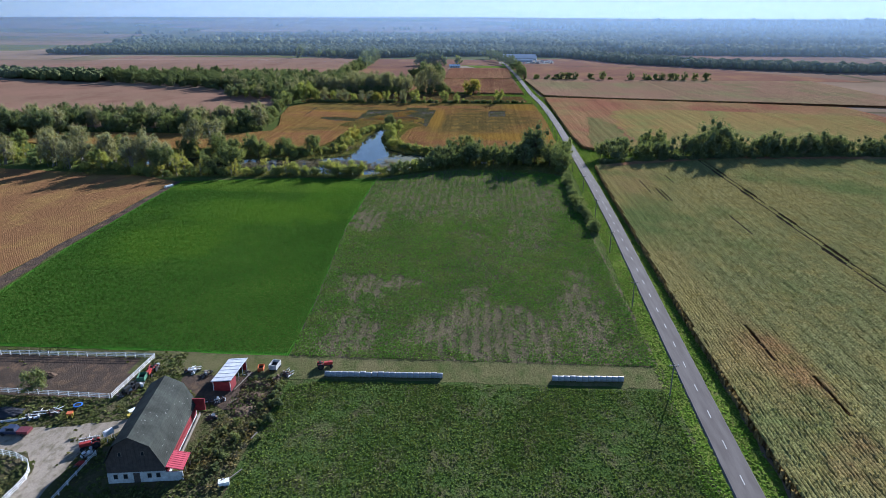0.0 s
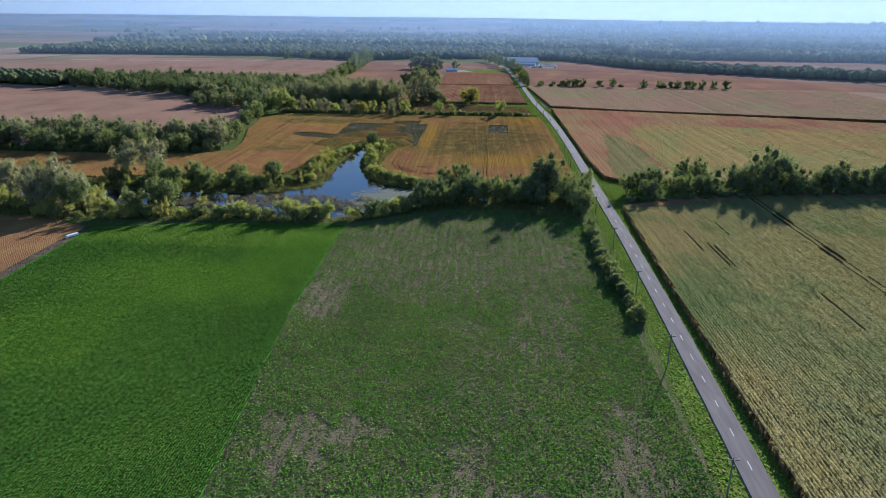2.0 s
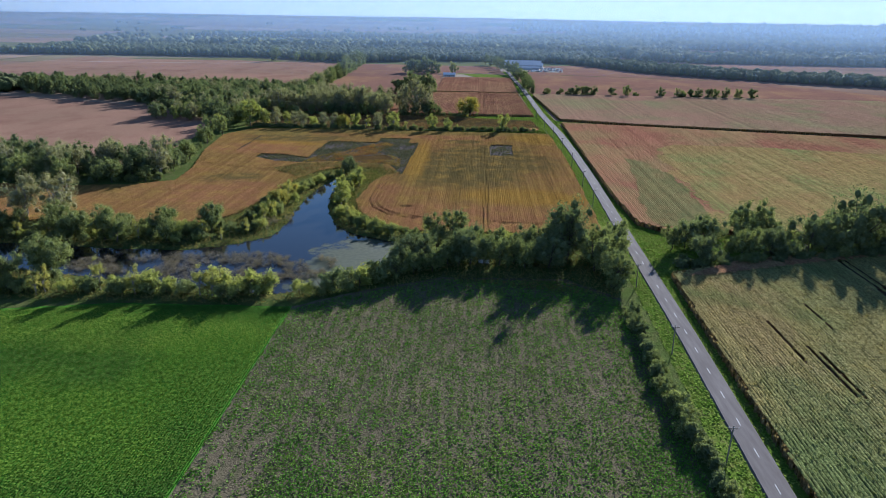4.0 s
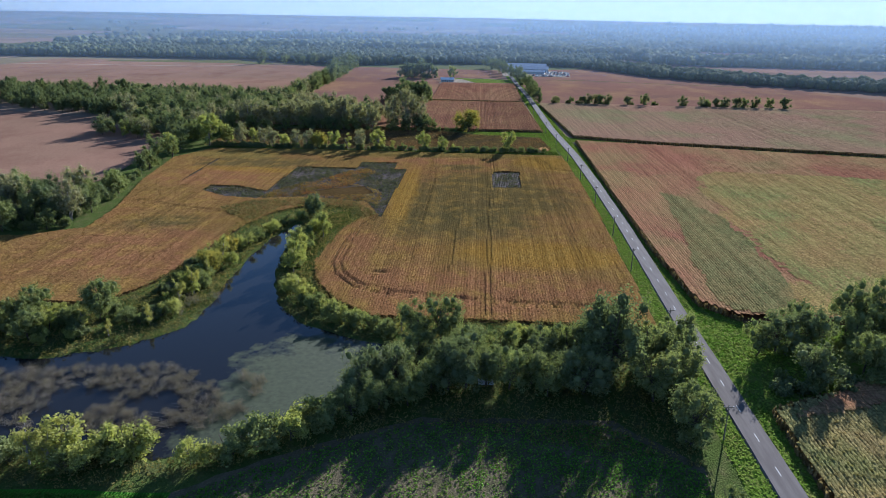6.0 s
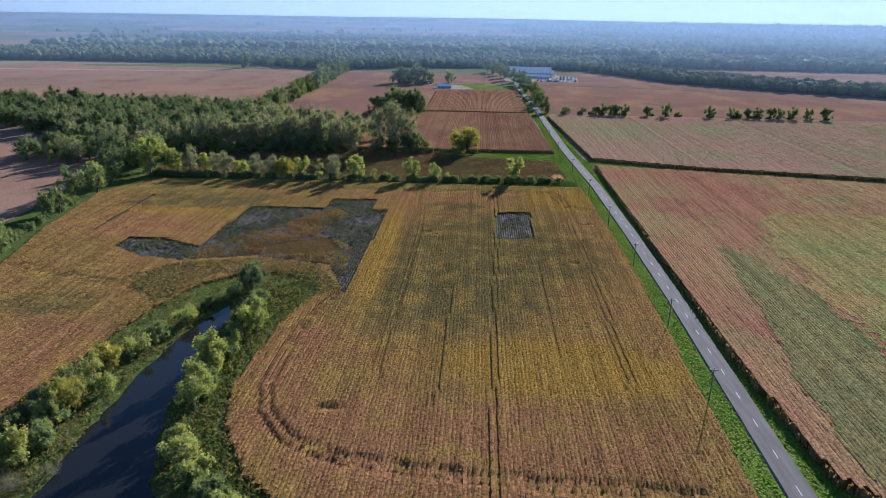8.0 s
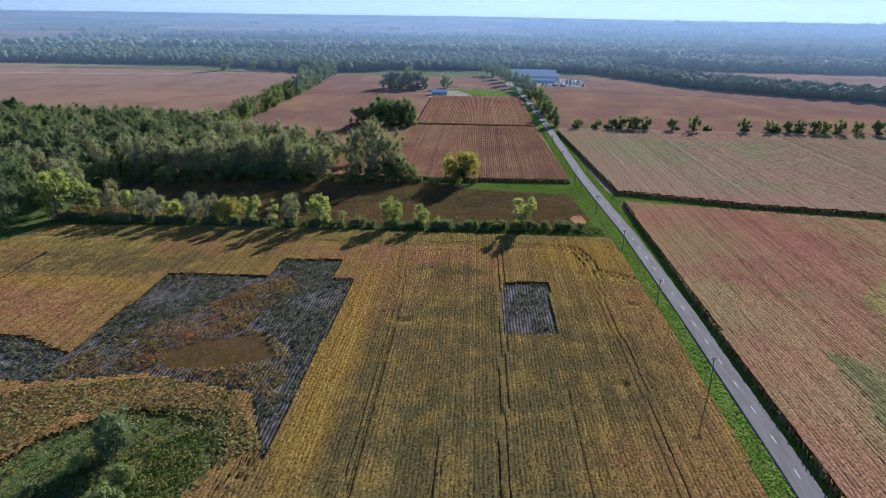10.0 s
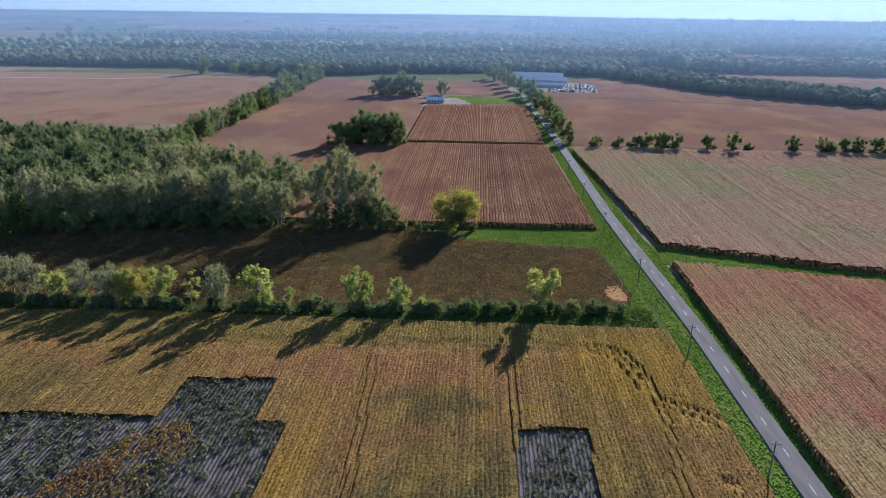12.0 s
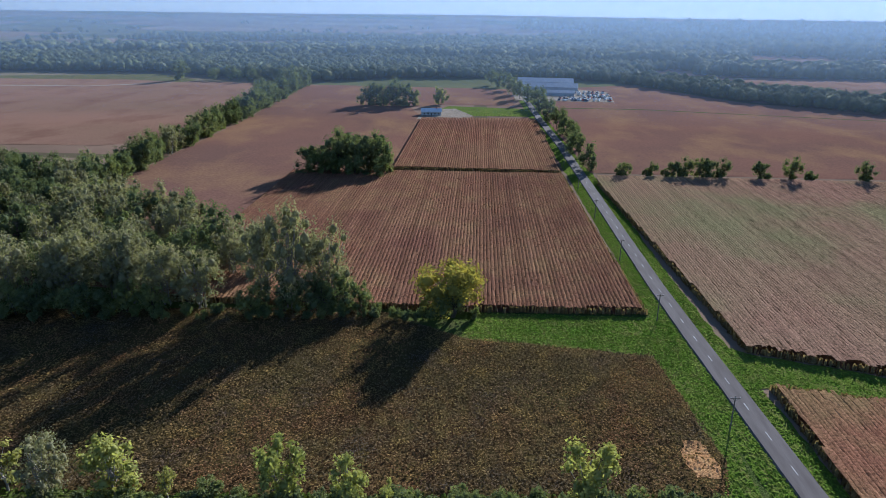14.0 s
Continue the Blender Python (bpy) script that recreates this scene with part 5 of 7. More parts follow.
for kind, spots in PLANTS.items():
    args, label, cat, variants = KINDS[kind]
    lots = []
    for rank, share in enumerate((0.9, 0.55, 0.55, 0.34)):
        here = [q for q in spots if rank_of(q) == rank]
        look_there = {**args, "leaves": int(args["leaves"] * 1.7 * share), "size": 0.76 * args["size"] * share ** (-0.36 if rank < 3 else -0.45), "core": 0.74 * args.get("core", 0.62), "lobes": max(8, int(args["lobes"] * share**0.35))}
        lots += [(here[v::variants], look_there) for v in range(variants)]
    for mine, look_of in lots:
        if not mine:
            continue
        proto = make_tree(kind + "_tree" if cat == "tree" else kind, 100 + 17 * len(ORDER), label=label, category=cat, **look_of)
        ORDER[len(ORDER)] = proto
        for n, (x, y, s, tall, rz, grp) in enumerate(reversed(mine)):
            m = pose(x, y, 0.0, 0, 0, rz) @ Matrix.Diagonal((s, s, s * tall, 1))
            if n == len(mine) - 1:
                proto.matrix_basis = m
                ob = proto
            else:
                ob = copy_thing(proto, m)
            if grp:
                ob["group"] = grp


# ---- far woods ----
def woods(name, spots, rmin, rmax, mat, label, seed, sub=1, flakes=0):
    """Massed crowns far off: lumpy uneven domes, one piece of woodland."""
    rng = np.random.default_rng(seed)
    bm = bmesh.new()
    bmesh.ops.create_icosphere(bm, subdivisions=sub + 1, radius=1.0)
    bm.verts.ensure_lookup_table()
    bv = np.array([v.co[:] for v in bm.verts])
    bf = np.array([[v.index for v in f.verts] for f in bm.faces])
    bm.free()
    forms = []
    for k in range(12):
        q = bv * (1 + 0.55 * np.array([noise.noise(Vector(v) * 2.1 + Vector((k * 7.3, 0, 0))) for v in bv])[:, None] + 0.35 * np.array([noise.noise(Vector(v) * 5.0 + Vector((0, k * 3.1, 0))) for v in bv])[:, None])
        forms.append(q)
    forms = np.array(forms)
    spots = np.asarray(spots)
    n = len(spots)
    r = rng.uniform(rmin, rmax, n)
    a = rng.uniform(0, 2 * np.pi, n)
    f = forms[rng.integers(0, 12, n)]
    c, s = np.cos(a)[:, None], np.sin(a)[:, None]
    x = (f[:, :, 0] * c - f[:, :, 1] * s) * r[:, None] + spots[:, 0][:, None]
    y = (f[:, :, 0] * s + f[:, :, 1] * c) * r[:, None] + spots[:, 1][:, None]
    lift = rise_at(spots[:, 0], spots[:, 1])
    z = np.maximum(f[:, :, 2] * r[:, None] * 1.05 + (r * rng.uniform(0.75, 1.35, n))[:, None], 0.0) + lift[:, None]
    v = np.stack([x, y, z], -1).reshape(-1, 3)
    faces = (np.arange(n)[:, None, None] * len(bv) + bf[None]).reshape(-1, 3)
    if flakes:
        m = n * flakes
        which = np.repeat(np.arange(n), flakes)
        d = rng.normal(size=(m, 3))
        d[:, 2] = np.abs(d[:, 2]) * 0.9 + 0.05
        d /= np.linalg.norm(d, axis=1)[:, None]
        c = np.stack([spots[which, 0], spots[which, 1], r[which] + lift[which]], 1) + d * (r[which] * rng.uniform(0.85, 1.3, m))[:, None]
        nr = d + rng.normal(0, 0.7, (m, 3))
        u = np.cross(nr, rng.normal(size=(m, 3)))
        u /= np.linalg.norm(u, axis=1)[:, None]
        w = np.cross(nr / np.linalg.norm(nr, axis=1)[:, None], u)
        s = (r[which] * rng.uniform(0.07, 0.13, m))[:, None]
        q = np.stack([c - u * s, c - w * s * 0.7, c + u * s, c + w * s * 0.7], 1).reshape(-1, 3)
        qf = (np.arange(m)[:, None, None] * 4 + np.array([(0, 1, 3), (1, 2, 3)])[None]).reshape(-1, 3)
        faces = np.concatenate([faces, qf + len(v)])
        v = np.concatenate([v, q])
    return tagged(mpart(name, mesh_np(name, v, faces, mat)), label, "woods", kind="stuff")


def wood_mat(name, a, b):
    n = Nodes(name)
    p = n.pos()
    isl = n.add("ShaderNodeNewGeometry").outputs["Random Per Island"]
    col = n.mix(isl, a, b)
    # Noise shared with the bumps: hollows coloured darker, high spots lighter.
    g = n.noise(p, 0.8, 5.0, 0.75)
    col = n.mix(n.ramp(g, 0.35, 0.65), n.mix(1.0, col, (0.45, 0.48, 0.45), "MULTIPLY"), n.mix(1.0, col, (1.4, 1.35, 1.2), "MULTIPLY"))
    return n.principled(col, 0.95, n.bump(g, 1.0, 3.0), spec=0.05)


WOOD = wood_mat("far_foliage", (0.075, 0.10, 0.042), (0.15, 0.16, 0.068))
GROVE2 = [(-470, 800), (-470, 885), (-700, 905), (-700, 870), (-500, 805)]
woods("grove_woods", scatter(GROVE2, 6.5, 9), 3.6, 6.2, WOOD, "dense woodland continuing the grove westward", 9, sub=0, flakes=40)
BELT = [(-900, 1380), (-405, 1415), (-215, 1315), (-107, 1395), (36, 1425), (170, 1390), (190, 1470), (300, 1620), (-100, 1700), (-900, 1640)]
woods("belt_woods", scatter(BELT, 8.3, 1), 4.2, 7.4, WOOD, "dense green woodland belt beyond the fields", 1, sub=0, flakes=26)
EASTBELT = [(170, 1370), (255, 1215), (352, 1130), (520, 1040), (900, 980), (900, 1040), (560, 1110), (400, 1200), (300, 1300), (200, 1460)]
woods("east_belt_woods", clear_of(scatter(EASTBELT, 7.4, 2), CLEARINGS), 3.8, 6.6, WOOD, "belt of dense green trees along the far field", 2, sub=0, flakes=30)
EAST2 = [(300, 1560), (420, 1680), (600, 1560), (900, 1560), (1500, 1650), (1500, 1800), (900, 1900), (800, 1880), (560, 2090), (330, 1760)]
woods("east_far_woods", clear_of(scatter(EAST2, 13, 3), CLEARINGS), 6.0, 10.0, WOOD, "far woodland in the haze", 3)
MIDROW = [(300, 1510), (430, 1490), (760, 1480), (1100, 1490), (1100, 1600), (560, 1615), (420, 1650), (330, 1600)]
woods("mid_row_woods", scatter(MIDROW, 11, 11), 5.0, 9.0, WOOD, "dense row of trees between two pale fields", 11, flakes=10)
BELT2 = [(-900, 1650), (-100, 1700), (330, 1700), (520, 2050), (300, 2200), (-150, 2050), (-500, 1840), (-900, 1760)]
woods("deep_woods", clear_of(scatter(BELT2, 13, 8), CLEARINGS), 7.0, 11.0, WOOD, "deep woodland behind the belt", 8)
FAR1 = [(-150, 2060), (300, 2220), (560, 2110), (900, 1920), (1500, 1900), (2000, 2150), (2200, 2500), (1500, 2450), (900, 2350), (500, 2600), (250, 2780), (60, 2500)]
woods("hazy_woods", clear_of(scatter(FAR1, 18, 4), CLEARINGS), 8.0, 13.0, WOOD, "distant hazy woodland", 4, sub=0)
FARW = [(-960, 2330), (-560, 2380), (-60, 2460), (20, 2560), (-300, 2640), (-640, 2600), (-940, 2440)]
woods("west_far_woods", clear_of(scatter(FARW, 17, 6), CLEARINGS), 6.0, 11.0, WOOD, "long wood on the far western plain", 6, sub=0)
FAR2 = [(500, 2820), (1400, 2600), (2300, 2750), (2500, 3100), (1700, 3050), (900, 3150), (350, 3120)]
woods("horizon_woods", clear_of(scatter(FAR2, 26, 5), CLEARINGS), 9.0, 15.0, WOOD, "woodland near the horizon", 5, sub=0)
FAR3 = [(150, 3500), (900, 3420), (2300, 3300), (2600, 3600), (1200, 3850), (200, 3900)]
woods("last_woods", scatter(FAR3, 36, 10), 10.0, 18.0, WOOD, "last hazy woods under the horizon", 10, sub=0)


def field_trees(rows, seed):
    """Spots of lone trees and thin rows on the far plain: start, end, number."""
    rng = np.random.default_rng(seed)
    out = []
    for a, b, k in rows:
        f = rng.random(k)[:, None]
        out.append(np.array(a) * (1 - f) + np.array(b) * f + rng.normal(0, 7, (k, 2)))
    return np.concatenate(out)


PLAIN = [((-1000, 1900), (-780, 1930), 16), ((-900, 2050), (-560, 2080), 26), ((-760, 2180), (-600, 2190), 14), ((-1150, 2250), (-1000, 2300), 14), ((-520, 2000), (-250, 2130), 30), ((-1500, 2700), (-1200, 2760), 12), ((-1300, 3000), (-1250, 3010), 7), ((-800, 3050), (-520, 3080), 14), ((-1700, 3300), (-1500, 3320), 9), ((-500, 3400), (-150, 3450), 14), ((-1100, 3600), (-1040, 3610), 6), ((-200, 2900), (20, 2950), 12)]
woods("plain_trees", field_trees(PLAIN, 12), 5.0, 9.0, WOOD, "scattered trees and thin rows on the far plain", 12, sub=0)


# ---- haze over the distance, painted on tinted sheets ----
# Haze put into the colour of a mostly clear sheet: one blue tint.
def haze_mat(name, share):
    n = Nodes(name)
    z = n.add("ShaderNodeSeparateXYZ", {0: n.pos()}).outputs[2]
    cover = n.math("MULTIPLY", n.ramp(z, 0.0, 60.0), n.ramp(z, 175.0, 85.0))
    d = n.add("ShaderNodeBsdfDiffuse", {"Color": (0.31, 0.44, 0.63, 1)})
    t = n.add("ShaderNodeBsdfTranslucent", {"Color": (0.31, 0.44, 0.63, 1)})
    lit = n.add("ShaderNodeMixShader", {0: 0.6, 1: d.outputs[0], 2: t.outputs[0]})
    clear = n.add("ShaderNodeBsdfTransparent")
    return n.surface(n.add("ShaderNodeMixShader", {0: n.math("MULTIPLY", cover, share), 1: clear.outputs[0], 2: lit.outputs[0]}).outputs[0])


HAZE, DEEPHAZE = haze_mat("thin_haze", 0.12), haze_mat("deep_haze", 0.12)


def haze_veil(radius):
    """A thin curved tinted sheet that stands in for haze, fading out at its foot and top."""
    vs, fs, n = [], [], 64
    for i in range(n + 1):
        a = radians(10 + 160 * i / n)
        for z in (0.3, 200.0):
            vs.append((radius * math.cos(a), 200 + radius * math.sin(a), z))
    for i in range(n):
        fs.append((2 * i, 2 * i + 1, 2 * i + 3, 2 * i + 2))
    return tagged(mpart("haze_veil", mesh_np("haze_veil", vs, fs, HAZE if radius < 1500 else DEEPHAZE, True)), "thin pale blue sheet standing in for haze over the far distance", "haze", kind="structure")


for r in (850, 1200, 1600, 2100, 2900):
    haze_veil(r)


def sky_haze():
    """A sheet added behind everything, tinted as pale haze to tone down the low sky, thinning upwards."""
    n = Nodes("sky_haze")
    z = n.add("ShaderNodeSeparateXYZ", {0: n.pos()}).outputs[2]
    cover = n.math("MULTIPLY", n.ramp(z, 1300.0, 200.0), 0.88)
    d = n.add("ShaderNodeBsdfDiffuse", {"Color": (0.275, 0.345, 0.42, 1)})
    t = n.add("ShaderNodeBsdfTranslucent", {"Color": (0.275, 0.345, 0.42, 1)})
    lit = n.add("ShaderNodeMixShader", {0: 0.5, 1: d.outputs[0], 2: t.outputs[0]})
    mat = n.surface(n.add("ShaderNodeMixShader", {0: cover, 1: n.add("ShaderNodeBsdfTransparent").outputs[0], 2: lit.outputs[0]}).outputs[0])
    vs, fs, m = [], [], 64
    for i in range(m + 1):
        a = radians(10 + 160 * i / m)
        for z in (20.0, 950.0):
            vs.append((4300 * math.cos(a), 300 + 4300 * math.sin(a), z))
    for i in range(m):
        fs.append((2 * i, 2 * i + 1, 2 * i + 3, 2 * i + 2))
    return tagged(mpart("sky_haze_backdrop", mesh_np("sky_haze_backdrop", vs, fs, mat, True)), "pale blue sheet standing in for haze low in the far sky", "haze", kind="structure")


sky_haze()


# ---- farmyard ----
REDWOOD = plain_mat("red_barn_boards", (0.25, 0.024, 0.03), 0.7, vary=0.4)
DARKWOOD = plain_mat("weathered_dark_boards", (0.075, 0.062, 0.055), 0.9, vary=0.4, scale=1.0, bump=0.5)
ROOF = plain_mat("grey_shingles", (0.050, 0.055, 0.046), 0.95, vary=0.5, scale=0.3, bump=0.5, spec=0.1)
ROOFPATCH = plain_mat("pale_worn_shingle", (0.16, 0.16, 0.15), 0.9, vary=0.3)
REDROOF = plain_mat("red_metal_roof", (0.46, 0.05, 0.075), 0.5, vary=0.2, scale=0.8)
WHITE = plain_mat("white_paint", (0.80, 0.79, 0.76), 0.6, vary=0.2)
LIME = plain_mat("whitewashed_wall", (0.50, 0.50, 0.48), 0.85, vary=0.45, scale=0.7)
TIN = plain_mat("galvanised_sheet", (0.72, 0.72, 0.72), 0.5, 0.1, vary=0.25, scale=0.5)
BLUETIN = plain_mat("blue_grey_roof_sheet", (0.36, 0.39, 0.42), 0.6, 0.1, vary=0.2, scale=0.2)
GLASSY = plain_mat("dark_window_glass", (0.02, 0.025, 0.03), 0.15, vary=0.1, spec=0.6)
WOODGREY = plain_mat("grey_timber", (0.20, 0.17, 0.14), 0.9, vary=0.4)
STEEL = plain_mat("dark_steel", (0.06, 0.06, 0.06), 0.5, 0.5, vary=0.3)
RUBBER = plain_mat("black_rubber", (0.02, 0.02, 0.02), 0.9, vary=0.2)
ORANGE = plain_mat("orange_paint", (0.55, 0.14, 0.04), 0.55, vary=0.3)
GREENP = plain_mat("faded_green_paint", (0.08, 0.20, 0.12), 0.55, vary=0.3)
BLUEP = plain_mat("blue_plastic", (0.05, 0.17, 0.50), 0.5, vary=0.2)
DARKBLUE = plain_mat("dark_blue_car_paint", (0.03, 0.04, 0.08), 0.3, vary=0.15, spec=0.6)
MAROON = plain_mat("dull_maroon_paint", (0.15, 0.035, 0.04), 0.5, vary=0.3)
TARP = plain_mat("black_plastic_sheet", (0.03, 0.03, 0.035), 0.4, vary=0.4, scale=0.8)
MANURE = plain_mat("brown_straw_manure", (0.13, 0.08, 0.045), 0.95, vary=0.5, scale=1.5, bump=1.0)
RUST = plain_mat("rusty_iron", (0.11, 0.06, 0.04), 0.85, vary=0.5, scale=2.0, bump=0.4)
REDP = plain_mat("red_machine_paint", (0.40, 0.04, 0.03), 0.5, vary=0.3)
YELLOWP = plain_mat("yellow_paint", (0.60, 0.45, 0.06), 0.5, vary=0.2)
WRAP = plain_mat("grey_bale_wrap", (0.30, 0.31, 0.32), 0.45, vary=0.35, scale=0.8)
BALESTRAW = plain_mat("bale_straw", (0.42, 0.28, 0.10), 0.95, vary=0.35, scale=1.2, bump=0.6)

sheet("farmyard_ground", [(-170, 60), (-43, 60), (-43, 104), (-42, 129), (-60, 138), (-78, 140), (-170, 140)], 0.03, YARD, "worn farmyard grass around the barn", "yard", flat=True)
sheet("paddock_dirt", [(-170, 119.5), (-78.3, 119), (-77, 137), (-170, 136.5)], 0.05, DIRT, "bare trampled brown paddock soil", "paddock", wob=0.3, flat=True)
sheet("gravel_drive", DRIVE, 0.055, GRAVEL, "pale gravel farm drive", "drive", step=2.0, flat=True)
sheet("yard_dirt", [(-67, 136), (-56, 134), (-44, 131), (-42, 120), (-52, 116), (-56, 118), (-66, 126)], 0.06, DIRT, "bare dirt between the sheds", "yard", step=2.0, flat=True)


def barn():
    root = empty("barn", pose(-59.0, 93.0, 0, 0, 0, 7.7), "old gambrel barn with grey roof and red side", "barn")
    prof = [(-5.0, 4.6), (-3.2, 8.0), (-0.3, 9.6), (3.0, 7.7), (5.1, 3.2)]
    bm = bmesh.new()
    box(bm, -5, 0, 0, 5, 0.4, 2.2)
    box(bm, -5, 19.6, 0, 5, 20, 2.2)
    box(bm, -5, 0.4, 0, -4.6, 19.6, 2.2)
    box(bm, 4.6, 0.4, 0, 5.0, 19.6, 2.0)
    part("foundation", bm, LIME, root, "whitewashed block foundation wall")
    for y0, y1, nm in ((0.05, 0.3, "gable_wall"), (19.7, 19.95, "gable_wall")):
        bm = bmesh.new()
        prism(bm, [(-4.95, 2.2), (4.95, 2.2), (4.95, 3.3), (2.9, 7.55), (-0.3, 9.4), (-3.1, 7.85), (-4.95, 4.55)], y0, y1)
        g = part(nm, bm, DARKWOOD, root, "dark weathered board gable")
        for i in range(14):
            x = -4.6 + i * 0.7
            top = float(np.interp(x, [-4.95, -3.1, -0.3, 2.9, 4.95], [4.5, 7.8, 9.3, 7.5, 3.3]))
            b2 = bmesh.new()
            box(b2, x - 0.05, y0 - 0.04, 2.25, x + 0.05, y0 + 0.01, top - 0.15)
            part("batten", b2, DARKWOOD, g)
    bm = bmesh.new()
    box(bm, 4.75, 0.3, 2.0, 4.98, 19.7, 3.35)
    box(bm, 5.004, 0.3, 1.0, 5.05, 19.7, 2.6)
    side = part("side_wall", bm, REDWOOD, root, "faded red board side wall")
    for i in range(30):
        b2 = bmesh.new()
        box(b2, 5.05, 0.5 + i * 0.65, 1.05, 5.08, 0.58 + i * 0.65, 2.55)
        part("board_joint", b2, REDWOOD, side)
    bm = bmesh.new()
    box(bm, -4.98, 0.3, 2.2, -4.75, 19.7, 4.7)
    part("side_wall", bm, DARKWOOD, root)
    for (xa, za), (xb, zb) in zip(prof, prof[1:]):
        bm = bmesh.new()
        dx, dz = xb - xa, zb - za
        l = math.hypot(dx, dz)
        nx, nz = -dz / l * 0.12, dx / l * 0.12
        e = 0.05
        xa2, za2, xb2, zb2 = xa - dx / l * e, za - dz / l * e, xb + dx / l * e, zb + dz / l * e
        prism(bm, [(xa2, za2), (xb2, zb2), (xb2 + nx, zb2 + nz), (xa2 + nx, za2 + nz)], -0.45, 20.4)
        pane = part("roof_slope", bm, ROOF, root, "patched grey shingle roof slope")
        for k in range(1, int(l / 0.45)):
            b2 = bmesh.new()
            f = k * 0.45 / l
            px_, pz_ = xa + dx * f, za + dz * f
            prism(b2, [(px_ + nx, pz_ + nz), (px_ + nx + dx / l * 0.1, pz_ + nz + dz / l * 0.1), (px_ + nx * 1.25, pz_ + nz * 1.25)], -0.44, 20.39)
            part("shingle_course", b2, ROOF, pane)
        if xa > -1:
            rnd = random.Random(int(xb * 10))
            for k in range(26):
                f, y = rnd.uniform(0.05, 0.95), rnd.uniform(0.2, 19.8)
                b2 = bmesh.new()
                qx, qz, t = xa + dx * f + nx * 1.25, za + dz * f + nz * 1.25, rnd.uniform(0.08, 0.2)
                prism(b2, [(qx, qz), (qx + dx / l * t, qz + dz / l * t), (qx + dx / l * t + nx * 0.2, qz + dz / l * t + nz * 0.2), (qx + nx * 0.2, qz + nz * 0.2)], y, y + rnd.uniform(0.1, 0.3))
                part("worn_shingle", b2, ROOFPATCH, pane)
    for x, z in ((-2.3, 6.0), (1.6, 6.0)):
        bm = bmesh.new()
        box(bm, x - 0.3, -0.03, z - 0.45, x + 0.3, 0.06, z + 0.45)
        w = part("window", bm, WOODGREY, root)
        b2 = bmesh.new()
        box(b2, x - 0.22, -0.05, z - 0.37, x + 0.22, -0.02, z + 0.37)
        part("pane", b2, GLASSY, w)
    for x in (-3.6, -1.9, 2.2, 3.7):
        bm = bmesh.new()
        box(bm, x - 0.38, -0.04, 0.9, x + 0.38, 0.02, 1.9)
        w = part("window", bm, WOODGREY, root)
        b2 = bmesh.new()
        box(b2, x - 0.3, -0.06, 0.98, x + 0.3, -0.03, 1.82)
        part("pane", b2, GLASSY, w)
    bm = bmesh.new()
    box(bm, -0.55, -0.06, 0, 0.55, 0.02, 2.05)
    part("door", bm, DARKWOOD, root, "dark plank door")
    bm = bmesh.new()
    box(bm, 4.4, 19.4, 1.9, 7.0, 19.65, 4.6)
    part("wing_wall", bm, REDWOOD, root, "bright red board end wall")
    bm = bmesh.new()
    prism(bm, [(5.0, 3.15), (8.1, 2.35), (8.1, 2.45), (5.0, 3.28)], -0.3, 4.6)
    lt = part("lean_to_roof", bm, REDROOF, root, "red sheet metal lean-to roof")
    for i in range(9):
        b2 = bmesh.new()
        y = -0.2 + i * 0.57
        prism(b2, [(5.0, 3.28), (8.1, 2.45), (8.1, 2.49), (5.0, 3.32)], y, y + 0.05)
        part("roof_rib", b2, REDROOF, lt)
    bm = bmesh.new()
    box(bm, 5.0, 0.0, 0, 7.9, 0.2, 1.9)
    part("lean_to_wall", bm, LIME, root)
    for y in (1.6, 4.3):
        bm = bmesh.new()
        cyl(bm, (7.9, y, 0), (7.9, y, 2.4), 0.08, 0.08)
        part("post", bm, WOODGREY, root)
    bm = bmesh.new()
    box(bm, 5.4, 6, 0, 5.52, 20.5, 0.8)
    part("yard_wall", bm, WOODGREY, root, "low weathered barnyard wall")


barn()


def shed():
    root = empty("shed", pose(-55.2, 123.4, 0, 0, 0, -2), "small red shed with a white metal roof", "shed")
    for x0, y0, x1, y1 in ((-2, 0, 2, 0.12), (-2, 9.38, 2, 9.5), (-2, 0.12, -1.88, 9.38), (1.88, 0.12, 2, 3.0)):
        bm = bmesh.new()
        box(bm, x0, y0, 0.02, x1, y1, 2.3)
        part("wall", bm, REDWOOD, root)
    bm = bmesh.new()
    prism(bm, [(-2.3, 2.35), (2.3, 2.9), (2.3, 3.0), (-2.3, 2.45)], -0.3, 9.9)
    r = part("roof", bm, TIN, root, "white corrugated metal roof")
    for i in range(7):
        b2 = bmesh.new()
        y = -0.2 + i * 1.6
        prism(b2, [(-2.3, 2.45), (2.3, 3.0), (2.3, 3.05), (-2.3, 2.5)], y, y + 0.04)
        part("roof_rib", b2, TIN, r)
    for y in (4.6, 7.0, 9.4):
        bm = bmesh.new()
        cyl(bm, (1.95, y, 0), (1.95, y, 2.85), 0.08, 0.08)
        part("post", bm, WHITE, root)
    bm = bmesh.new()
    box(bm, -2.02, -0.04, 0.02, -1.86, -0.005, 2.3)
    box(bm, 1.86, -0.04, 0.02, 2.02, -0.005, 2.3)
    part("corner_trim", bm, WHITE, root)


shed()


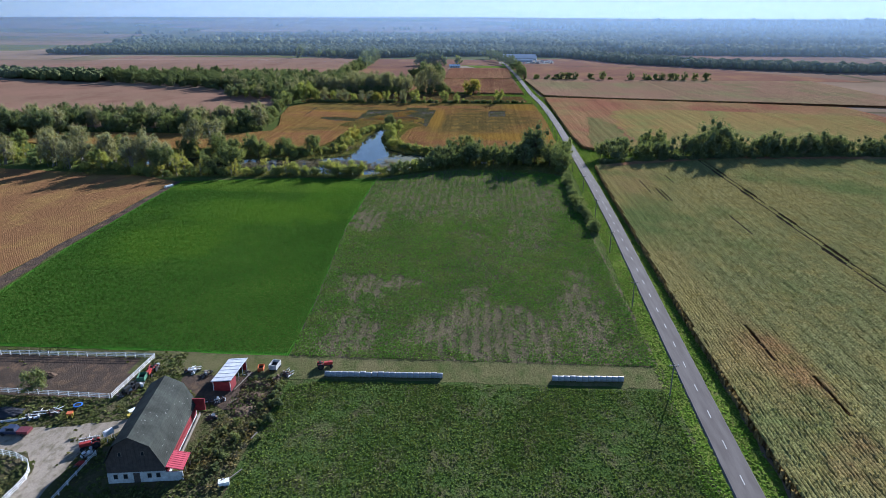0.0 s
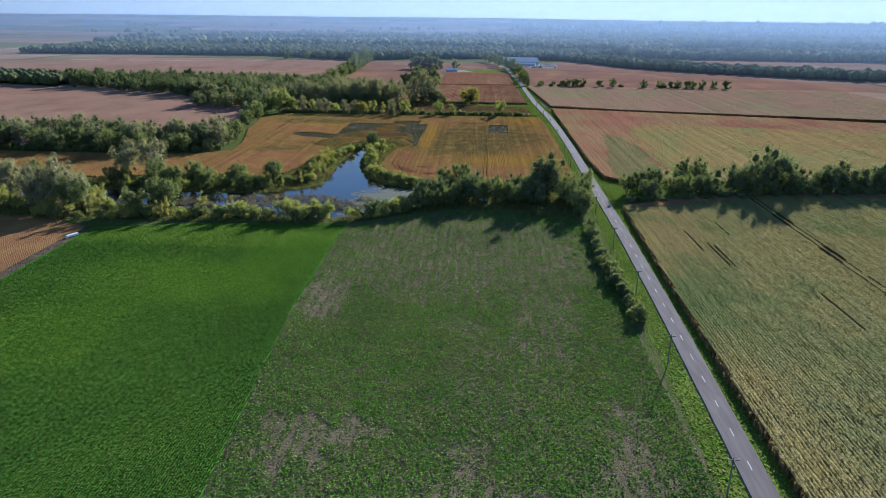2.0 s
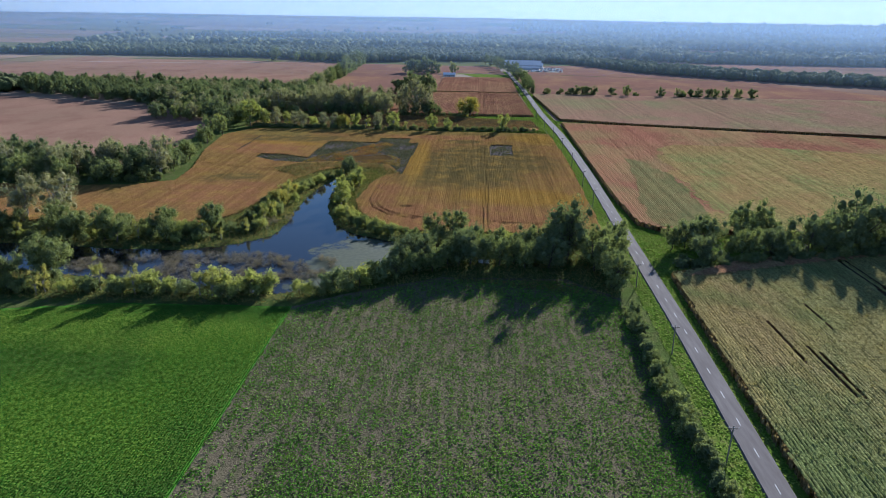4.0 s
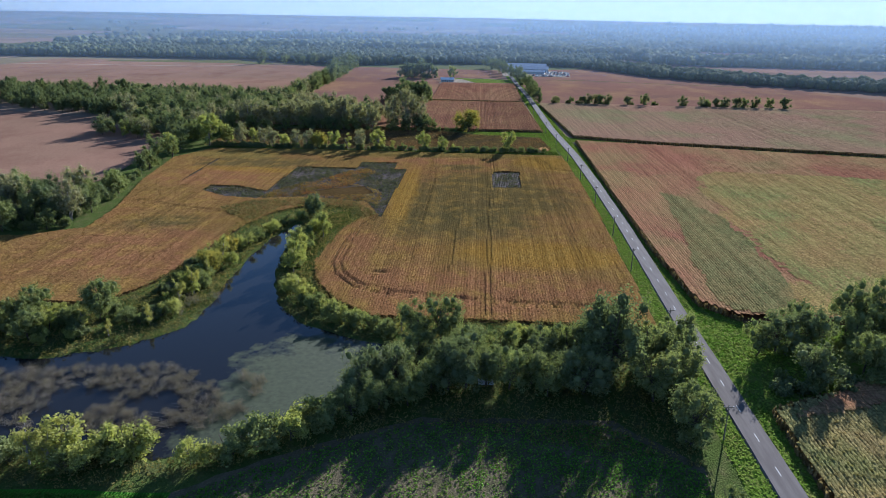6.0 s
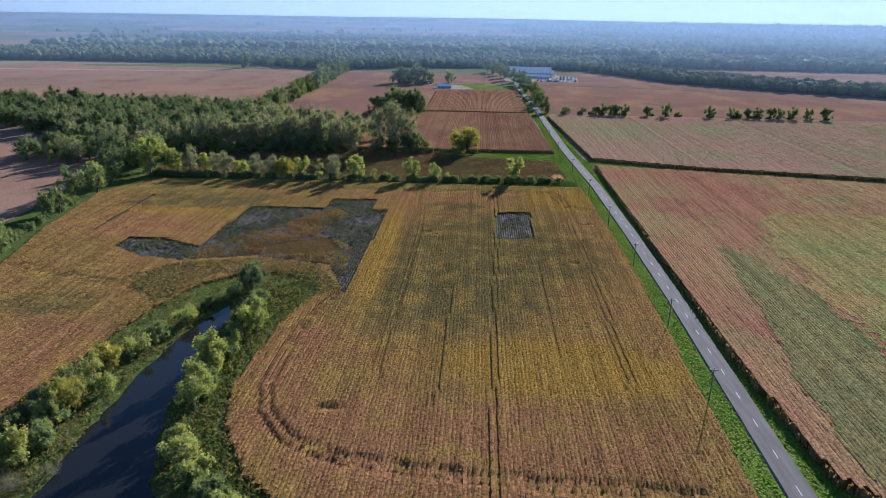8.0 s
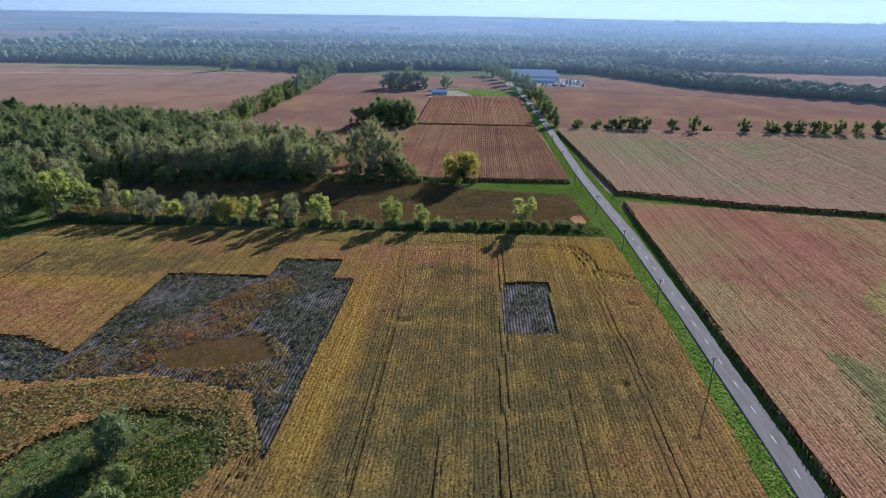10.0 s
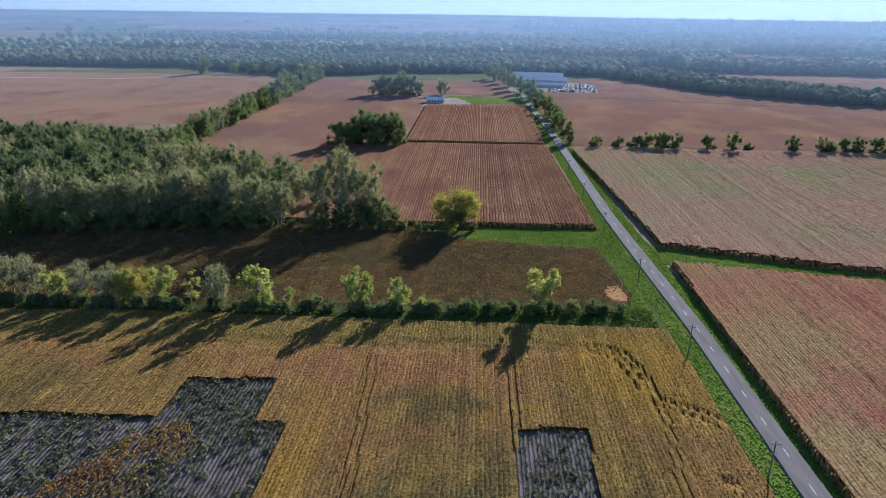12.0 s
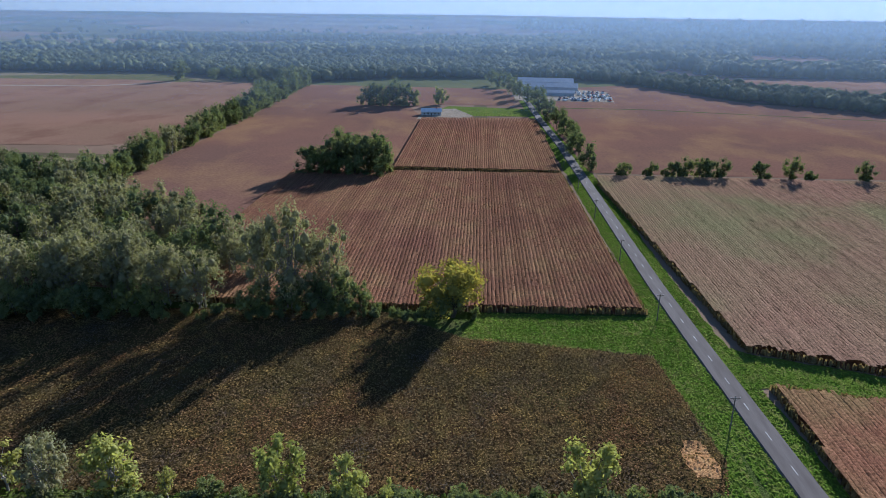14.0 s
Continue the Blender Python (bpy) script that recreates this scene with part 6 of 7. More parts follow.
def fence(pts, gap, h, label, rails=3, closed=False):
    """A white board fence: posts, and rails from post to post."""
    root = empty("fence", pose(*pts[0], 0), label, "fence")
    spots = []
    for a, b in zip(pts, pts[1:]):
        n = max(1, round(math.dist(a, b) / gap))
        spots += [(a[0] + (b[0] - a[0]) * i / n, a[1] + (b[1] - a[1]) * i / n) for i in range(n)]
    spots.append(pts[-1])
    bm = bmesh.new()
    box(bm, -0.07, -0.07, -0.1, 0.07, 0.07, h)
    bmesh.ops.bevel(bm, geom=bm.edges[:], offset=0.015, segments=1)
    post = part("post", bm, WHITE, root)
    o = pts[0]
    for i, (x, y) in enumerate(spots):
        ob = post if i == 0 else new("post", post.data)
        ob.parent = root
        ob.location = (x - o[0], y - o[1], 0)
    for a, b in zip(spots, spots[1:]):
        for k in range(rails):
            z = h * (0.93 - 0.31 * k)
            bm = bmesh.new()
            d = math.dist(a, b)
            m = pose(a[0] - o[0], a[1] - o[1], 0, 0, 0, math.degrees(math.atan2(b[1] - a[1], b[0] - a[0])))
            box(bm, 0, 0.07, z - 0.07, d, 0.11, z + 0.07, m)
            part("rail", bm, WHITE, root)
    return root


fence([(-165, 135.5), (-115, 136.3), (-77, 137)], 2.4, 1.3, "long white board fence behind the paddock")
fence([(-77, 136.6), (-78, 119.2)], 2.2, 1.3, "white board fence at the paddock end")
fence([(-78.4, 119), (-104, 120), (-165, 121)], 2.4, 1.3, "white board fence along the front of the paddock")
fence([(-100, 98.5), (-88, 98.9), (-84.8, 98.2), (-81.6, 96.6), (-80.1, 94.7), (-79.2, 92.5), (-79, 90), (-79.5, 80), (-80, 66)], 2.0, 1.3, "curved white board fence round a grass pen")
fence([(-70.6, 100), (-70.8, 94), (-71.2, 84), (-72, 70)], 2.6, 1.1, "low white rail fence by the barn", 2)


def wheel(parent, x, y, r, w, along="x"):
    bm = bmesh.new()
    cyl(bm, (x - w / 2, y, r), (x + w / 2, y, r), r, r, 14) if along == "x" else cyl(bm, (x, y - w / 2, r), (x, y + w / 2, r), r, r, 14)
    t = part("wheel", bm, RUBBER, parent)
    b2 = bmesh.new()
    e = w / 2 + 0.01
    cyl(b2, (x - e, y, r), (x + e, y, r), r * 0.5, r * 0.5, 10) if along == "x" else cyl(b2, (x, y - e, r), (x, y + e, r), r * 0.5, r * 0.5, 10)
    part("rim", b2, STEEL, t)


def soft_box(name, parent, mat, x0, y0, z0, x1, y1, z1, bevel=0.06, label="", top=1.0):
    """A bevelled box whose top can be drawn in."""
    bm = bmesh.new()
    box(bm, x0, y0, z0, x1, y1, z1)
    cx, cy = (x0 + x1) / 2, (y0 + y1) / 2
    for v in bm.verts:
        if v.co.z > (z0 + z1) / 2:
            v.co.x, v.co.y = cx + (v.co.x - cx) * top, cy + (v.co.y - cy) * top
    bmesh.ops.bevel(bm, geom=bm.edges[:], offset=bevel, segments=2)
    return part(name, bm, mat, parent, label)


def pickup(x, y, rz, bodymat, bedmat, label):
    root = empty("pickup_truck", pose(x, y, 0.0, 0, 0, rz), label, "truck")
    soft_box("body", root, bodymat, -2.6, -0.9, 0.45, 1.0, 0.9, 1.05, 0.08)
    cab = soft_box("cab", root, bodymat, -1.3, -0.82, 1.05, 0.7, 0.82, 1.75, 0.1, top=0.82)
    soft_box("windscreen", cab, GLASSY, -1.22, -0.7, 1.15, -1.1, 0.7, 1.6, 0.03)
    for s in (-0.8, 0.8):
        soft_box("side_window", cab, GLASSY, -0.9, s - 0.03, 1.2, 0.4, s + 0.03, 1.58, 0.02)
    soft_box("bed", root, bedmat, 1.0, -0.95, 0.5, 3.2, 0.95, 1.1, 0.06, "red box bed")
    for s in (-0.9, 0.9):
        soft_box("headlight", root, WHITE, -2.63, s * 0.7 - 0.15, 0.7, -2.58, s * 0.7 + 0.15, 0.9, 0.01)
    for wx in (-1.8, 2.1):
        for wy in (-0.85, 0.85):
            wheel(root, wx, wy, 0.36, 0.24, "y")
    return root


pickup(-90.4, 105.6, 2, DARKBLUE, MAROON, "dark blue pickup truck with a red bed, parked on gravel")


def tractor(x, y, rz, paint, label):
    root = empty("tractor", pose(x, y, 0, 0, 0, rz), label, "tractor")
    soft_box("hood", root, paint, -1.9, -0.38, 0.8, 0.1, 0.38, 1.45, 0.08)
    soft_box("chassis", root, STEEL, -1.8, -0.25, 0.5, 1.3, 0.25, 0.85, 0.04)
    soft_box("seat", root, RUBBER, 0.6, -0.25, 1.2, 1.05, 0.25, 1.6, 0.05)
    for s in (-1, 1):
        soft_box("fender", root, paint, 0.3, s * 0.62 - 0.18, 1.25, 1.6, s * 0.62 + 0.18, 1.38, 0.04)
        wheel(root, 0.95, s * 0.8, 0.72, 0.4, "y")
        wheel(root, -1.5, s * 0.65, 0.4, 0.24, "y")
    bm = bmesh.new()
    cyl(bm, (-0.9, 0.2, 1.4), (-0.9, 0.2, 2.1), 0.05, 0.05)
    part("exhaust", bm, STEEL, root)
    for s in (-0.5, 0.5):
        bm = bmesh.new()
        cyl(bm, (1.2, s, 1.2), (1.2, s, 2.2), 0.05, 0.05)
        part("roll_bar", bm, STEEL, root)
    return root


tractor(-72.8, 102.2, 30, REDP, "old red tractor parked beside the barn")
tractor(-35, 135.0, 200, REDP, "old red tractor at the end of the bale row")
tractor(-74.4, 129.8, 95, REDP, "faded red tractor by the paddock fence")
tractor(-75.4, 122.4, 75, STEEL, "dark rusty tractor by the paddock fence")


def implement(x, y, rz, mat, label, tines=6, w=3.0):
    """A field tool: frame bars, tines and two wheels."""
    root = empty("farm_implement", pose(x, y, 0, 0, 0, rz), label, "implement")
    for yy in (-0.5, 0.5):
        bm = bmesh.new()
        box(bm, -w / 2, yy - 0.06, 0.6, w / 2, yy + 0.06, 0.74)
        part("frame_bar", bm, mat, root)
    bm = bmesh.new()
    cyl(bm, (0, 0.5, 0.65), (0, 2.0, 0.5), 0.06, 0.05)
    part("drawbar", bm, mat, root)
    for i in range(tines):
        bm = bmesh.new()
        xx = -w / 2 + (i + 0.5) * w / tines
        cyl(bm, (xx, -0.5, 0.65), (xx + 0.05, -0.8, 0.05), 0.05, 0.03, 6)
        cyl(bm, (xx, 0.5, 0.65), (xx, 0.2, 0.05), 0.05, 0.03, 6)
        part("tine", bm, STEEL, root)
    for s in (-1, 1):
        wheel(root, s * w * 0.42, 0.0, 0.35, 0.16)
    return root


implement(-74.2, 104.0, 25, WHITE, "pale rusty harrow beside the tractor", 8, 3.6)
implement(-71.6, 99.6, 60, WOODGREY, "grey farm tool leaning by the fence", 5, 2.6)
implement(-75.4, 125.5, 80, STEEL, "rusty plough by the paddock fence", 5, 2.6)
implement(-89.4, 112.0, 15, WHITE, "white hay rake on the grass", 6, 2.8)
implement(-86.6, 113.1, -20, WHITE, "white and red planter on the grass", 6, 2.6)
implement(-64.8, 131.6, 20, WHITE, "pile of pale scrap tools behind the barn", 7, 3.0)
implement(-61.0, 130.0, 70, STEEL, "rusty scrap tool behind the barn", 5, 2.4)
implement(-55.0, 119.0, 30, STEEL, "rusty scrap tool beside the shed", 5, 2.4)


def wagon(x, y, rz, side, label, s=1.0):
    root = empty("farm_wagon", pose(x, y, 0, 0, 0, rz) @ Matrix.Diagonal((s, s, s, 1)), label, "wagon")
    for x0, y0, x1, y1 in ((-1.1, -1.7, 1.1, -1.6), (-1.1, 1.6, 1.1, 1.7), (-1.1, -1.6, -1.0, 1.6), (1.0, -1.6, 1.1, 1.6)):
        bm = bmesh.new()
        box(bm, x0, y0, 0.75, x1, y1, 2.1)
        part("side_panel", bm, side, root)
    # Black floor block: the dark of the wagon's inside is put into its colour.
    bm = bmesh.new()
    box(bm, -1.0, -1.6, 0.75, 1.0, 1.6, 1.3)
    part("floor", bm, RUBBER, root)
    bm = bmesh.new()
    box(bm, -0.1, -1.8, 0.45, 0.1, 2.6, 0.6)
    part("drawbar", bm, STEEL, root)
    for s in (-1, 1):
        for yy in (-1.1, 1.1):
            wheel(root, s * 0.9, yy, 0.4, 0.22)
    return root


wagon(-46.4, 133.5, -6, LIME, "open farm wagon with pale sides by the lane", 0.85)
wagon(-49.4, 132.6, 10, ORANGE, "small orange box wagon by the lane", 0.6)
wagon(-74.8, 126.6, 10, GREENP, "faded green machine box by the paddock", 0.75)


def tank():
    root = empty("fuel_tank", pose(-70.2, 104.2, 0, 0, 0, 60) @ Matrix.Diagonal((0.95, 0.95, 1.15, 1)), "white fuel tank on a steel stand", "tank")
    bm = bmesh.new()
    cyl(bm, (-0.9, 0, 1.9), (0.9, 0, 1.9), 0.55, 0.55, 18)
    bmesh.ops.bevel(bm, geom=[e for e in bm.edges if e.calc_face_angle(0) > 1.0], offset=0.1, segments=2)
    part("tank_shell", bm, WHITE, root)
    for sx in (-0.7, 0.7):
        for sy in (-0.5, 0.5):
            bm = bmesh.new()
            cyl(bm, (sx * 1.2, sy * 1.4, 0), (sx, sy, 1.6), 0.05, 0.05, 6)
            part("leg", bm, WHITE, root)


tank()


def trampoline():
    root = empty("trampoline", pose(-83.2, 115.4, 0) @ Matrix.Diagonal((0.72, 0.72, 0.8, 1)), "round blue trampoline on the grass", "trampoline")
    bm = bmesh.new()
    for i in range(20):
        a, b = 2 * math.pi * i / 20, 2 * math.pi * (i + 1) / 20
        q = [(r * math.cos(t), r * math.sin(t), z) for t in (a, b) for r, z in ((0.95, 0.86), (1.35, 0.8))]
        v = [bm.verts.new(p) for p in q]
        bm.faces.new((v[0], v[1], v[3], v[2]))
    r = bmesh.ops.extrude_face_region(bm, geom=bm.faces[:])
    bmesh.ops.translate(bm, vec=(0, 0, -0.06), verts=[e for e in r["geom"] if isinstance(e, bmesh.types.BMVert)])
    part("pad", bm, BLUEP, root, "blue padded rim")
    bm = bmesh.new()
    cyl(bm, (0, 0, 0.78), (0, 0, 0.80), 1.0, 1.0, 20)
    part("mat", bm, RUBBER, root)
    for i in range(5):
        a = 2 * math.pi * i / 5
        bm = bmesh.new()
        cyl(bm, (1.25 * math.cos(a), 1.25 * math.sin(a), 0), (1.25 * math.cos(a), 1.25 * math.sin(a), 0.78), 0.03, 0.03, 6)
        part("leg", bm, STEEL, root)


trampoline()


def play_table():
    root = empty("play_house", pose(-82.6, 111.6, 0, 0, 0, 15) @ Matrix.Diagonal((0.75, 0.75, 0.85, 1)), "small orange and yellow toy house on grass", "toy")
    soft_box("roof", root, ORANGE, -0.75, -0.75, 1.25, 0.75, 0.75, 1.5, 0.06)
    for sx in (-0.6, 0.6):
        for sy in (-0.6, 0.6):
            soft_box("post", root, YELLOWP, sx - 0.08, sy - 0.08, 0, sx + 0.08, sy + 0.08, 1.25, 0.02)
    soft_box("wall", root, ORANGE, -0.5, 0.52, 0.0, 0.5, 0.62, 0.7, 0.02)


play_table()


def mower():
    root = empty("riding_mower", pose(-70.1, 112.6, 0, 0, 0, 50), "small yellow and white riding mower", "mower")
    soft_box("body", root, YELLOWP, -0.9, -0.4, 0.3, 0.3, 0.4, 0.8, 0.08)
    soft_box("canopy", root, WHITE, -0.5, -0.6, 1.5, 1.0, 0.6, 1.6, 0.04)
    soft_box("seat", root, RUBBER, 0.3, -0.25, 0.5, 0.8, 0.25, 0.95, 0.05)
    for sx in (-0.4, 0.9):
        for sy in (-0.5, 0.5):
            bm = bmesh.new()
            cyl(bm, (sx, sy, 0.3), (sx, sy, 1.5), 0.03, 0.03, 6)
            part("canopy_post", bm, STEEL, root)
    for sx in (-0.65, 0.6):
        for sy in (-0.48, 0.48):
            wheel(root, sx, sy, 0.28, 0.18, "y")


mower()
soft = empty("utility_box", pose(-43.6, 93.4, 0, 0, 0, 20), "white utility box at the hay field edge", "box")
soft_box("cabinet", soft, WHITE, -0.9, -0.6, 0, 0.9, 0.6, 0.7, 0.04)
soft_box("lid", soft, WHITE, -0.95, -0.65, 0.7, 0.95, 0.65, 0.8, 0.03)


def bale(x, y, rz, s, group):
    root = empty("wrapped_bale", pose(x, y, 0, 0, 0, rz) @ Matrix.Diagonal((s, s, s, 1)), "round hay bale in grey plastic wrap", "bale", group)
    bm = bmesh.new()
    cyl(bm, (-0.64, 0, 0.62), (0.64, 0, 0.62), 0.64, 0.64, 18)
    bmesh.ops.bevel(bm, geom=[e for e in bm.edges if e.calc_face_angle(0) > 1.0], offset=0.09, segments=2)
    for v in bm.verts:
        if v.co.z < 0.08:
            v.co.z = 0.02
    part("wrap", bm, WRAP, root, smooth=True)
    bm = bmesh.new()
    cyl(bm, (-0.662, 0, 0.62), (0.662, 0, 0.62), 0.42, 0.42, 14)
    part("bale_end", bm, BALESTRAW, root, "straw-coloured bale end")
    return root


proto = bale(-33.4, 131.2, 1.5, 1.0, "row of wrapped bales along the lane")
for i in range(1, 20):
    copy_thing(proto, pose(-33.4 + 1.36 * i, 131.2 + 0.04 * i + RND.uniform(-0.08, 0.08), 0, 0, 0, RND.uniform(-3, 4)) @ Matrix.Diagonal((1, 1, RND.uniform(0.94, 1.03), 1)))
for i in range(12):
    b = copy_thing(proto, pose(18.6 + 1.36 * i, 132.3 + 0.05 * i + RND.uniform(-0.08, 0.08), 0, 0, 0, RND.uniform(-3, 4)))
    b["group"] = "short row of wrapped bales"


def plank(x, y, rz, l, z, label):
    bm = bmesh.new()
    box(bm, -l / 2, -0.12, z, l / 2, 0.12, z + 0.1)
    bmesh.ops.bevel(bm, geom=bm.edges[:], offset=0.015, segments=1)
    ob = part("timber_beam", bm, WOODGREY)
    ob.matrix_basis = pose(x, y, 0, 0, 0, rz)
    return tagged(ob, label, "beam")


plank(-51.8, 127.0, 80, 7.5, 0.5, "long grey timber beam lying by the shed")
plank(-51.0, 119.5, 65, 2.5, 0.35, "short grey timber lying in the yard")
plank(-42.7, 107.1, 75, 2.2, 0.5, "weathered timber in the weedy field edge")
plank(-42.3, 95.6, 62, 3.2, 0.5, "weathered timber rail at the field edge")



def scrap_heap(x, y, r, n, mats, label, seed):
    """Old iron, boards, drums and machine bits thrown together in a low heap."""
    rnd = random.Random(seed)
    root = empty("scrap_heap", pose(x, y, 0, 0, 0, rnd.uniform(0, 360)), label, "scrap", "scrap round the farmyard")
    bm = bmesh.new()
    bmesh.ops.create_icosphere(bm, subdivisions=2, radius=1.0)
    for v in bm.verts:
        k = 1 + 0.5 * noise.noise(v.co * 2.0 + Vector((seed, 0, 0)))
        v.co = Vector((v.co.x * r * 0.75 * k, v.co.y * r * 0.6 * k, max(0.0, v.co.z * r * 0.26 * k)))
    part("rubble_base", bm, RUST, root)
    for i in range(n):
        a, q = rnd.uniform(0, 2 * math.pi), r * math.sqrt(rnd.random())
        px_, py_, pz_ = q * math.cos(a), q * math.sin(a), rnd.uniform(0.05, 0.7) * (1.25 - q / r)
        m = pose(px_, py_, pz_ + 0.1, rnd.uniform(-35, 35), rnd.uniform(-35, 35), rnd.uniform(0, 180))
        bm = bmesh.new()
        kind = rnd.choice(("bar", "bar", "panel", "drum", "disc", "crate", "bar"))
        if kind == "bar":
            box(bm, -rnd.uniform(0.5, 1.2), -0.05, -0.04, rnd.uniform(0.5, 1.2), 0.05, 0.05, m)
        elif kind == "panel":
            box(bm, -0.5, -0.35, -0.02, rnd.uniform(0.2, 0.6), 0.35, 0.02, m)
        elif kind == "crate":
            box(bm, -0.35, -0.3, -0.2, 0.35, 0.3, rnd.uniform(0.1, 0.35), m)
            bmesh.ops.bevel(bm, geom=bm.edges[:], offset=0.03, segments=1)
        else:
            h, w = (0.8, 0.28) if kind == "drum" else (0.14, 0.45)
            cyl(bm, m @ Vector((0, 0, -h / 2)), m @ Vector((0, 0, h / 2)), w, w, 12)
        part("scrap_" + kind, bm, rnd.choice(mats), root)


OLD = [RUST, STEEL, WOODGREY, RUST, LIME, DARKWOOD]
PALE = [WHITE, LIME, WOODGREY, WHITE, RUST, STEEL]
for k, (x, y, r, n, mats, lab) in enumerate((
    (-90.3, 111.4, 1.6, 16, PALE, "heap of pale machine parts on grass"), (-87.0, 112.6, 1.3, 14, PALE + [REDP], "heap of white and red machine parts"),
    (-73.6, 103.2, 1.7, 22, PALE + [REDP, STEEL], "jumble of machine parts beside the tractor"), (-72.0, 99.8, 1.3, 16, PALE, "pale boards and iron by the rail fence"), (-71.6, 96.8, 1.0, 10, [REDP, MAROON, STEEL], "red machine parts by the rail fence"),
    (-76.6, 120.6, 1.3, 14, OLD, "rusty scrap along the paddock fence"), (-75.6, 121.9, 1.2, 14, OLD, "rusty scrap along the paddock fence"), (-74.6, 124.4, 1.2, 14, OLD + [LIME], "old iron along the paddock fence"), (-74.6, 132.6, 1.1, 10, OLD, "old iron at the paddock corner"),
    (-70.4, 117.6, 1.4, 12, OLD, "dark scrap in the barn's shade"), (-68.6, 120.6, 1.2, 12, OLD, "dark scrap in the barn's shade"),
    (-65.5, 131.2, 1.5, 18, PALE, "heap of white scrap behind the barn"), (-61.6, 130.0, 1.3, 14, OLD + PALE, "scrap boards behind the barn"), (-57.9, 118.6, 1.2, 12, OLD, "rubbish at the barn corner"), (-54.6, 119.4, 1.3, 14, PALE, "pale rubble beside the shed"),
    (-53.4, 113.6, 1.2, 12, OLD, "rubbish in the barnyard"), (-43.0, 131.4, 1.6, 16, OLD + PALE, "grey scrap beside the wagons"), (-45.0, 129.0, 1.3, 12, OLD, "old iron in the weeds"), (-51.6, 131.0, 1.2, 10, OLD, "old iron beside the shed"))):
    scrap_heap(x, y, r, n, mats, lab, 300 + k)


def mound(name, x, y, rx, ry, h, rz, mat, label, category, seed):
    """A low uneven heap."""
    bm = bmesh.new()
    bmesh.ops.create_grid(bm, x_segments=22, y_segments=22, size=1.0)
    for v in bm.verts:
        d = math.hypot(v.co.x, v.co.y)
        k = noise.noise(Vector((v.co.x * 2.4, v.co.y * 2.4, seed)))
        f = max(0.0, 1 - d * (1 + 0.25 * k)) ** 0.6
        v.co = Vector((v.co.x * rx, v.co.y * ry, f * h * (1 + 0.6 * noise.noise(Vector((v.co.x * 6, v.co.y * 6, seed + 5.0)))) - 0.04))
    bmesh.ops.delete(bm, geom=[v for v in bm.verts if v.co.z < -0.035 and math.hypot(v.co.x / rx, v.co.y / ry) > 1.0], context="VERTS")
    ob = part(name, bm, mat, None, smooth=True)
    ob.matrix_basis = pose(x, y, 0.08, 0, 0, rz)
    return tagged(ob, label, category)


mound("manure_heap", -48.2, 126.0, 3.4, 1.8, 1.0, 5, MANURE, "long brown heap of straw manure", "heap", 3)
mound("manure_heap", -47.4, 121.5, 2.6, 1.8, 0.8, 30, MANURE, "brown heap of straw manure", "heap", 4)
mound("soil_heap", -47.6, 115.6, 2.8, 2.4, 0.6, 10, MANURE, "low brown soil heap among weeds", "heap", 5)
mound("soil_heap", -97.5, 127.3, 2.2, 1.3, 0.7, 10, MANURE, "brown soil heap in the paddock", "heap", 6)
mound("covered_heap", -97.5, 111.8, 4.6, 2.2, 1.3, 12, TARP, "heap under black plastic sheet beside the drive", "heap", 7)
mound("sheet_edge", -94.6, 109.6, 3.2, 0.5, 0.35, 18, LIME, "pale rolled edge of the plastic sheet", "sheet", 8)


# ---- along the road ----
def power_pole(x, y, rz):
    root = empty("power_pole", pose(x, y, 0, 0, 0, rz), "weathered wooden power pole with a crossarm", "pole", "power poles along the road")
    bm = bmesh.new()
    cyl(bm, (0, 0, -0.3), (0, 0, 8.2), 0.16, 0.11, 8)
    part("pole_shaft", bm, WOODGREY, root)
    bm = bmesh.new()
    box(bm, -1.0, -0.16, 7.65, 1.0, -0.06, 7.8)
    part("crossarm", bm, WOODGREY, root)
    for s in (-0.9, 0.0, 0.9):
        bm = bmesh.new()
        cyl(bm, (s, -0.11, 7.8), (s, -0.11, 8.0), 0.06, 0.035, 8)
        part("insulator", bm, WHITE, root, "white insulator")
    for s in (-1, 1):
        bm = bmesh.new()
        cyl(bm, (s * 0.6, -0.11, 7.68), (0, -0.13, 7.1), 0.025, 0.025, 6)
        part("brace", bm, STEEL, root)
    return root


proto = power_pole(43, 127, 0)
for y in (84, 174, 220, 262, 304, 347, 392, 439, 476, 522, 568, 614, 660, 710, 756, 805, 850, 900):
    off = float(np.interp(y, [84, 174, 220, 439, 522, 660, 805], [-6.5, -6.6, -6.6, -6.9, -6.4, -6.9, -6.6]))
    copy_thing(proto, pose(road_at(y) + off, y, 0, RND.uniform(-1, 1), RND.uniform(-1.5, 1.5), RND.uniform(-6, 2)))


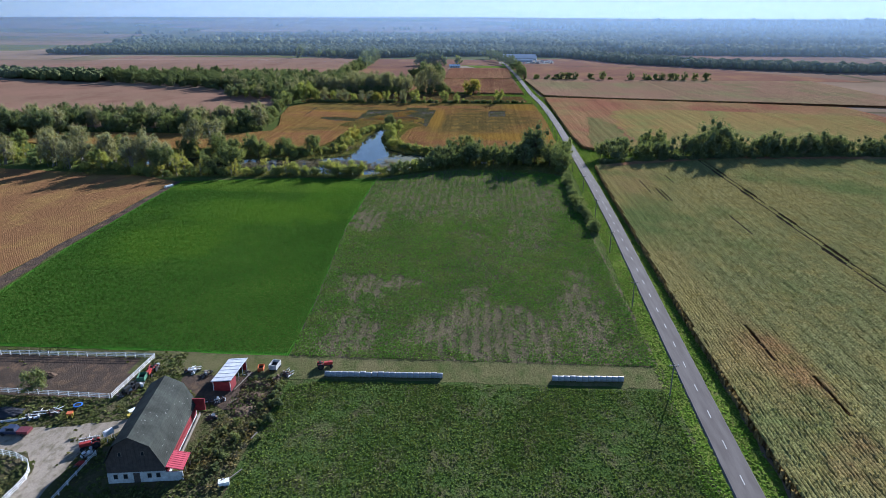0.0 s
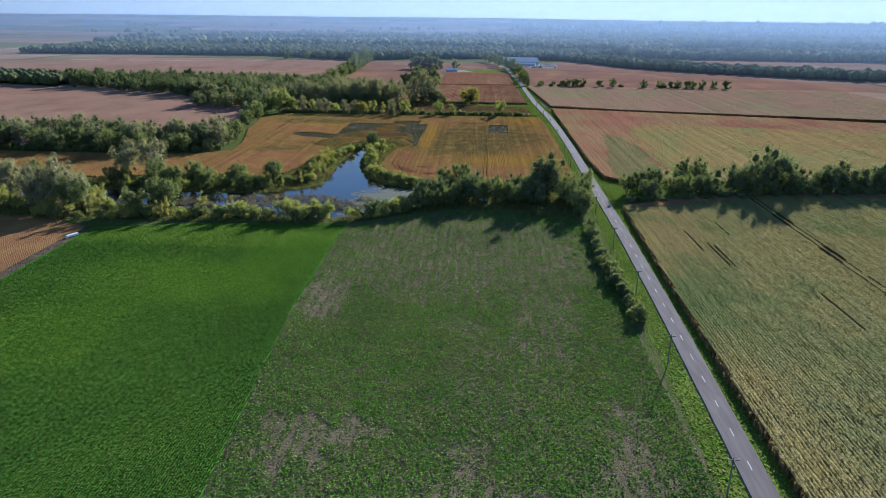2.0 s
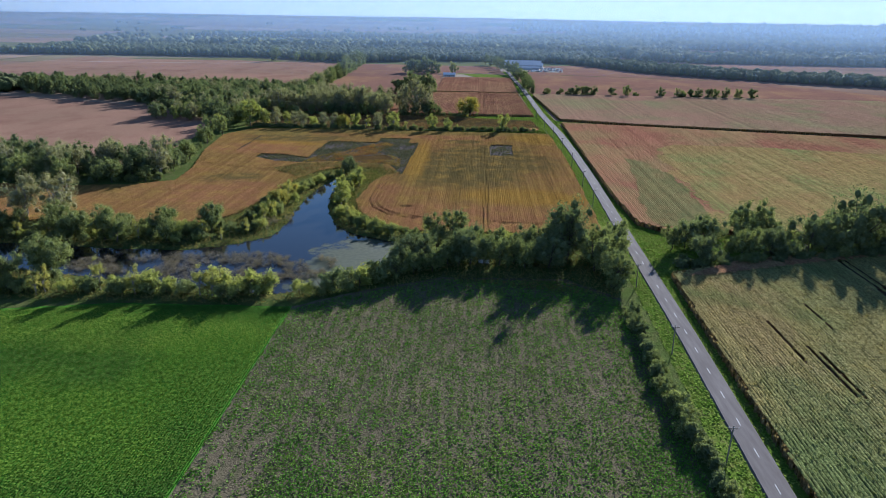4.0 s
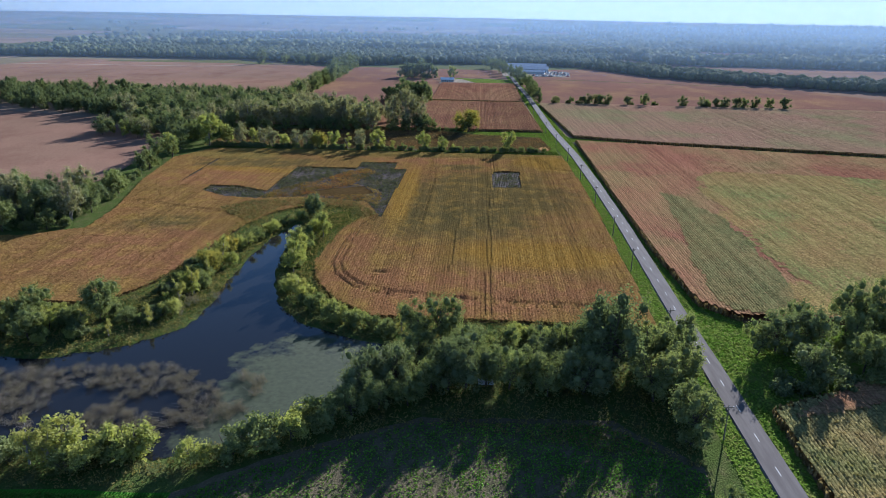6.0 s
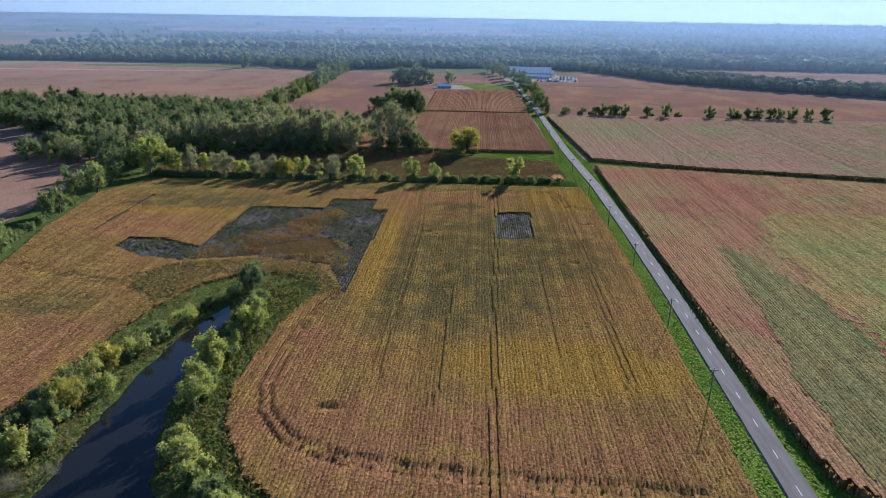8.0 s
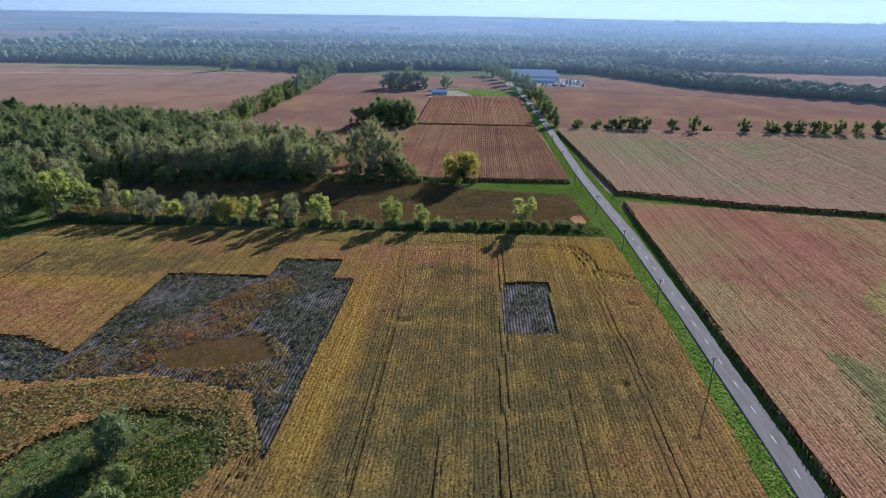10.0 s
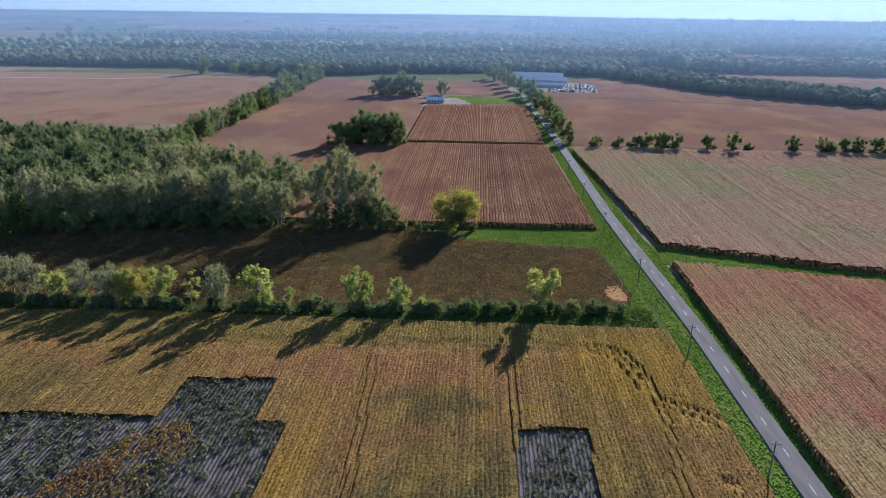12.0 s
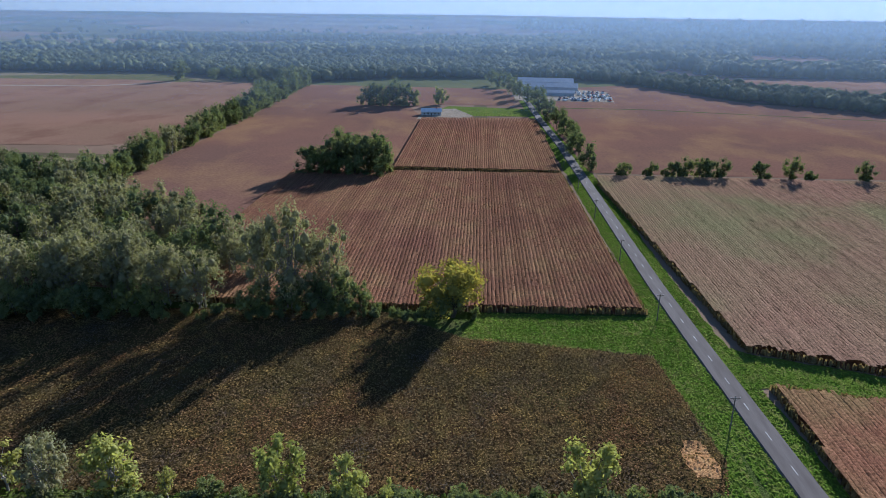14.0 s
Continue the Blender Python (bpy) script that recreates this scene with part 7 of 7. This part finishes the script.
# ---- far farmstead ----
def house():
    root = empty("farm_house", pose(-40, 1086, 0, 0, 0, 4), "small grey farmhouse with a pale roof", "house")
    bm = bmesh.new()
    prism(bm, [(-8, 0), (8, 0), (8, 3.0), (-8, 3.0)], -4, 4)
    part("wall", bm, LIME, root)
    for s in (-1, 1):
        bm = bmesh.new()
        v = [bm.verts.new(p) for p in ((-8.5, s * 4.6, 2.9), (8.5, s * 4.6, 2.9), (8.5, 0, 5.2), (-8.5, 0, 5.2), (-8.5, s * 4.6, 3.1), (8.5, s * 4.6, 3.1), (8.5, 0, 5.4), (-8.5, 0, 5.4))]
        for f in ((0, 1, 2, 3), (4, 5, 6, 7), (0, 1, 5, 4), (1, 2, 6, 5), (2, 3, 7, 6), (3, 0, 4, 7)):
            bm.faces.new([v[i] for i in f])
        bmesh.ops.recalc_face_normals(bm, faces=bm.faces)
        part("roof", bm, TIN, root, "pale grey roof slope")
    for x in (-5.5, -2.5, 3.0, 6.0):
        soft_box("window", root, GLASSY, x - 0.6, -4.08, 1.0, x + 0.6, -3.98, 2.2, 0.02)
    soft_box("door", root, DARKWOOD, -0.2, -4.1, 0, 0.9, -3.98, 2.1, 0.02)
    soft_box("chimney", root, REDWOOD, 4, -0.5, 4.8, 4.9, 0.5, 6.2, 0.03)


house()


def long_shed(x, y, rz, w, l, h, label):
    root = empty("long_shed", pose(x, y, 0, 0, 0, rz), label, "shed", "long sheds of the far farmstead")
    bm = bmesh.new()
    box(bm, -w / 2, 0, 0, w / 2, l, h)
    part("wall", bm, BLUETIN, root)
    for s in (-1, 1):
        bm = bmesh.new()
        r = h + w * 0.16
        v = [bm.verts.new(p) for p in ((s * (w / 2 + 0.4), -0.5, h - 0.05), (s * (w / 2 + 0.4), l + 0.5, h - 0.05), (0, l + 0.5, r), (0, -0.5, r), (s * (w / 2 + 0.4), -0.5, h + 0.15), (s * (w / 2 + 0.4), l + 0.5, h + 0.15), (0, l + 0.5, r + 0.2), (0, -0.5, r + 0.2))]
        for f in ((0, 1, 2, 3), (4, 5, 6, 7), (0, 1, 5, 4), (1, 2, 6, 5), (2, 3, 7, 6), (3, 0, 4, 7)):
            bm.faces.new([v[i] for i in f])
        bmesh.ops.recalc_face_normals(bm, faces=bm.faces)
        part("roof", bm, BLUETIN, root)
    for i in range(3):
        soft_box("door", root, WHITE, -w / 2 + 1.5 + i * w / 3, -0.12, 0, -w / 2 + 1.5 + i * w / 3 + w * 0.2, 0.02, h * 0.8, 0.03)
    return root


sheet("farmstead_yard", [(34, 1192), (128, 1190), (136, 1276), (108, 1300), (100, 1400), (30, 1400)], 0.05, GRAVEL, "pale gravel yard of the far farmstead", "yard")
long_shed(96, 1240, 82, 13, 40, 3.0, "long shed with a blue-grey metal roof")
long_shed(106, 1290, 84, 22, 62, 4, "big shed with a blue-grey metal roof")
long_shed(108, 1345, 85, 24, 64, 4, "rear shed with a blue-grey metal roof")


def parked(x, y, rz, mat, label, l=5.0, h=1.0):
    root = empty("parked_vehicle", pose(x, y, 0, 0, 0, rz), label, "vehicle", "vehicles in the far farmstead yard")
    soft_box("body", root, mat, -l / 2, -1.0, 0.45, l / 2, 1.0, 0.45 + h, 0.12)
    soft_box("cab", root, GLASSY, -l * 0.15, -0.9, 0.45 + h, l * 0.3, 0.9, 1.1 + h, 0.12, top=0.8)
    for sx in (-0.32, 0.32):
        for sy in (-0.9, 0.9):
            wheel(root, sx * l, sy, 0.38, 0.25, "y")
    return root


LOT = [(WHITE, "white"), (DARKBLUE, "dark blue"), (TIN, "silver grey"), (REDP, "red"), (WHITE, "white")]
protos = [parked(84 + 5 * i, 1200, 85, m, n + " parked vehicle in the gravel yard", 5.5, 1.2) for i, (m, n) in enumerate(LOT)]
for row in range(7):
    for i in range(11):
        vx, vy = 76 + 4.9 * i + RND.uniform(-1, 1) + row * 1.5, 1198 + 11.5 * row + RND.uniform(-2, 2)
        if RND.random() < 0.8 and vx < 131 and not (50 < vx < 101 and 1230 < vy < 1256):
            copy_thing(protos[RND.randrange(5)], pose(vx, vy, 0, 0, 0, 90 + RND.uniform(-25, 25)))


def pipe(x, y, rz):
    root = empty("culvert_pipe", pose(x, y, 0, 0, 0, rz), "white plastic culvert pipe at the field edge", "pipe")
    bm = bmesh.new()
    cyl(bm, (-2.2, 0, 0.7), (2.2, 0, 0.7), 0.6, 0.6, 14)
    part("pipe_body", bm, WHITE, root)
    for i in range(6):
        bm = bmesh.new()
        cyl(bm, (-2.0 + 0.8 * i, 0, 0.7), (-1.85 + 0.8 * i, 0, 0.7), 0.66, 0.66, 14)
        part("pipe_rib", bm, WHITE, root)


pipe(-148, 300, 65)
hive = empty("bee_hive", pose(2.6, 364.1, 0, 0, 0, 5), "pale wooden hive box at the field edge", "hive", "hive boxes by the thicket")
soft_box("hive_body", hive, LIME, -0.75, -0.6, 0.2, 0.75, 0.6, 0.9, 0.03)
soft_box("hive_lid", hive, LIME, -0.85, -0.7, 0.9, 0.85, 0.7, 1.02, 0.03)
soft_box("stand", hive, WOODGREY, -0.8, -0.6, 0, 0.8, 0.6, 0.2, 0.02)
copy_thing(hive, pose(4.6, 364.3, 0, 0, 0, 3))
